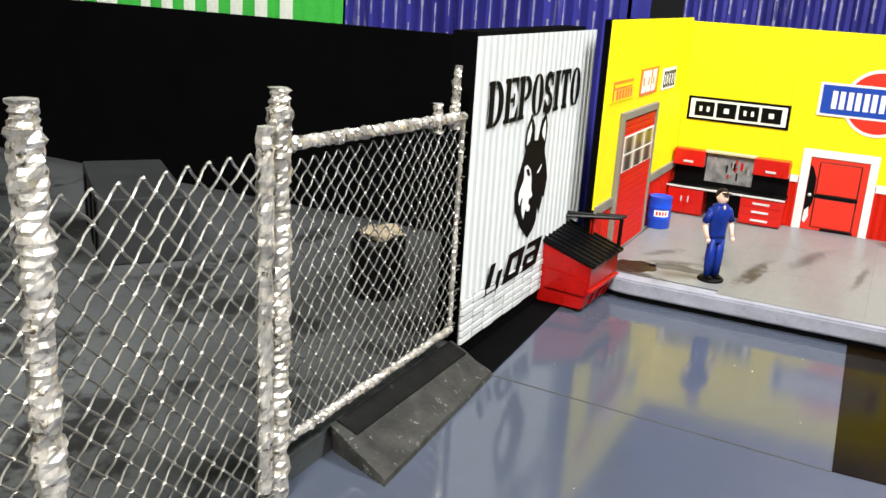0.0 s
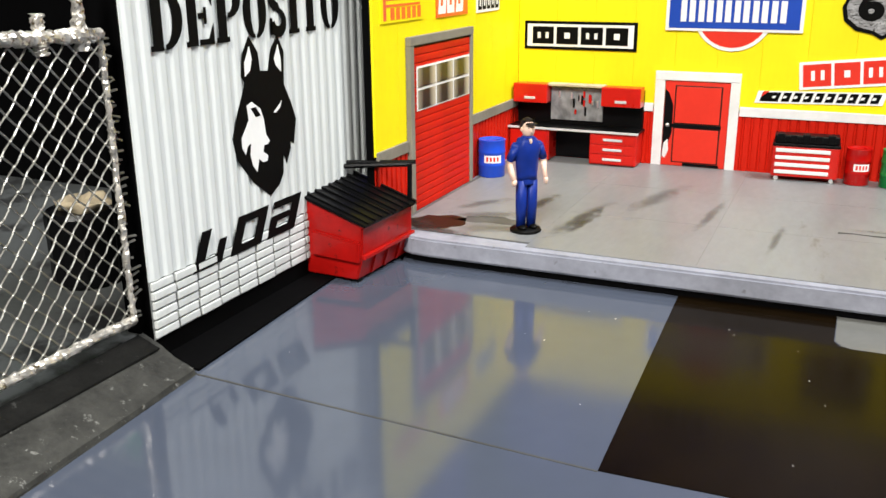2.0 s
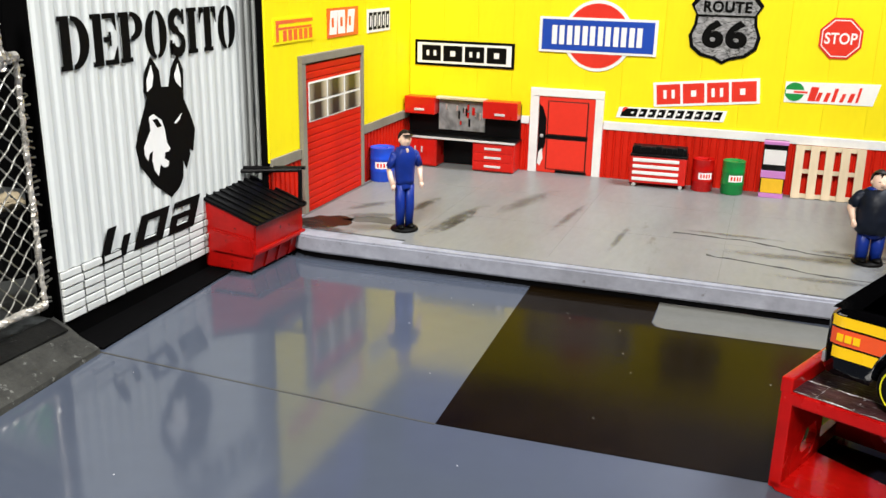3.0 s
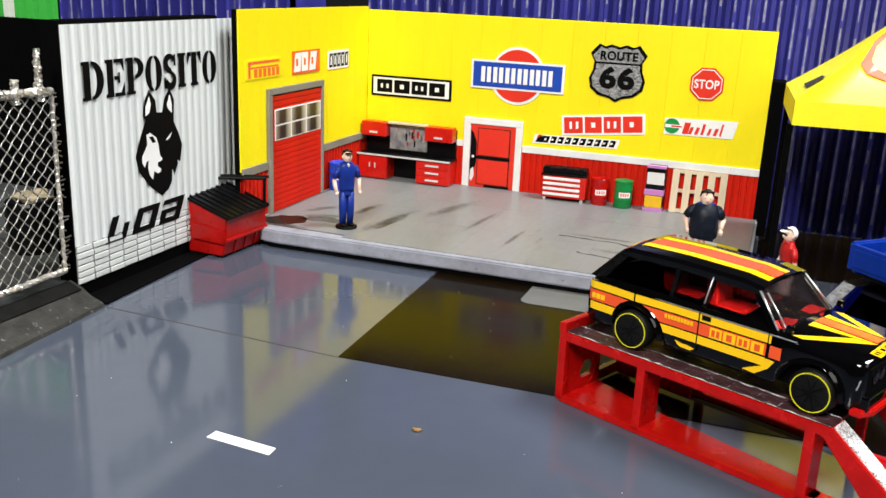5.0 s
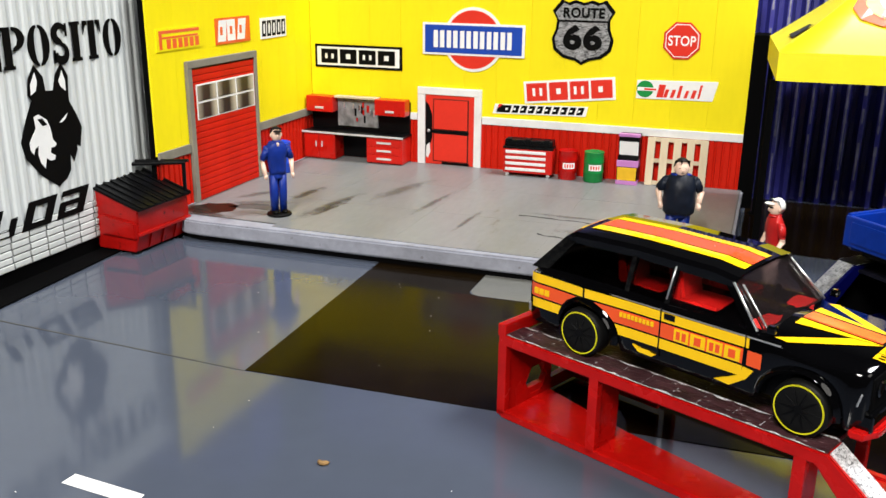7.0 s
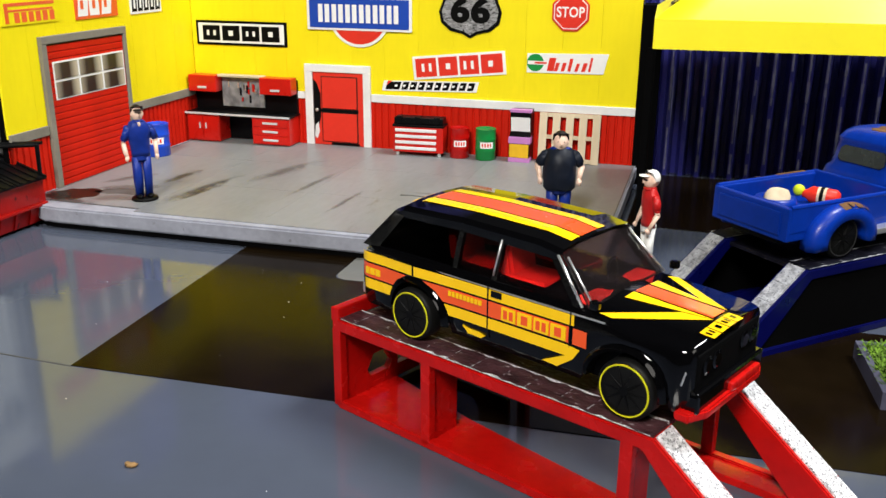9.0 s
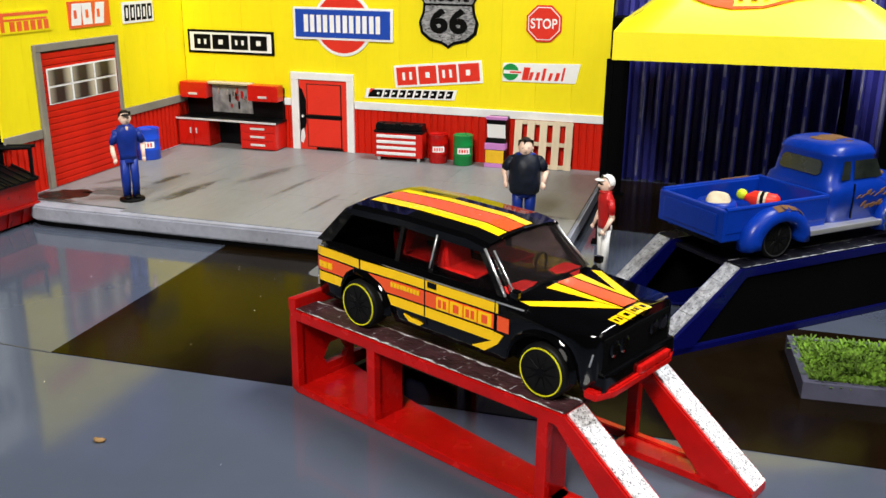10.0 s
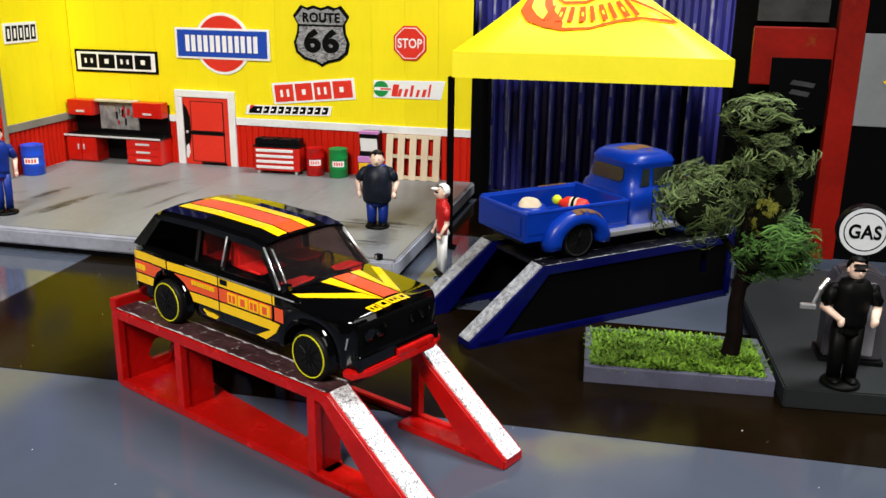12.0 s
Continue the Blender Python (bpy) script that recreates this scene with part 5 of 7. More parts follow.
def figure(x, y, z, turn, h, w, label, top, legs, cap=None, base=True, stout=False, bent=0.0):
    """A painted toy figure of plain rounded forms, h high and w wide at the shoulders."""
    mats = [SKIN, top, legs, FIG_BLACK, cap or FIG_HAIR, FIG_BLUE if stout else top]
    bm = bmesh.new()
    if base:
        lathe(bm, [(0.36, 0), (0.38, 0.03), (0.36, 0.08)], 22, mi=3)
    leg = (0.36 if stout else 0.47) * h
    for s in (-1, 1):
        tube(bm, (s * w * 0.18, 0, 0.1), (s * w * 0.19, 0, leg), w * 0.15, 12, w * 0.19, mi=2)
        ball(bm, (s * w * 0.2, -0.07, 0.12), w * 0.14, w * 0.24, 0.07, 10, 6, mi=3)
        sh = Vector((s * w * 0.41, 0.02, 0.765 * h))
        el = Vector((s * w * (0.62 if stout else 0.60), 0.03, 0.62 * h))
        ha = Vector((s * w * (0.56 - 0.2 * bent), -0.16 - 0.22 * bent, (0.47 + 0.1 * bent) * h))
        md = sh.lerp(el, 0.75)
        tube(bm, sh, md, w * 0.15, 10, w * 0.15, mi=1)
        ball(bm, md, w * 0.135, w * 0.135, w * 0.10, 10, 6, mi=1)
        tube(bm, md, el, w * 0.10, 10, w * 0.105, mi=0)
        ball(bm, el, w * 0.105, w * 0.105, w * 0.105, 8, 6, mi=0)
        tube(bm, el, ha, w * 0.105, 10, w * 0.075, mi=0)
        ball(bm, ha + Vector((0, -0.02, -0.03)), w * 0.085, w * 0.10, w * 0.12, 8, 6, mi=0)
        ball(bm, sh, w * 0.16, w * 0.15, w * 0.13, 10, 6, mi=1)
    n0 = len(bm.verts)
    lathe(bm, [(w * 0.25, leg - 0.12), (w * 0.34, leg - 0.02), (w * 0.35, leg + 0.14)], 16, mi=2)
    if stout:
        rings = [(w * 0.40, leg - 0.02), (w * 0.46, leg + 0.05), (w * 0.49, 0.5 * h), (w * 0.47, 0.62 * h), (w * 0.46, 0.74 * h), (w * 0.36, 0.82 * h), (w * 0.2, 0.86 * h)]
    else:
        rings = [(w * 0.36, leg + 0.02), (w * 0.36, 0.56 * h), (w * 0.42, 0.68 * h), (w * 0.44, 0.77 * h), (w * 0.32, 0.83 * h), (w * 0.16, 0.855 * h)]
    lathe(bm, rings, 18, mi=1)
    bm.verts.ensure_lookup_table()
    for v in bm.verts[n0:]:
        v.co.y *= 0.82 if stout else 0.66
        if stout and v.co.y < 0:
            v.co.y -= 0.10 * math.sin(min(1, max(0, (v.co.z / h - 0.3) / 0.5)) * math.pi)
    k = 1.3 if stout else 1.06
    tube(bm, (0, 0, 0.82 * h), (0, -0.01, 0.89 * h), 0.10 * k, 10, mi=0)
    ball(bm, (0, -0.02, 0.915 * h), 0.15 * k, 0.175 * k, 0.20 * k, 14, 10, mi=0)
    ball(bm, (0, -0.185 * k, 0.905 * h), 0.03, 0.045, 0.05, 8, 6, mi=0)
    ball(bm, (0, -0.02, 0.84 * h), (0.23 if stout else 0.15) * k, 0.17, 0.06, 14, 6, mi=5)
    if top is FIG_BLUE:
        ball(bm, (0, -0.2 * w, 0.815 * h), 0.05, 0.06, 0.08, 8, 6, mi=0)
    for s in (-1, 1):
        ball(bm, (s * 0.06 * k, -0.165 * k, 0.93 * h), 0.02 * k, 0.02, 0.009, 8, 6, mi=4)
        ball(bm, (s * 0.15 * k, 0.0, 0.91 * h), 0.025, 0.05, 0.06, 8, 6, mi=0)
    if not cap:
        ball(bm, (0, -0.15 * k, 0.872 * h), 0.045 * k, 0.05, 0.012, 8, 6, mi=4)
    # hair or cap: a shell over the crown and the nape
    n0 = len(bm.verts)
    ball(bm, (0, 0.02, 0.93 * h), 0.172 * k, 0.178 * k, 0.205 * k, 16, 12, mi=4)
    bm.verts.ensure_lookup_table()
    low = 0.93 * h + 0.03
    for v in bm.verts[n0:]:
        lim = low + 0.13 * k if v.co.y < -0.04 else low - 0.10
        v.co.z = max(v.co.z, lim)
    if cap:
        ball(bm, (0, -0.19, 0.962 * h), 0.14, 0.14, 0.025, 12, 6, mi=4)
        if cap is not FIG_HAIR:
            ball(bm, (0, -0.17, 0.925 * h), 0.13, 0.05, 0.03, 10, 6, mi=3)
    bmesh.ops.subdivide_edges(bm, edges=bm.edges, cuts=1, use_grid_fill=True)
    for v in bm.verts:
        if 0.2 < v.co.z < 0.84 * h:
            v.co += Vector(noise.noise_vector(v.co * 6.5 + Vector((x, y, 0)))) * 0.035
    bmesh.ops.recalc_face_normals(bm, faces=bm.faces)
    ob = link("toy_figure", bm, mats, smooth=True)
    ob.matrix_world = pose(x * K, y * K, z * K, 0, 0, turn)
    return tagged(ob, label, "toy figure", "painted toy figures")


figure(-1.3, 23.3, FL, 46, 2.72, 0.74, "painted toy figure in blue overalls and dark cap on black base", FIG_BLUE, FIG_BLUE, cap=FIG_HAIR)
figure(10.42, 25.1, FL, 12, 2.28, 0.93, "stout painted toy figure in a slate shirt and blue trousers", FIG_NAVY, FIG_BLUE, stout=True)
figure(12.97, 23.0, 0, -62, 2.6, 0.66, "painted toy figure in red shirt, white trousers and white cap", FIG_RED, FIG_WHITE, cap=FIG_WHITE, base=False)
figure(22.45, 17.4, 0.45, 10, 2.6, 0.85, "painted toy figure in black clothes and cap on a black base", FIG_BLACK, FIG_BLACK, cap=FIG_BLACK, bent=1.0)


# ------------------------------------------------------------------ car ramps
RL, RT, RH, RW, RR = 6.05, 8.0, 1.68, 0.55, 2.8


def car_ramp(x, y, turn, paint, label, filled=False, grit=GRIT, deck=GRIT_DARK):
    """Two rails joined by plates: x along the ramp from the stop end, y across, sloping down at the far end."""
    th = thing("car_ramp", x, y, 0, turn, label, "car ramp", "car ramps")
    for y0 in (0.0, RR - RW):
        y1 = y0 + RW
        bm = bmesh.new()
        prism(bm, [(0.0, RH - 0.22), (RL - 0.16, RH - 0.22), (RT - 0.75, 0.0), (RT, 0.0), (RT, 0.18), (RL, RH), (0.0, RH)], "y", y0, y1, 0.025)
        rail = part("rail", bm, paint, th)
        bm = bmesh.new()
        prism(bm, [(0.16, RH - 0.01), (RL - 0.02, RH - 0.01), (RL - 0.02, RH + 0.02), (0.16, RH + 0.02)], "y", y0 + 0.03, y1 - 0.03, 0.008)
        part("deck_strip", bm, deck, rail, "worn dark deck strip")
        re = random.Random(int(y0 * 10) + int(x))
        for e in (y0 + 0.012, y1 - 0.012):
            bm = bmesh.new()
            n = 46
            w = [re.uniform(0.008, 0.075) * (1.0 if re.random() > 0.3 else 0.2) for i in range(n + 1)]
            sg = 1 if e < y0 + 0.1 else -1
            for i in range(n):
                a, b = 0.2 + (RL - 0.25) * i / n, 0.2 + (RL - 0.25) * (i + 1) / n
                quad(bm, (a, e, RH + 0.023), (b, e, RH + 0.023), (b, e + sg * w[i + 1], RH + 0.024), (a, e + sg * w[i], RH + 0.024))
            bmesh.ops.remove_doubles(bm, verts=bm.verts, dist=0.0005)
            part("worn_edge", bm, grit, rail, "paint worn to silver along the edge")
        for i in range(11):
            xa = 0.5 + 0.5 * i + re.uniform(-0.04, 0.04)
            bm = bmesh.new()
            n = 8
            for j in range(n):
                if re.random() < 0.55:
                    ya, yb = y0 + 0.04 + (RW - 0.08) * j / n, y0 + 0.04 + (RW - 0.08) * (j + 1) / n
                    g = re.uniform(0.004, 0.016)
                    quad(bm, (xa - g, ya, RH + 0.0235), (xa + g, ya, RH + 0.0235), (xa + g * 0.8, yb, RH + 0.0235), (xa - g * 0.7, yb, RH + 0.0235))
            part("deck_joint", bm, GRIT_GREY, rail, "worn pale joint across the deck")
        dx, dz = RT - RL, RH - 0.18
        ln = math.hypot(dx, dz)
        ux, uz = dx / ln, -dz / ln
        nx, nz = -uz, ux
        bm = bmesh.new()
        prism(bm, [(RL + ux * ln * t + nx * h, RH + uz * ln * t + nz * h) for t, h in ((0.0, 0.0), (0.985, 0.0), (0.985, 0.012), (0.0, 0.012))], "y", y0 + 0.07, y1 - 0.07)
        part("pad_underlay", bm, grit, rail, "grit strip under the pads")
        for i in range(5):
            a, b = i / 5 + 0.0012, (i + 1) / 5 - 0.0012
            p = [(RL + ux * ln * t + nx * h, RH + uz * ln * t + nz * h) for t, h in ((a, 0.0), (b, 0.0), (b, 0.035), (a, 0.035))]
            bm = bmesh.new()
            prism(bm, p, "y", y0 + 0.075, y1 - 0.075, 0.006)
            part("grip_pad", bm, grit, rail, "silver grit pad")
        outer = y0 if y0 == 0 else y1 - 0.16
        for px in (0.0,) if filled else (0.0, 2.02, 5.58):
            bm = bmesh.new()
            box(bm, px, px + 0.19, outer, outer + 0.16, 0.05, RH - 0.18, 0.02)
            if y0 == 0 and not filled:
                if px > 0:
                    box(bm, px + 0.03, px + 0.16, 0.15, 0.72 if px < 3 else 0.6, 0.1, RH - 0.25)
                else:
                    # end plate with a six-sided hole
                    cy, cz, hr, zt = 0.98, 0.5, 0.32, RH - 0.25
                    box(bm, 0.03, 0.16, 0.15, cy - hr, 0.1, zt)
                    box(bm, 0.03, 0.16, cy + hr, 1.44, 0.1, zt)
                    for e, sg in ((zt, 1), (0.1, -1)):
                        prism(bm, [(cy - hr, e), (cy + hr, e), (cy + hr, cz), (cy + hr / 2, cz + sg * hr * 0.87), (cy - hr / 2, cz + sg * hr * 0.87), (cy - hr, cz)], "x", 0.03, 0.16)
            part("post", bm, paint, th)
        bm = bmesh.new()
        prism(bm, [(0.12, 0.0), (RT - 0.2, 0.0), (RT - 0.25, 0.16), (0.0, 0.16), (0.0, 0.1)], "y", outer, outer + 0.16, 0.02)
        if not filled:
            box(bm, 5.58, RT - 0.5, y0, y1, 0.0, 0.12, 0.02)
        part("sill", bm, paint, th)
    bm = bmesh.new()
    prism(bm, [(0.05, 0.1), (5.9, 0.1), (5.9, 0.5), (5.6, 0.72), (2.2, 1.05), (0.05, 1.44)], "z", 0.04, 0.12, 0.01)
    part("floor_plate", bm, paint, th)
    bm = bmesh.new()
    box(bm, 0.12, RL - 0.12, RW - 0.01, RR - RW + 0.01, RH - 0.16, RH - 0.08, 0.01)
    part("deck_plate", bm, deck, th, "dark worn deck plate")
    bm = bmesh.new()
    box(bm, 0.1, 0.75, RR - RW - 0.02, RR - RW + 0.08, 0.1, 1.3)
    box(bm, 1.45, 2.1, RR - RW - 0.02, RR - RW + 0.08, 0.1, 1.3)
    prism(bm, [(0.74, 0.1), (1.46, 0.1), (1.46, 0.45), (1.3, 0.28), (0.9, 0.28), (0.74, 0.45)], "y", RR - RW - 0.02, RR - RW + 0.08)
    prism(bm, [(0.74, 1.3), (1.46, 1.3), (1.46, 0.95), (1.3, 1.12), (0.9, 1.12), (0.74, 0.95)], "y", RR - RW - 0.02, RR - RW + 0.08)
    part("web_plate", bm, paint, th, "plate with a six-sided hole")
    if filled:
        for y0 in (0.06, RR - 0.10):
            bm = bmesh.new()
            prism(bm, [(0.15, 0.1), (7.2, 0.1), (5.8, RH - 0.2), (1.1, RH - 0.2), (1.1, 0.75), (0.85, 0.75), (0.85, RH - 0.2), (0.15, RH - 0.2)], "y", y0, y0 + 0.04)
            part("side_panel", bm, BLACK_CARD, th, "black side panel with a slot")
    bm = bmesh.new()
    box(bm, -0.02, 0.16, 0.0, RR, RH - 0.05, RH + 0.2, 0.03)
    part("wheel_stop", bm, paint, th)
    bm = bmesh.new()
    box(bm, 0.0, 0.14, 0.1, RR - 0.1, 0.1, 0.35, 0.01)
    part("end_bar", bm, paint, th)
    return th


car_ramp(8.30, 14.45, -24.5, RED_PAINT, "red steel car ramp with silver grit pads")
car_ramp(18.79, 25.55, 223.0, BLUE_RAMP, "dark blue steel car ramp with silver grit pads", True, GRIT_GREY, DECK_BLACK)

# ------------------------------------------------------------------ toy cars


def wheel(th, x, y, z, r, w, rim_mat, side):
    bm = bmesh.new()
    lathe(bm, [(r * 0.55, -w / 2), (r * 0.93, -w / 2), (r, -w * 0.36), (r, w * 0.36), (r * 0.93, w / 2), (r * 0.55, w / 2)], 32, (x, y, z), "y")
    tyre = part("wheel", bm, TYRE, th, smooth=True)
    f = side * w / 2
    bm = bmesh.new()
    for i in range(40):
        a, b = 2 * math.pi * i / 40, 2 * math.pi * (i + 1) / 40
        for (r0, y0), (r1, y1) in (((r * 0.815, 0.012), (r * 0.86, 0.016)), ((r * 0.86, 0.016), (r * 0.87, 0.0))):
            q = [(r0, a, y0), (r1, a, y1), (r1, b, y1), (r0, b, y0)]
            quad(bm, *[(x + rr * math.cos(t), y + f + side * yy, z + rr * math.sin(t)) for rr, t, yy in q])
    part("rim_ring", bm, rim_mat, tyre, "thin bright rim ring")
    bm = bmesh.new()
    for i in range(10):
        t = 2 * math.pi * i / 10
        tube(bm, (x + r * 0.12 * math.cos(t), y + f + side * 0.0, z + r * 0.12 * math.sin(t)), (x + r * 0.78 * math.cos(t), y + f - side * 0.02, z + r * 0.78 * math.sin(t)), 0.022, 5)
    lathe(bm, [(r * 0.16, -0.02), (r * 0.14, 0.03)], 12, (x, y + f, z), "y")
    part("spokes", bm, BLACK_METAL, tyre, "dark spokes")
    bm = bmesh.new()
    lathe(bm, [(r * 0.08, 0.0), (r * 0.07, 0.035)], 10, (x, y + f, z), "y")
    part("hub_cap", bm, CHROME, tyre, "small grey hub")


def loft(bm, sections, close=True, mi=0):
    """Skin over rings of equal length; returns the rings."""
    rings = [[bm.verts.new(p) for p in s] for s in sections]
    n = len(rings[0])
    fs = []
    for a, b in zip(rings, rings[1:]):
        for i in range(n):
            fs.append(bm.faces.new((a[i], a[(i + 1) % n], b[(i + 1) % n], b[i])))
    if close:
        fs += [bm.faces.new(rings[0][::-1]), bm.faces.new(rings[-1])]
    for f in fs:
        f.material_index = mi
    bmesh.ops.recalc_face_normals(bm, faces=fs)
    return rings


def wagon():
    """Black toy estate car. x: forward, y: left, z: up from the deck; its near side is -y."""
    m = pose(8.935 * K, 15.705 * K, (RH + 0.02) * K, 0, 0, -25.1)
    th = thing("toy_estate_car", 0, 0, 0, 0, "glossy black toy estate car with yellow and orange stripes", "toy car", m=m)
    HW = 1.09
    # lower body: side outline, wheel arches cut into it
    low, belt = 0.30, 1.34

    def top(x):
        if x < 0.1:
            return 1.2
        if x < 4.15:
            return belt + 0.02 * math.sin(x)
        return belt - 0.02 - 0.07 * (x - 4.15)

    def arch(x):
        z = low
        for cx in (1.48, 4.86):
            d = abs(x - cx)
            if d < 0.60:
                z = max(z, 0.42 + math.sqrt(max(0.60 ** 2 - d * d, 0)) * 0.98)
        return z

    xs = [0.0, 0.06, 0.2, 0.5] + [0.82 + 0.066 * i for i in range(21)] + [2.3, 2.8, 3.3, 3.8, 4.1] + [4.20 + 0.066 * i for i in range(21)] + [5.60, 5.69, 5.75, 5.80]

    def half(x):
        w = HW
        if x < 0.3:
            w -= 0.10 * (1 - x / 0.3) ** 2
        if x > 5.55:
            w -= 0.10 * ((x - 5.55) / 0.25) ** 2
        return w

    bm = bmesh.new()
    for s in (-1, 1):
        rows = []
        for x in xs:
            w, t, a = half(x), top(x), arch(x)
            a = max(a, 0.42 if x > 5.65 else low)
            flare = 0.05 * max(0, 1 - min(abs(x - 1.48), abs(x - 4.86)) / 0.8)
            rows.append([(x, s * (w + flare - 0.04), a), (x, s * (w + flare), a + (t - a) * 0.12), (x, s * (w + 0.02 + flare * 0.6), a + (t - a) * 0.55), (x, s * w, t - 0.09), (x, s * (w - 0.07), t), (x, 0, t + 0.05)])
        vr = [[bm.verts.new(p) for p in r] for r in rows]
        for a, b in zip(vr, vr[1:]):
            for i in range(5):
                bm.faces.new((a[i], b[i], b[i + 1], a[i + 1]) if s < 0 else (a[i + 1], b[i + 1], b[i], a[i]))
        bm.faces.new(vr[0] if s > 0 else vr[0][::-1])
        bm.faces.new(vr[-1] if s < 0 else vr[-1][::-1])
    bmesh.ops.remove_doubles(bm, verts=bm.verts, dist=0.002)
    bmesh.ops.recalc_face_normals(bm, faces=bm.faces)
    body = part("body", bm, CAR_BLACK, th, smooth=True)
    # underside, and dark fillings of the wheel wells
    bm = bmesh.new()
    box(bm, 0.25, 5.7, -0.8, 0.8, 0.28, 0.95, 0.03)
    part("chassis", bm, BLACK_METAL, th, "dark plastic chassis")
    # roof and pillars
    RZ = 2.12
    bm = bmesh.new()
    prof = [(0.78, RZ - 0.1), (1.0, RZ - 0.01), (2.2, RZ + 0.03), (3.4, RZ), (3.75, RZ - 0.07), (3.7, RZ - 0.15), (2.2, RZ - 0.09), (1.05, RZ - 0.12)]
    secs = []
    for y, d in ((-0.93, -0.10), (-0.86, -0.03), (-0.5, 0.015), (0, 0.03), (0.5, 0.015), (0.86, -0.03), (0.93, -0.10)):
        secs.append([(x, y, z + d) for x, z in prof])
    loft(bm, secs)
    roof = part("roof", bm, CAR_BLACK, th, smooth=False)

    def pillar(xb, xt, wb, wt, zt, name="pillar"):
        for s in (-1, 1):
            bm = bmesh.new()
            yb, yt = s * 1.03, s * 0.92
            loft(bm, [[(xb, yb, belt - 0.03), (xb + wb, yb, belt - 0.03), (xb + wb, yb - s * 0.09, belt - 0.03), (xb, yb - s * 0.09, belt - 0.03)], [(xt, yt, zt), (xt + wt, yt, zt), (xt + wt, yt - s * 0.08, zt), (xt, yt - s * 0.08, zt)]])
            part(name, bm, CAR_BLACK, roof)

    pillar(0.02, 0.80, 0.42, 0.3, RZ - 0.13)
    pillar(2.10, 2.16, 0.08, 0.08, RZ - 0.1)
    pillar(2.76, 2.82, 0.08, 0.08, RZ - 0.12)
    pillar(4.02, 3.58, 0.11, 0.12, RZ - 0.2)
    # chrome tubes stand in for the glints along the black window pillars
    for s in (-1, 1):
        bm = bmesh.new()
        tube(bm, (4.15, s * 1.04, belt), (3.71, s * 0.93, RZ - 0.17), 0.02, 8)
        tube(bm, (4.27, s * 0.97, belt + 0.03), (3.80, s * 0.84, RZ - 0.2), 0.016, 8)
        tube(bm, (2.80, s * 1.035, belt + 0.08), (2.86, s * 0.93, RZ - 0.16), 0.014, 8)
        part("window_trim", bm, CHROME, roof, "thin bright line added as a glint along the pillars", smooth=True)
    # glass
    bm = bmesh.new()
    loft(bm, [[(4.24, -1.0, belt), (4.24, 1.0, belt), (4.21, 1.0, belt), (4.21, -1.0, belt)], [(3.71, -0.85, RZ - 0.13), (3.71, 0.85, RZ - 0.13), (3.68, 0.85, RZ - 0.13), (3.68, -0.85, RZ - 0.13)]])
    g = part("windscreen", bm, SCREEN_GLASS, th, "clear tinted windscreen")
    g.visible_shadow = False
    bm = bmesh.new()
    loft(bm, [[(0.06, -0.98, belt), (0.06, 0.98, belt), (0.09, 0.98, belt), (0.09, -0.98, belt)], [(0.83, -0.85, RZ - 0.14), (0.83, 0.85, RZ - 0.14), (0.86, 0.85, RZ - 0.14), (0.86, -0.85, RZ - 0.14)]])
    part("rear_window", bm, BLACK_METAL, th, "dark rear window")
    for s in (-1, 1):
        for xa, xb, xc, xd in ((0.5, 2.10, 2.16, 1.12), (2.18, 2.76, 2.82, 2.24), (2.84, 4.0, 3.6, 2.9)):
            bm = bmesh.new()
            yb, yt = s * 1.0, s * 0.89
            prs = [(xa, yb, belt), (xb, yb, belt), (xc, yt, RZ - 0.13), (xd, yt, RZ - 0.13)]
            vs = [bm.verts.new(p) for p in prs] + [bm.verts.new((p[0], p[1] - s * 0.02, p[2])) for p in prs]
            for q in ((0, 1, 2, 3), (7, 6, 5, 4), (0, 4, 5, 1), (1, 5, 6, 2), (2, 6, 7, 3), (3, 7, 4, 0)):
                bm.faces.new([vs[i] for i in q])
            bmesh.ops.recalc_face_normals(bm, faces=bm.faces)
            g = part("side_window", bm, DARK_GLASS if xa < 1 else (REAR_GLASS if xa < 2.5 else CAR_GLASS), th, "clear tinted side window")
            g.visible_shadow = False
    # seats, dashboard
    for x, y in ((2.85, -0.45), (2.85, 0.45), (1.95, -0.4), (1.95, 0.4)):
        bm = bmesh.new()
        box(bm, x, x + 0.6, y - 0.33, y + 0.33, 1.0, 1.4, 0.06)
        prism(bm, [(x - 0.12, 1.2), (x + 0.12, 1.2), (x - 0.02, 2.0), (x - 0.22, 2.0)], "y", y - 0.32, y + 0.32, 0.05)
        part("seat", bm, SEAT_RED, th, "red moulded seat")
    bm = bmesh.new()
    box(bm, 3.9, 4.2, -0.9, 0.9, 1.1, 1.36, 0.06)
    dash = part("dashboard", bm, SEAT_RED, th, "red moulded dashboard")
    bm = bmesh.new()
    for i in range(16):
        p, q = 2 * math.pi * i / 16, 2 * math.pi * (i + 1) / 16
        tube(bm, (3.76, 0.45 + 0.15 * math.cos(p), 1.42 + 0.15 * math.sin(p)), (3.76, 0.45 + 0.15 * math.cos(q), 1.42 + 0.15 * math.sin(q)), 0.02, 5)
    part("steering_wheel", bm, BLACK_METAL, dash, "thin black steering wheel")
    bm = bmesh.new()
    box(bm, 0.5, 4.1, -0.95, 0.95, 0.95, 1.1)
    part("cabin_floor", bm, SEAT_RED, th, "red cabin floor")

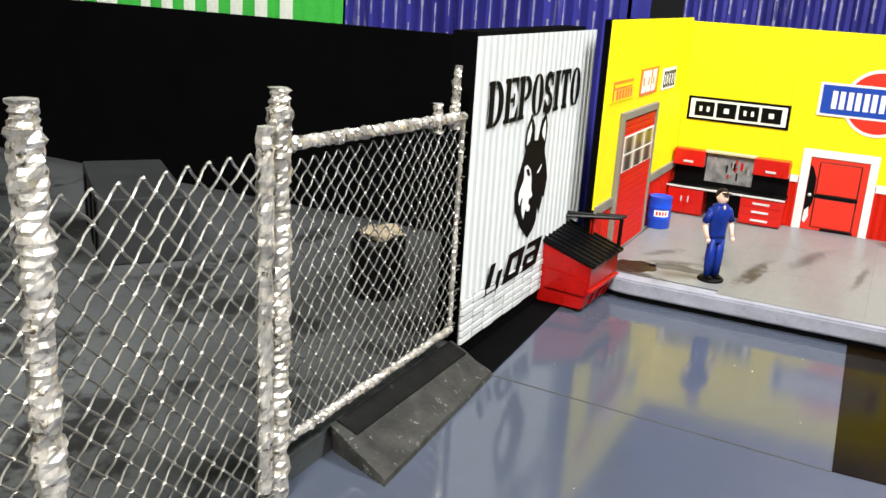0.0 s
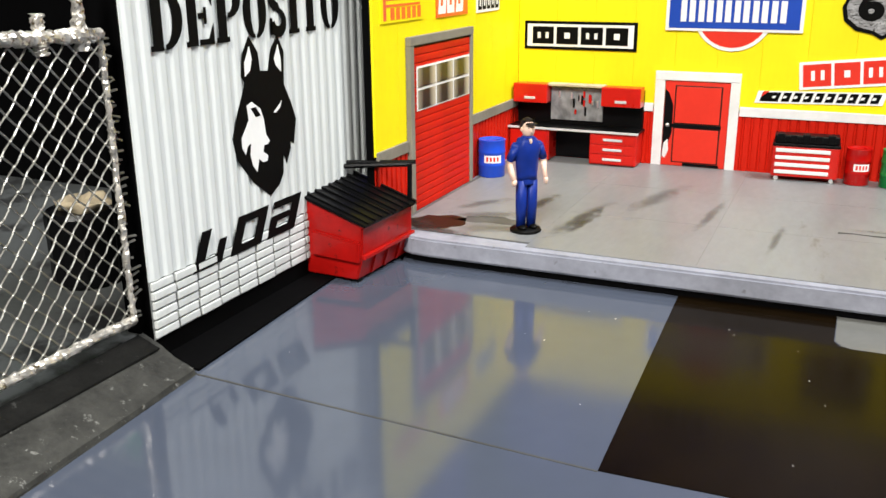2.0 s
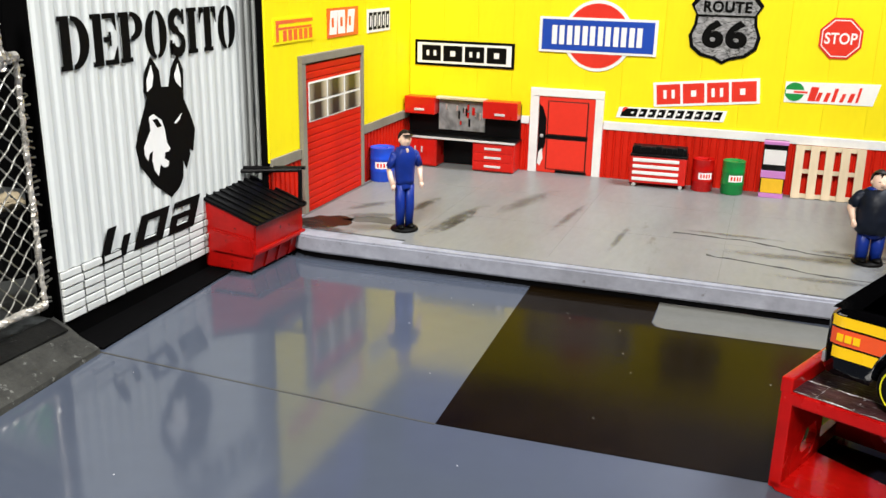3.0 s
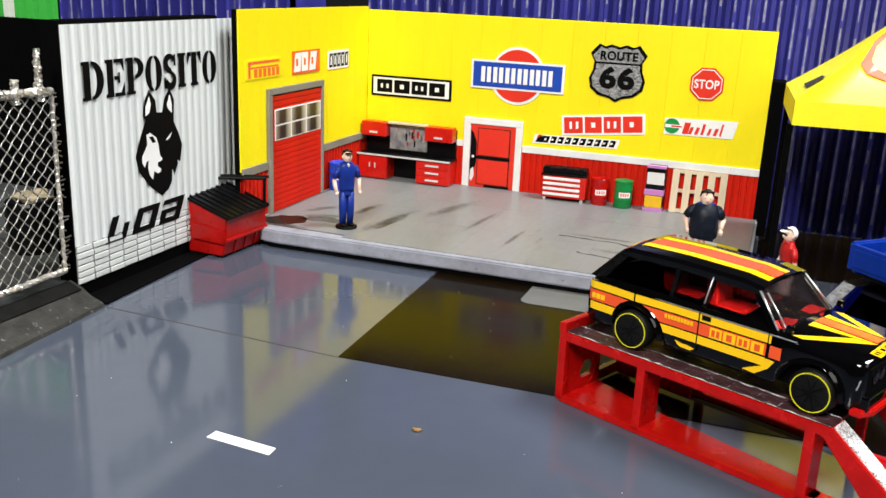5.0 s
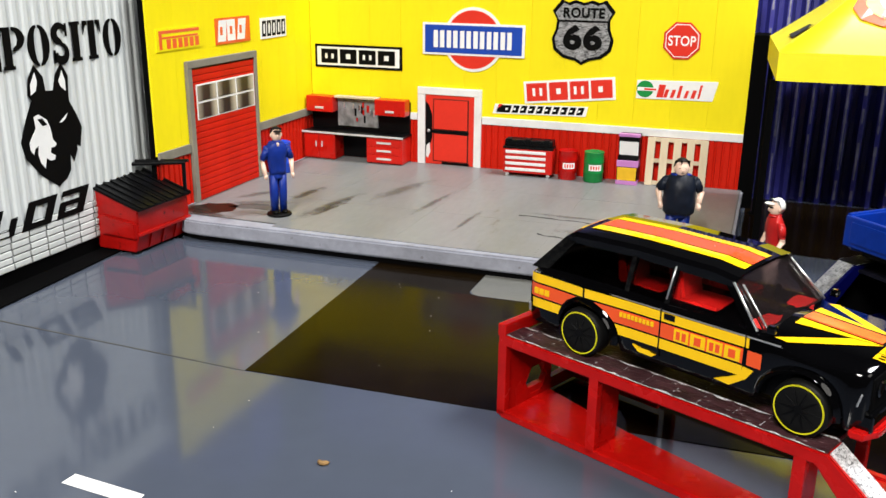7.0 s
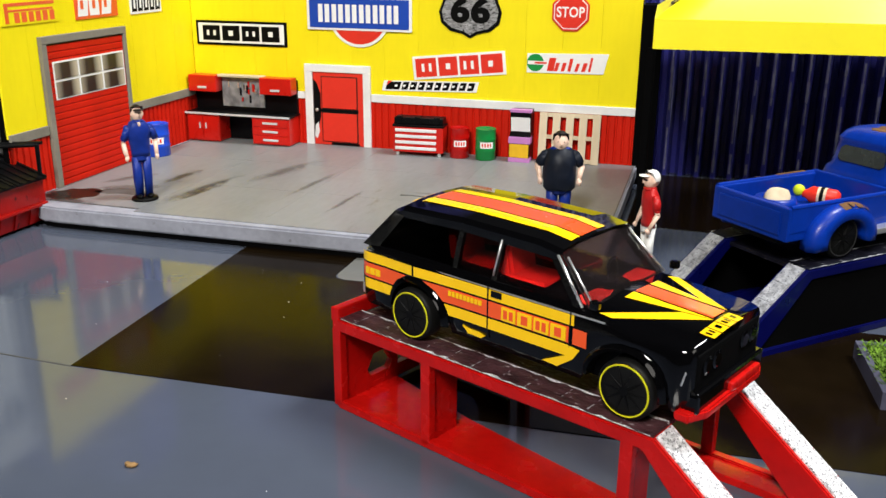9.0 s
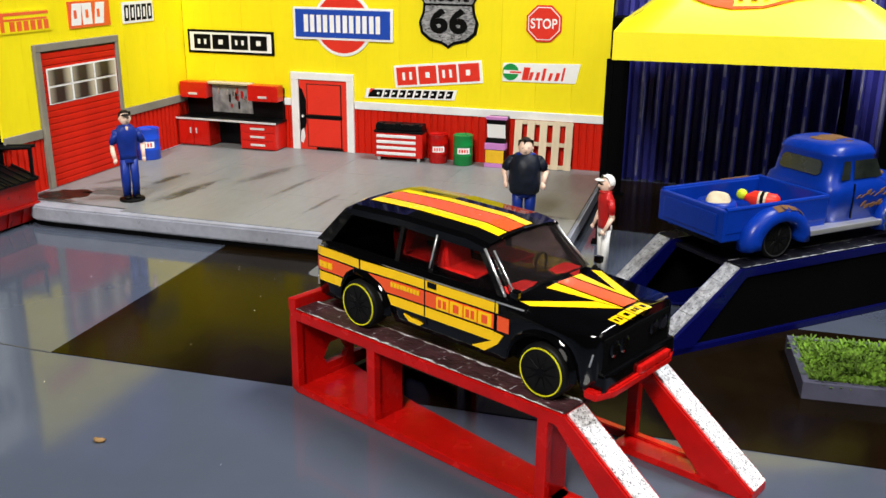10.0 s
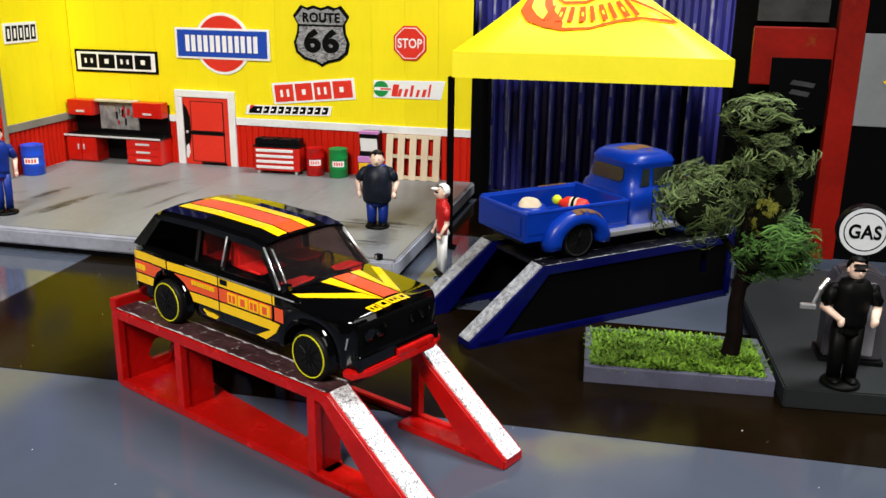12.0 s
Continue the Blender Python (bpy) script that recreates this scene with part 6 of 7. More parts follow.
    # stripes on both flanks (raised a hair from the skin)
    def flank(name, pts, mat, d=0.0, label=""):
        for s in (-1, 1):
            bm = bmesh.new()
            vs = []
            for x, z in pts:
                t = top(x)
                w = half(x) + 0.02
                fl = 0.05 * max(0, 1 - min(abs(x - 1.48), abs(x - 4.86)) / 0.8) * 0.6
                vs.append((x, s * (w + fl + 0.006 + d), z))
            f1 = [bm.verts.new(v) for v in vs]
            f2 = [bm.verts.new((v[0], v[1] - s * 0.03, v[2])) for v in vs]
            bm.faces.new(f1)
            bm.faces.new(f2[::-1])
            n = len(f1)
            for i in range(n):
                bm.faces.new((f1[i], f2[i], f2[(i + 1) % n], f1[(i + 1) % n]))
            bmesh.ops.recalc_face_normals(bm, faces=bm.faces)
            part(name, bm, mat, body, label)

    def curve(z, cx, s):
        """Where a line at height z meets the wheel arch."""
        return cx + s * (math.sqrt(max(0.64 ** 2 - (z - 0.42) ** 2, 0)) + 0.02)

    def band(name, xa, xb, z0, z1, mat, d=0.0):
        """A stripe whose ends follow the wheel arches."""
        for s in (-1, 1):
            bm = bmesh.new()
            rows = []
            for j in range(3):
                z = z0 + (z1 - z0) * j / 2
                a = curve(z, 1.48, 1) if xa is None else xa
                b = curve(z, 1.48, -1) if xb is None else xb
                row = []
                for i in range(19):
                    x = a + (b - a) * i / 18
                    fl = 0.05 * max(0, 1 - min(abs(x - 1.48), abs(x - 4.86)) / 0.8)
                    row.append(bm.verts.new((x, s * (half(x) + 0.026 + fl * 0.75 + d), z)))
                rows.append(row)
            for lo_, hi_ in zip(rows, rows[1:]):
                for i in range(18):
                    bm.faces.new((lo_[i], lo_[i + 1], hi_[i + 1], hi_[i]))
            part(name, bm, mat, body)

    Y, O = CAR_YELLOW, CAR_ORANGE
    band("yellow_stripe", 0.08, None, 1.07, 1.23, Y)
    band("orange_stripe", 0.08, None, 0.80, 1.04, O)
    band("yellow_stripe", 0.14, None, 0.60, 0.77, Y)
    band("yellow_stripe", None, 4.09, 1.07, 1.23, Y)
    band("orange_stripe", None, 4.02, 0.80, 1.04, O)
    band("orange_stripe", 4.08, 4.28, 0.80, 1.04, O)
    band("yellow_stripe", None, 4.04, 0.60, 0.77, Y)
    flank("stripe_arrow", [(3.66, 0.42), (3.88, 0.40), (4.10, 0.58), (4.19, 0.74), (4.04, 0.76), (4.02, 0.62), (3.84, 0.52)], Y, 0.01)
    band("door_gap", 2.765, 2.79, 0.42, 1.3, CAR_BLACK, 0.004)
    band("door_gap", 4.03, 4.05, 0.52, 1.3, CAR_BLACK, 0.004)
    # maker's mark: four block shapes
    for i in range(4):
        a = 3.01 + i * 0.252
        flank("mark_block", [(a, 0.815), (a + 0.22, 0.815), (a + 0.22, 1.02), (a, 1.02)], Y, 0.018)
        for c, w in ((a + 0.035, 0.06), (a + 0.125, 0.06)) if i % 2 == 0 else ((a + 0.06, 0.10),):
            flank("mark_slot", [(c, 0.85), (c + w, 0.85), (c + w, 0.985), (c, 0.985)], O, 0.024)
    for i in range(9):
        flank("small_bar", [(2.12 + i * 0.064, 0.93), (2.165 + i * 0.064, 0.93), (2.165 + i * 0.064, 1.01), (2.12 + i * 0.064, 1.01)], Y, 0.018)
    for i in range(3):
        flank("small_bar", [(0.2 + i * 0.14, 0.86), (0.31 + i * 0.14, 0.86), (0.31 + i * 0.14, 0.97), (0.2 + i * 0.14, 0.97)], Y, 0.018)
    flank("small_flame", [(2.36, 0.52), (2.46, 0.42), (2.68, 0.41), (2.74, 0.46), (2.62, 0.49), (2.5, 0.49)], Y, 0.004)
    flank("belt_line", [(0.16, 1.235), (4.5, 1.235), (4.5, 1.25), (0.16, 1.25)], CHROME, -0.012, "fine bright line")
    flank("door_handle", [(2.83, 1.12), (3.0, 1.12), (3.0, 1.22), (2.83, 1.22)], CAR_BLACK, 0.01)
    for s, cx in ((-1, 1.48), (-1, 4.86), (1, 1.48), (1, 4.86)):
        bm = bmesh.new()
        for i in range(28):
            t0, t1 = math.pi * (i / 28) - 0.05, math.pi * ((i + 1) / 28) - 0.05
            for cx in (cx,):
                q = [(cx + r * math.cos(t), s * (HW + dy), 0.42 + r * math.sin(t)) for r, dy, t in ((0.54, 0.09, t0), (0.63, 0.02, t0), (0.63, 0.02, t1), (0.54, 0.09, t1))]
                quad(bm, *q)
                q = [(cx + r * math.cos(t), s * (HW + dy), 0.42 + r * math.sin(t)) for r, dy, t in ((0.54, 0.09, t0), (0.52, -0.1, t0), (0.52, -0.1, t1), (0.54, 0.09, t1))]
                quad(bm, *q)
        bmesh.ops.remove_doubles(bm, verts=bm.verts, dist=0.003)
        part("wheel_flare", bm, CAR_BLACK, body, smooth=True)

    # stripes over the roof and the bonnet
    def over(name, y0, y1, x0, x1, mat, d=0.012):
        bm = bmesh.new()
        n = 8
        for i in range(n):
            a, b = x0 + (x1 - x0) * i / n, x0 + (x1 - x0) * (i + 1) / n

            def z(x, y):
                zz = np.interp(x, [0.78, 1.0, 2.2, 3.4, 3.75], [RZ - 0.1, RZ - 0.01, RZ + 0.03, RZ, RZ - 0.07])
                return zz + np.interp(abs(y), [0, 0.5, 0.86], [0.03, 0.015, -0.03]) + d
            m_ = (y0 + y1) / 2
            for ya, yb in ((y0, m_), (m_, y1)):
                quad(bm, (a, ya, z(a, ya)), (b, ya, z(b, ya)), (b, yb, z(b, yb)), (a, yb, z(a, yb)))
        part(name, bm, mat, roof)

    over("yellow_stripe", -0.60, -0.38, 0.85, 3.7, CAR_YELLOW)
    over("orange_stripe", -0.35, 0.06, 0.85, 3.7, CAR_ORANGE)
    over("yellow_stripe", 0.09, 0.28, 0.85, 3.7, CAR_YELLOW)

    def hood(name, pts, mat, d=0.01):
        bm = bmesh.new()
        vs = []
        for x, y in pts:
            x = 4.36 + (x - 4.36) * 0.77
            t = top(x)
            z = t + 0.05 * (1 - abs(y) / (half(x) - 0.07)) + d
            vs.append(bm.verts.new((x, y, z)))
        bm.faces.new(vs)
        bmesh.ops.triangulate(bm, faces=bm.faces)
        bmesh.ops.recalc_face_normals(bm, faces=bm.faces)
        part(name, bm, mat, body)

    hood("orange_stripe", [(4.36, -0.05), (5.9, -0.05), (5.9, 0), (5.9, 0.32), (4.36, 0.32), (4.36, 0.0)], CAR_ORANGE, 0.014)
    hood("yellow_stripe", [(4.36, -0.34), (5.95, -0.09), (5.75, -0.09), (4.36, -0.09)], CAR_YELLOW, 0.016)
    hood("yellow_stripe", [(4.36, -1.0), (4.6, -1.02), (5.95, -0.1), (5.35, -0.2)], CAR_YELLOW, 0.016)
    hood("yellow_stripe", [(4.36, 0.36), (4.36, 0.6), (5.5, 0.4), (5.95, 0.36)], CAR_YELLOW, 0.016)
    hood("yellow_stripe", [(4.5, 1.0), (4.36, 0.9), (5.3, 0.42), (5.9, 0.38)], CAR_YELLOW, 0.016)
    for i in range(4):
        y0 = -0.56 + i * 0.225
        hood("bar", [(5.98, y0), (5.98, y0 + 0.205), (6.3, y0 + 0.205), (6.3, y0)], CAR_YELLOW, 0.012)
        for y1, w in ((y0 + 0.04, 0.04), (y0 + 0.125, 0.04)) if i % 2 == 0 else ((y0 + 0.065, 0.075),):
            hood("bar_slot", [(6.07, y1), (6.07, y1 + w), (6.2, y1 + w), (6.2, y1)], CAR_BLACK, 0.018)
    # nose: grille, lamps, red splitter
    bm = bmesh.new()
    box(bm, 5.66, 5.84, -0.92, 0.92, 0.55, 1.1, 0.06)
    nose = part("grille", bm, BLACK_CARD, th, "black grille")
    for y in (-0.68, -0.42, 0.42, 0.68):
        bm = bmesh.new()
        lathe(bm, [(0.13, 5.83), (0.13, 5.87), (0.09, 5.89)], 16, (0, y, 0.9), "x")
        part("headlamp", bm, CAR_BLACK, nose, "dark round headlamp")
    for s in (-1, 1):
        bm = bmesh.new()
        for x, z in ((5.42, 0.86), (5.56, 0.84), (5.68, 0.80)):
            tube(bm, (x, s * 1.075, z - 0.09), (x + 0.05, s * 1.07, z + 0.10), 0.016, 6)
        part("side_marker", bm, CHROME, nose, "bright side marker bars")
    bm = bmesh.new()
    box(bm, 5.5, 5.95, -1.0, 1.0, 0.30, 0.6, 0.05)
    part("front_bumper", bm, CAR_BLACK, th)
    bm = bmesh.new()
    prism(bm, [(5.62, -1.12), (5.86, -1.12), (6.04, -0.8), (6.04, 0.8), (5.86, 1.12), (5.62, 1.12)], "z", 0.22, 0.36, 0.03)
    box(bm, 5.84, 6.04, -0.12, 0.78, 0.33, 0.47, 0.04)
    part("splitter", bm, RED_PAINT, th, "red front splitter")
    bm = bmesh.new()
    box(bm, -0.06, 0.12, -1.0, 1.0, 0.42, 0.6, 0.04)
    part("rear_bumper", bm, CHROME, th, "bright rear bumper")
    for s in (-1, 1):
        bm = bmesh.new()
        box(bm, 4.3, 4.42, s * 1.1 - 0.06, s * 1.1 + 0.06, 1.4, 1.52, 0.03)
        part("mirror", bm, CAR_BLACK, th)
    # the body is drawn on a shorter wheelbase: lengthen it between fixed stations
    for ob in th.children_recursive:
        for v in ob.data.vertices:
            v.co.x = K * float(np.interp(v.co.x / K, (-0.1, 1.48, 4.86, 5.8, 6.1), (0.27, 1.60, 5.46, 6.30, 6.52)))
    for x in (1.60, 5.46):
        for s in (-1, 1):
            wheel(th, x, s * 1.02, 0.43, 0.43, 0.36, RIM_YELLOW, s)
    return th


wagon()


def pickup():
    """Old blue toy pickup. x: forward, y: left, z: up from the deck."""
    th = thing("toy_pickup", 0, 0, 0, 0, "matt blue old toy pickup with rust patches on the blue ramp", "toy car", m=pose(15.14 * K, 20.25 * K, (RH + 0.02) * K, 0, 0, 43) @ Matrix.Scale(1.06, 4))
    # load bed
    bm = bmesh.new()
    box(bm, 0.0, 2.75, -0.98, 0.98, 0.45, 0.64, 0.03)
    bed = part("load_bed", bm, TRUCK_BLUE, th)
    for y in (-1, 1):
        bm = bmesh.new()
        box(bm, 0.0, 2.75, y * 0.93 - 0.06, y * 0.93 + 0.06, 0.6, 1.10, 0.03)
        w = part("bed_side", bm, TRUCK_BLUE, bed)
        bm = bmesh.new()
        tube(bm, (0, y * 0.95, 1.10), (2.75, y * 0.95, 1.10), 0.05, 8)
        part("bed_rail", bm, TRUCK_BLUE, w)
    bm = bmesh.new()
    box(bm, -0.06, 0.06, -0.98, 0.98, 0.45, 1.10, 0.03)
    box(bm, -0.09, -0.05, -0.8, 0.8, 0.55, 1.0, 0.02)
    part("tailgate", bm, TRUCK_BLUE, bed)
    bm = bmesh.new()
    box(bm, 2.66, 2.76, -0.98, 0.98, 0.6, 1.16, 0.03)
    part("bed_front", bm, TRUCK_BLUE, bed)
    bm = bmesh.new()
    box(bm, 1.6, 2.4, 0.93, 0.99, 1.13, 1.156)
    part("rust_patch", bm, RUST, bed, "rust patch on the rail")
    # fenders
    for s in (-1, 1):
        for cx in (1.25, 5.05):
            bm = bmesh.new()
            secs = []
            for i in range(15):
                t = math.pi * (-0.04 + 1.10 * i / 14)
                ring = []
                for r, y in ((0.44, 0.88), (0.70, 0.9), (0.74, 1.1), (0.67, 1.25), (0.47, 1.31), (0.42, 1.22)):
                    ring.append((cx + r * 1.22 * math.cos(t), s * y, 0.38 + r * 0.98 * math.sin(t)))
                secs.append(ring)
            loft(bm, secs)
            part("fender", bm, TRUCK_BLUE, th, smooth=True)
        bm = bmesh.new()
        box(bm, 2.0, 4.3, s * 1.05 - 0.16, s * 1.05 + 0.16, 0.38, 0.5, 0.03)
        part("running_board", bm, CHROME, th, "bright running board")
        bm = bmesh.new()
        for i in range(9):
            t0, t1 = radians(48 + 6 * i), radians(54 + 6 * i)
            g = 0.03 * math.sin(2.3 * i)
            quad(bm, *[(1.25 + r * 1.22 * math.cos(t), s * y, 0.38 + r * 0.98 * math.sin(t)) for r, y, t in ((0.748, 1.102, t0), (0.678 + g, 1.26, t0), (0.678 + g, 1.26, t1), (0.748, 1.102, t1))])
        part("rust_patch", bm, RUST, th, "rust patch")
    # cab
    bm = bmesh.new()
    secs = []
    for z, x0, x1, w, e in ((0.5, 2.8, 4.5, 0.98, 7), (1.1, 2.79, 4.55, 1.0, 7), (1.26, 2.82, 4.45, 0.98, 6), (1.34, 2.86, 4.38, 0.90, 5), (1.58, 2.9, 4.25, 0.86, 5), (1.82, 2.95, 4.17, 0.83, 5), (1.87, 2.93, 4.20, 0.85, 5), (1.91, 2.95, 4.19, 0.84, 4.5), (2.0, 3.0, 4.14, 0.79, 4.2), (2.07, 3.1, 4.05, 0.70, 3.8), (2.105, 3.24, 3.92, 0.55, 3.4), (2.12, 3.4, 3.76, 0.36, 3)):
        cx, hx = (x0 + x1) / 2, (x1 - x0) / 2
        ring = []
        for i in range(32):
            t = 2 * math.pi * (i + 0.5) / 32
            c, q = math.cos(t), math.sin(t)
            ring.append((cx + hx * math.copysign(abs(c) ** (2 / e), c), w * math.copysign(abs(q) ** (2 / e), q), z))
        secs.append(ring)
    loft(bm, secs)
    cab = part("cab", bm, TRUCK_BLUE, th, smooth=True)
    bm = bmesh.new()
    loft(bm, [[(xx + (z - 1.56) * 0.18, y, z) for y, z in ((-0.48, 1.44), (0.48, 1.44), (0.56, 1.50), (0.54, 1.70), (0.46, 1.76), (-0.46, 1.76), (-0.54, 1.70), (-0.56, 1.50))] for xx in (2.872, 2.92)])
    part("rear_window", bm, TRUCK_PANE, cab, "dark rear window")
    for s in (-1, 1):
        bm = bmesh.new()
        quad(bm, (3.10, s * 0.91, 1.38), (3.34, s * 0.91, 1.38), (3.36, s * 0.85, 1.77), (3.18, s * 0.85, 1.77))
        part("quarter_window", bm, TRUCK_PANE, cab)
        bm = bmesh.new()
        quad(bm, (3.44, s * 0.91, 1.38), (4.2, s * 0.91, 1.38), (4.04, s * 0.85, 1.77), (3.46, s * 0.85, 1.77))
        part("door_window", bm, TRUCK_PANE, cab, "dark door window")
        bm = bmesh.new()
        box(bm, 3.38, 3.41, s * 0.995 - 0.012, s * 0.995 + 0.012, 0.55, 1.3)
        part("door_gap", bm, BLACK_METAL, cab)
        rw = random.Random(4)
        for z, x0, x1 in ((1.02, 3.48, 4.32), (0.78, 3.62, 4.2)):
            bm = bmesh.new()
            for j in range(7):
                a, w = x0 + (x1 - x0) * j / 7, rw.uniform(0.05, 0.11)
                e, g = rw.uniform(-0.05, 0.03), rw.uniform(0.05, 0.13)
                prism(bm, [(a, z + e), (a + w, z + e + 0.02), (a + w + 0.05, z + e + g), (a + 0.05, z + e + g - 0.03)], "y", s * 1.005 - 0.01, s * 1.005 + 0.01)
            part("worn_bars", bm, RUST, cab, "worn rust-coloured writing bars")
    bm = bmesh.new()
    ball(bm, (3.58, -0.04, 2.095), 0.42, 0.52, 0.032, 20, 6)
    for v in bm.verts:
        v.co.x, v.co.y = v.co.x + 0.07 * noise.noise(v.co * 4), v.co.y + 0.09 * noise.noise(v.co * 5 + Vector((3, 0, 0)))
    part("rust_patch", bm, RUST, cab, "rust on the roof")
    for ob in [cab] + list(cab.children):
        for v in ob.data.vertices:
            v.co.x = 2.8 * K + (v.co.x - 2.8 * K) * 1.12
    # bonnet
    bm = bmesh.new()
    secs = []
    for x, w, t in ((4.4, 0.8, 1.27), (5.0, 0.72, 1.25), (5.8, 0.6, 1.15), (6.05, 0.5, 0.98)):
        secs.append([(x, -w, 0.5), (x, w, 0.5), (x, w, t - 0.25), (x, w * 0.6, t), (x, -w * 0.6, t), (x, -w, t - 0.25)])
    loft(bm, secs)
    part("bonnet", bm, TRUCK_BLUE, th)
    bm = bmesh.new()
    ball(bm, (5.0, 0.0, 1.235), 0.4, 0.35, 0.05, 12, 6)
    part("rust_patch", bm, RUST, th, "rust on the bonnet")
    bm = bmesh.new()
    box(bm, 0.1, 5.9, -0.6, 0.6, 0.3, 0.55, 0.02)
    part("chassis", bm, BLACK_METAL, th)
    for x in (1.25, 5.05):
        for s in (-1, 1):
            wheel(th, x, s * 1.0, 0.42, 0.42, 0.3, PEG_DARK, s)
    return th


pickup()
TM = pose(15.14 * K, 20.25 * K, (RH + 0.02) * K, 0, 0, 43) @ Matrix.Scale(1.06, 4)
ld = thing("sack", 0, 0, 0, 0, "cream cloth sack lying on a blue tyre in the pickup", "sack", m=TM @ pose(0.78 * K, 0.14 * K, 0.64 * K))
bm = bmesh.new()
ball(bm, (0, 0, 0.26), 0.27, 0.25, 0.22, 14, 9)
for v in bm.verts:
    v.co += Vector(noise.noise_vector(v.co * 4.3)) * 0.11
    v.co.z = max(v.co.z, 0)
part("sack_cloth", bm, CREAM, ld)
ld = thing("spare_tyre", 0, 0, 0, 0, "blue spare tyre lying in the pickup bed", "tyre", m=TM @ pose(0.80 * K, 0.18 * K, 0.64 * K))
bm = bmesh.new()
lathe(bm, [(0.27, 0.0), (0.38, 0.0), (0.42, 0.08), (0.42, 0.24), (0.38, 0.32), (0.27, 0.32), (0.25, 0.24), (0.25, 0.08)], 20)
part("tyre_ring", bm, TRUCK_BLUE, ld, smooth=True)
ld = thing("fuel_bottle", 0, 0, 0, 0, "red bottle with a lime cap lying in the pickup bed", "bottle", m=TM @ pose(2.1 * K, 0.2 * K, 0.82 * K, 0, 0, 118) @ Matrix.Scale(0.88, 4))
bm = bmesh.new()
lathe(bm, [(0.12, -0.42), (0.19, -0.34), (0.2, 0.2), (0.1, 0.34), (0.1, 0.4)], 16, axis="x")
bt = part("bottle_body", bm, RED_SIGN, ld, smooth=True)
bm = bmesh.new()
lathe(bm, [(0.205, -0.14), (0.205, 0.06)], 16, axis="x")
part("bottle_label", bm, WOOD, bt, "tan label with a dark bar")
bm = bmesh.new()
lathe(bm, [(0.208, -0.08), (0.208, 0.0)], 16, axis="x")
part("label_bar", bm, BLACK_SIGN, bt)
bm = bmesh.new()
ball(bm, (0.5, 0, 0.06), 0.14, 0.14, 0.14, 12, 8)
part("bottle_cap", bm, LIME, bt, "round lime cap")

# ------------------------------------------------------------------ yellow tent
tent = thing("canopy_tent", 12.62, 25.5, 0, 2.0, "yellow peaked canopy tent with a printed emblem and black legs", "tent")
TS, TE, TV, TP = 7.75, 5.2, 5.95, 8.95
bm = bmesh.new()
apex = (TS / 2 - 0.45, TS * 0.4, TP)
c4 = [(0, 0), (TS, 0), (TS - 0.8, TS * 0.76), (-0.1, TS * 0.76)]
for i in range(4):
    a, b = c4[i], c4[(i + 1) % 4]
    n = 8
    rows = []
    for j in range(n + 1):
        t = j / n
        row = []
        for s in range(n + 1):
            u = s / n
            p = Vector((a[0] + (b[0] - a[0]) * u, a[1] + (b[1] - a[1]) * u, TV)).lerp(Vector(apex), t)
            p.z -= 0.35 * math.sin(math.pi * t) * (0.3 + 0.7 * math.sin(math.pi * u))
            row.append(bm.verts.new(p))
        rows.append(row)
    for j in range(n):
        for s in range(n):
            bm.faces.new((rows[j][s], rows[j][s + 1], rows[j + 1][s + 1], rows[j + 1][s]))
bmesh.ops.remove_doubles(bm, verts=bm.verts, dist=0.003)
canopy = part("canopy", bm, CANVAS, tent, smooth=True)
for i in range(4):
    a, b = c4[i], c4[(i + 1) % 4]
    bm = bmesh.new()
    d = Vector((b[0] - a[0], b[1] - a[1], 0)).normalized()
    o = Vector((d.y, -d.x, 0)) * 0.03
    p = [Vector((a[0], a[1], TE)), Vector((b[0], b[1], TE)), Vector((b[0], b[1], TV)), Vector((a[0], a[1], TV))]
    q = [v + o for v in p]
    vs = [bm.verts.new(v) for v in p] + [bm.verts.new(v) for v in q]
    for f in ((0, 1, 2, 3), (7, 6, 5, 4), (0, 4, 5, 1), (1, 5, 6, 2), (2, 6, 7, 3), (3, 7, 4, 0)):
        bm.faces.new([vs[k] for k in f])
    bmesh.ops.recalc_face_normals(bm, faces=bm.faces)
    part("valance", bm, CANVAS, canopy)
for x, y in ((-0.07, 0.12), (TS - 0.12, 0.12), (TS - 0.92, TS * 0.76 - 0.12), (0.02, TS * 0.76 - 0.12)):
    bm = bmesh.new()
    box(bm, x - 0.09, x + 0.09, y - 0.09, y + 0.09, 0.0, TE + 0.01 if x < 0 else TV - 0.05, 0.015)
    box(bm, x - 0.2, x + 0.2, y - 0.2, y + 0.2, 0.0, 0.06, 0.01)
    part("leg", bm, BLACK_CARD, tent, "black leg")


def on_side(u, t):
    a, b = Vector((c4[3][0], c4[3][1], TV)), Vector((c4[0][0], c4[0][1], TV))
    p = a.lerp(b, u).lerp(Vector(apex), t)
    p.z -= 0.35 * math.sin(math.pi * t) * (0.3 + 0.7 * math.sin(math.pi * u))
    return p + Vector((-0.03, 0, 0.04))


bm = bmesh.new()
lab = [[bm.verts.new(on_side(0.5 + 0.3 * i / 6, 0.11 + 0.15 * j / 4)) for i in range(7)] for j in range(5)]
for j in range(4):
    for i in range(6):
        bm.faces.new((lab[j][i], lab[j][i + 1], lab[j + 1][i + 1], lab[j + 1][i]))
part("side_label", bm, PEG_DARK, canopy, "dark grey label")


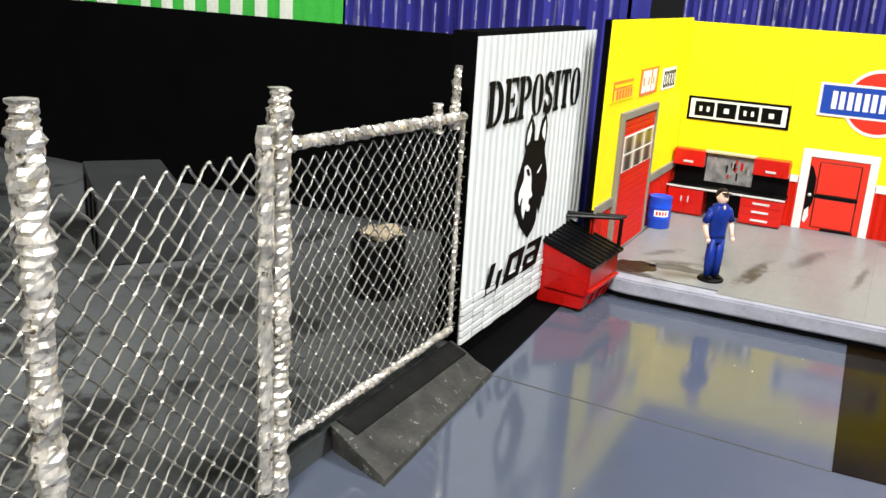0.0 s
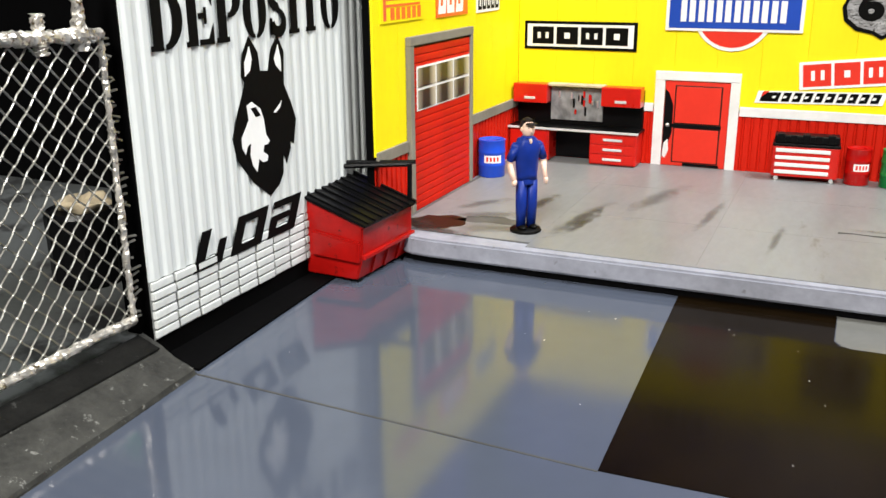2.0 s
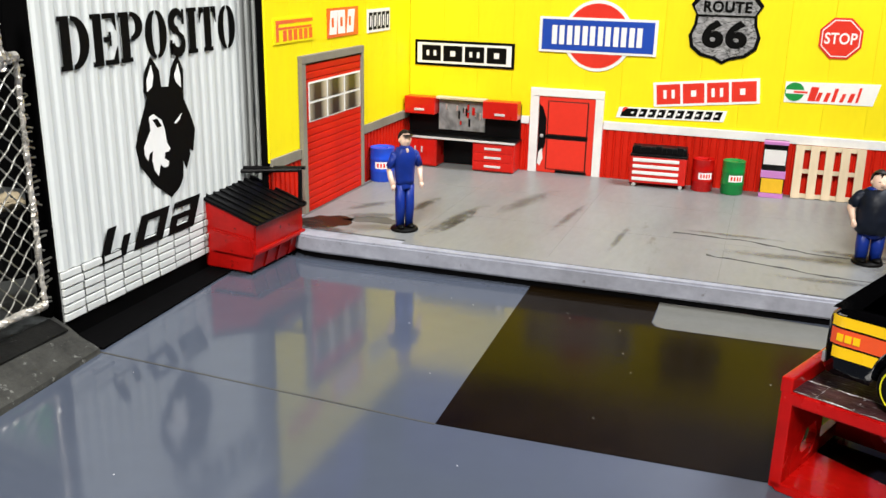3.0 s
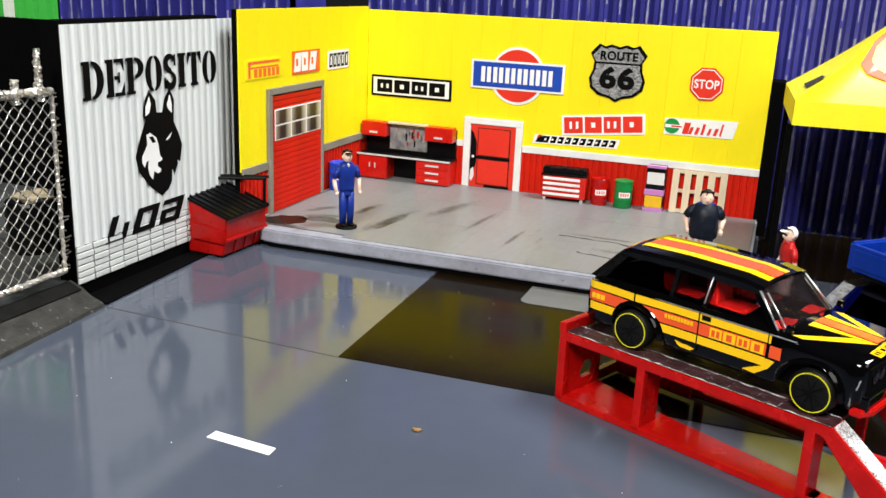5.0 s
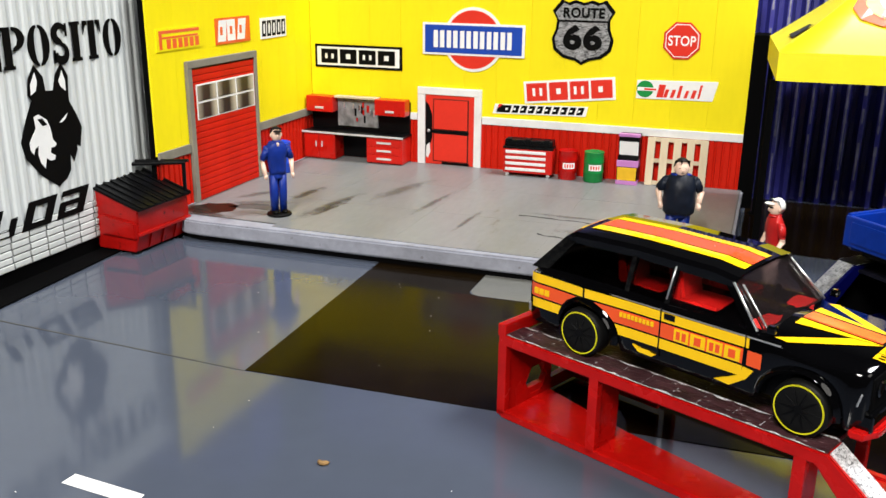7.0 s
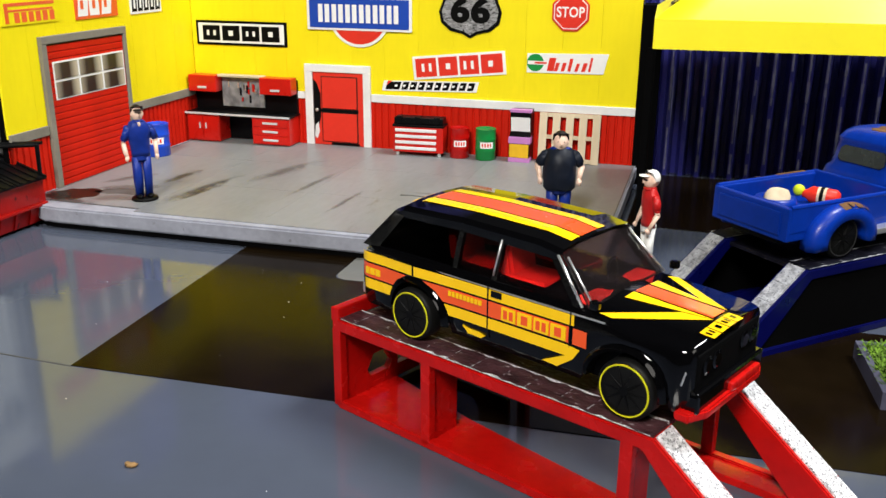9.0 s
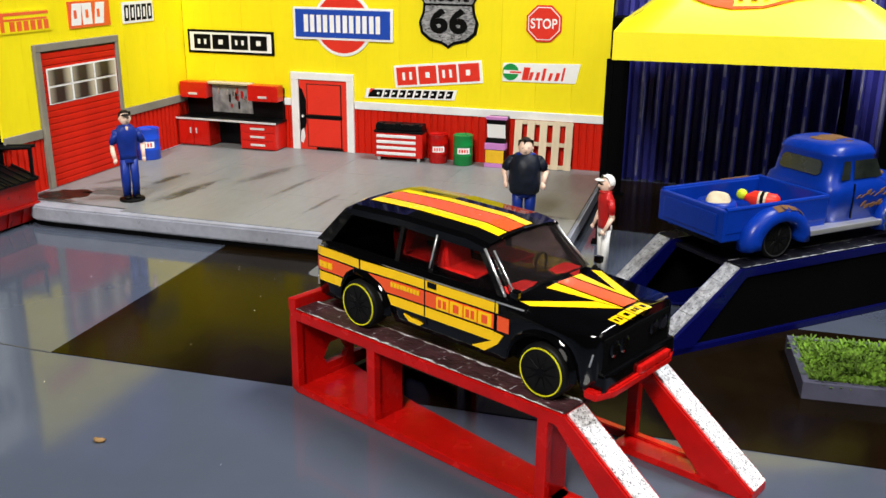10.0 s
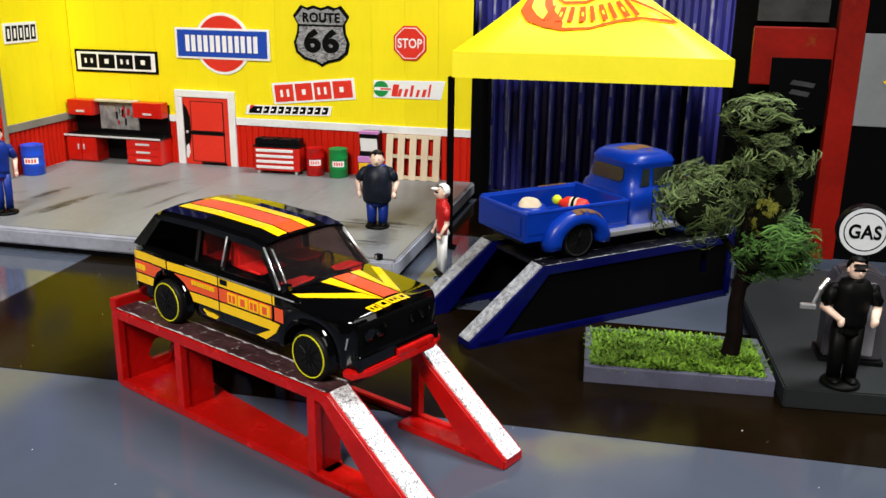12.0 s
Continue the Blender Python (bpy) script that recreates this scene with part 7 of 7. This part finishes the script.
def on_front(u, t):
    p = Vector((TS * u, 0, TV)).lerp(Vector(apex), t)
    p.z -= 0.35 * math.sin(math.pi * t) * (0.3 + 0.7 * math.sin(math.pi * u))
    return p + Vector((0, -0.03, 0.04))


def ribbon(name, pts, mat, lift=0.0):
    """A flat printed shape between an upper and a lower line on the tent's front slope."""
    pts = [((u - 0.14) * 1.2, t0 - 0.05, t1 - 0.05) for u, t0, t1 in pts]
    bm = bmesh.new()
    up = [bm.verts.new(on_front(u, t1) + Vector((0, -lift, lift))) for u, t0, t1 in pts]
    dn = [bm.verts.new(on_front(u, t0) + Vector((0, -lift, lift))) for u, t0, t1 in pts]
    for i in range(len(pts) - 1):
        bm.faces.new((dn[i], dn[i + 1], up[i + 1], up[i]))
    part(name, bm, mat, canopy)


ribbon("printed_flame", [(0.14, 0.66, 0.92), (0.2, 0.46, 0.80), (0.27, 0.38, 0.66), (0.36, 0.34, 0.52), (0.44, 0.32, 0.40)], ORANGE)
ribbon("printed_flame_core", [(0.19, 0.62, 0.78), (0.24, 0.5, 0.64), (0.3, 0.44, 0.53), (0.36, 0.40, 0.45)], CANVAS, 0.01)
ribbon("printed_edge", [(0.27, 0.66, 0.68), (0.4, 0.58, 0.60), (0.55, 0.60, 0.62), (0.7, 0.66, 0.68), (0.82, 0.62, 0.65), (0.92, 0.48, 0.52), (0.95, 0.36, 0.42)], ORANGE)
ribbon("printed_edge", [(0.44, 0.32, 0.35), (0.56, 0.35, 0.37), (0.7, 0.42, 0.44), (0.82, 0.43, 0.45), (0.95, 0.36, 0.39)], ORANGE)
for i in range(9):
    u = 0.34 + i * 0.058
    t = 0.40 + 0.16 * max(0, (u - 0.4)) - 0.1 * max(0, u - 0.7)
    w = 0.034 if i % 2 else 0.026
    ribbon("printed_bar", [(u, t, t + 0.14), (u + w, t + 0.01, t + 0.15)], ORANGE, 0.02)
    if i % 2:
        ribbon("printed_slot", [(u + 0.011, t + 0.05, t + 0.09), (u + 0.023, t + 0.05, t + 0.09)], CANVAS, 0.03)

# ------------------------------------------------------------------ planter, tree
pl = thing("grass_planter", 19.28, 18.35, 0, 4.5, "low grey planter box filled with model grass", "planter")
bm = bmesh.new()
box(bm, -1.9, 1.9, -1.12, -0.98, 0, 0.36, 0.015)
box(bm, -1.9, 1.9, 0.98, 1.12, 0, 0.36, 0.015)
box(bm, -1.9, -1.76, -0.98, 0.98, 0, 0.36, 0.015)
box(bm, 1.76, 1.9, -0.98, 0.98, 0, 0.36, 0.015)
box(bm, -1.8, 1.8, -1.0, 1.0, 0, 0.3)
part("planter_edge", bm, KERB_DARK, pl, "grey lilac edge")
bm = bmesh.new()
rg = random.Random(8)
for i in range(11000):
    x, y = rg.uniform(-1.74, 1.74), rg.uniform(-0.98, 0.98)
    h, a, l = rg.uniform(0.02, 0.2) * (0.7 + 0.6 * noise.noise(Vector((x * 2.2, y * 2.2, 0)))), rg.uniform(0, 6.28), rg.uniform(0.06, 0.24)
    c, s = math.cos(a), math.sin(a)
    w = rg.uniform(0.010, 0.024)
    z = 0.29
    quad(bm, (x - s * w, y + c * w, z), (x + s * w, y - c * w, z), (x + c * l + s * w, y + s * l - c * w, z + h), (x + c * l - s * w, y + s * l + c * w, z + h))
g = part("grass", bm, GRASS, pl, "bright green model grass")
g["kind"] = "stuff"

tree = thing("model_tree", 20.42, 18.5, 0.3, 0, "model tree with dark trunk and clumps of dried moss", "tree")
bm = bmesh.new()


def limb(bm, pts, r0, r1):
    for i, (a, b) in enumerate(zip(pts, pts[1:])):
        k = len(pts) - 1
        tube(bm, a, b, r0 + (r1 - r0) * i / k, 9, r0 + (r1 - r0) * (i + 1) / k)


limb(bm, [(0, 0, 0), (0.06, 0, 0.5), (0.02, 0.02, 1.2), (0.1, 0, 2.0), (0.05, 0, 2.8), (0.15, 0, 3.6), (0.1, 0, 5.0)], 0.2, 0.07)
limb(bm, [(0.05, 0, 1.5), (0.25, 0.0, 1.8), (0.55, 0, 2.3)], 0.09, 0.05)
limb(bm, [(0.05, 0, 2.1), (-0.4, -0.05, 2.7), (-0.9, 0, 3.2)], 0.09, 0.04)
limb(bm, [(0.1, 0, 2.9), (0.3, 0.1, 3.5), (0.4, 0.1, 4.1)], 0.07, 0.04)
limb(bm, [(0, 0, 0.05), (0.25, -0.1, 0.0)], 0.1, 0.04)
limb(bm, [(0, 0, 0.05), (-0.2, -0.2, 0.0)], 0.1, 0.04)
part("trunk", bm, BARK, tree, "dark rough trunk")


def moss(name, clumps, mat, n, seed):
    """Locks of long curly strands wound over uneven clumps, with gaps between the locks."""
    r = random.Random(seed)
    bm = bmesh.new()
    for (cx, cy, cz), (rx, ry, rz), share in clumps:
        for lock in range(int(n * share)):
            d = Vector((r.gauss(0, 1), r.gauss(0, 1), r.gauss(0, 1) + 0.25)).normalized()
            lump = noise.noise(d * 2.6 + Vector((cx, cz, seed)))
            if lump < -0.06 and r.random() < 0.85:
                continue
            depth = r.uniform(0.62, 0.94) * (0.94 + 0.5 * lump)
            flow = Vector(noise.noise_vector(d * 1.4 + Vector((cx, cy, cz)))) + Vector((0.55, 0.1, 0.05)) + Vector((r.uniform(-0.5, 0.5), 0, r.uniform(-0.5, 0.5)))
            along = (flow - d * flow.dot(d)).normalized()
            side = d.cross(along)
            ln0, curl, ph = r.uniform(0.4, 1.0), r.uniform(0.05, 0.2), r.uniform(0, 6.28)
            lift = r.uniform(-0.4, 0.45) if r.random() < 0.5 else 0.0
            for i in range(9):
                a0, b0 = r.uniform(-0.14, 0.14), r.uniform(-0.12, 0.09)
                ln, wd = ln0 * r.uniform(0.6, 1.15), r.uniform(0.007, 0.02)
                turn = r.uniform(-0.7, 0.7)
                ring = []
                for k in range(8):
                    u = k / 7 - 0.5
                    q = d + along * (ln * u + 0.05 * math.sin(ph + i)) + side * (a0 + turn * u * u + curl * math.sin(7 * u + ph + 0.3 * i))
                    q = q.normalized() * (depth + b0 + lift * (u + 0.2) * u + 0.05 * math.sin(9 * u + ph + i))
                    w = Vector((cx + q.x * rx, cy + q.y * ry, cz + q.z * rz))
                    f = wd * (0.35 if k in (0, 7) else 1)
                    ring.append((bm.verts.new(w - side * f), bm.verts.new(w + side * f + d * f * 0.7)))
                for u, v in zip(ring, ring[1:]):
                    bm.faces.new((u[0], u[1], v[1], v[0]))
    o = part(name, bm, mat, tree)
    # Near-black balls added inside, so the gaps between locks look shaded.
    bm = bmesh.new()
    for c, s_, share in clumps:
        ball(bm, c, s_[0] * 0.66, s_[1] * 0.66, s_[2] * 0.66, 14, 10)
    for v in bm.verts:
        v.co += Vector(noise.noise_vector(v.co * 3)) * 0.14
    part(name + "_core", bm, MOSS_CORE, o, "near-black core added as shade inside the moss")
    return o


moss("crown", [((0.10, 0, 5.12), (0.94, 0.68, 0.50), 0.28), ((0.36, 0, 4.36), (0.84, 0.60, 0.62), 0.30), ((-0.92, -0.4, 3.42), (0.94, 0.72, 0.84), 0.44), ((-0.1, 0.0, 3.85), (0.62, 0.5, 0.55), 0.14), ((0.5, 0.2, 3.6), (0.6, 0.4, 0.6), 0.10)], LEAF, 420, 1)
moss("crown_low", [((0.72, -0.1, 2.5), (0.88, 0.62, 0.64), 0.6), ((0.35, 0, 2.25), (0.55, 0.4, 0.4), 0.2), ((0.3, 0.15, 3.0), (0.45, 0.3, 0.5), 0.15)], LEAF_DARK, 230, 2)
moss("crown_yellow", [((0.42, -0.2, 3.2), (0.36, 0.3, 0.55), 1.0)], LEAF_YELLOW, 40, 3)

# ------------------------------------------------------------------ petrol island
bm = bmesh.new()
prism(bm, [(21.38, 16.95), (34, 18.0), (34, 25.0), (20.9, 25.0), (20.9, 22.2)], "z", 0.0, 0.44, 0.03)
slab("petrol_island", bm, ISLAND, "raised grey petrol station island with a dark kerb", "island")

gp = thing("petrol_pump", 22.8, 18.9, 0.44, 0, "old dark grey petrol pump with a round pale globe sign", "petrol pump")
bm = bmesh.new()
box(bm, -0.62, 0.66, -0.42, 0.45, 0.0, 0.1, 0.02)
part("pump_base", bm, BLACK_METAL, gp)
bm = bmesh.new()
prism(bm, [(-0.55, 0.1), (0.6, 0.1), (0.6, 1.62), (0.45, 1.9), (0.2, 2.02), (-0.15, 2.02), (-0.4, 1.9), (-0.55, 1.62)], "y", -0.34, 0.38, 0.04)
pb = part("pump_body", bm, surface("pump_grey", (0.05, 0.046, 0.055), 0.35, vary=0.15), gp, "grey painted pump body")
bm = bmesh.new()
prism(bm, [(-0.36, 0.2), (0.42, 0.2), (0.42, 1.55), (0.3, 1.78), (-0.24, 1.78), (-0.36, 1.55)], "y", -0.38, -0.33, 0.01)
pf = part("pump_face", bm, surface("pump_face_pale", (0.24, 0.23, 0.26), 0.35), pb, "pale face panel")
for i in range(4):
    bm = bmesh.new()
    box(bm, -0.26, -0.08, -0.395, -0.375, 0.4 + i * 0.13, 0.48 + i * 0.13)
    part("face_bar", bm, BLACK_SIGN, pf)
bm = bmesh.new()
tube(bm, (-0.56, -0.1, 1.72), (-0.72, -0.2, 1.5), 0.05)
tube(bm, (-0.72, -0.2, 1.5), (-0.82, -0.25, 1.2), 0.035)
box(bm, -1.08, -0.76, -0.31, -0.21, 1.08, 1.2, 0.03)
part("nozzle", bm, CHROME, gp, "silver hose nozzle")
bm = bmesh.new()
tube(bm, (0, 0, 2.0), (0, 0, 2.34), 0.16, 12)
part("globe_neck", bm, BLACK_METAL, gp)
bm = bmesh.new()
lathe(bm, [(0.50, -0.14), (0.53, -0.12), (0.53, 0.12), (0.50, 0.14)], 36, (-0.02, 0.0, 2.78), "y")
gl = part("globe_rim", bm, BLACK_METAL, gp, "round black rim")
bm = bmesh.new()
lathe(bm, [(0.485, -0.16), (0.485, -0.13)], 36, (-0.02, 0.0, 2.78), "y")
gf = part("globe_face", bm, surface("globe_white", (0.58, 0.6, 0.63), 0.4, vary=0.1), gl, "white globe face")
bm = bmesh.new()
for i in range(48):
    a0, a1 = 2 * math.pi * i / 48, 2 * math.pi * (i + 1) / 48
    quad(bm, *[(-0.02 + q * math.cos(t), -0.1625, 2.78 + q * math.sin(t)) for q, t in ((0.385, a0), (0.41, a0), (0.41, a1), (0.385, a1))])
part("globe_ring", bm, BLACK_SIGN, gf, "thin black ring")
bm = bmesh.new()
letters(bm, "GAS", 0.62, 0.3, 0.012, bold=0.03)
ob = part("globe_word", bm, BLACK_SIGN, gf)
ob.matrix_basis = pose(-0.33 * K, -0.162 * K, 2.63 * K)

# red steel frame building beyond the island
fr = thing("red_frame_building", 22.0, 26.4, 0, 0, "red steel framed shop front with dark openings", "building")
for nm, a in (("column", (0.95, 1.62, -0.3, 0.2, 0.44, 9.0)), ("beam", (-1.15, 0.95, -0.08, 0.25, 5.25, 6.8))):
    bm = bmesh.new()
    box(bm, *a, 0.03)
    part(nm, bm, RED_DULL, fr)
bm = bmesh.new()
box(bm, -0.62, 0.9, -0.2, -0.1, 4.2, 6.0, 0.02)
hp = part("hanging_panel", bm, BLACK_CARD, fr, "black hanging sign panel")
for z0, w in ((5.3, 0.62), (5.05, 0.5)):
    bm = bmesh.new()
    prism(bm, [(-0.1, z0), (-0.1 + w, z0 - 0.08), (-0.05 + w, z0 + 0.04), (-0.02, z0 + 0.12)], "y", -0.215, -0.2)
    part("worn_stroke", bm, PEG_DARK, hp, "worn grey stroke")
bm = bmesh.new()
box(bm, -1.6, 1.3, 1.5, 1.7, 0, 9.0)
part("back_panel", bm, BLACK_CARD, fr, "dark back of the opening")
bm = bmesh.new()
box(bm, -1.0, 0.9, 1.2, 1.4, 6.9, 7.5)
part("shelf_panel", bm, PEG_DARK, fr, "dark grey panel inside")
bm = bmesh.new()
box(bm, 1.6, 9.0, -0.15, 0.05, 0.44, 9.0)
part("dark_front", bm, BLACK_CARD, fr, "black shop front")
bm = bmesh.new()
box(bm, 1.64, 4.6, -0.2, -0.14, 4.25, 6.7, 0.01)
po = part("poster", bm, surface("poster_grey", (0.16, 0.17, 0.18), 0.6), fr, "grey poster with a yellow star")
bm = bmesh.new()
star = [((0.55 if i % 2 == 0 else 0.24) * math.sin(math.pi * i / 5) + 2.75, (0.55 if i % 2 == 0 else 0.24) * math.cos(math.pi * i / 5) + 5.3) for i in range(10)]
prism(bm, star, "y", -0.215, -0.195)
part("star", bm, CAR_YELLOW, po, "yellow star")
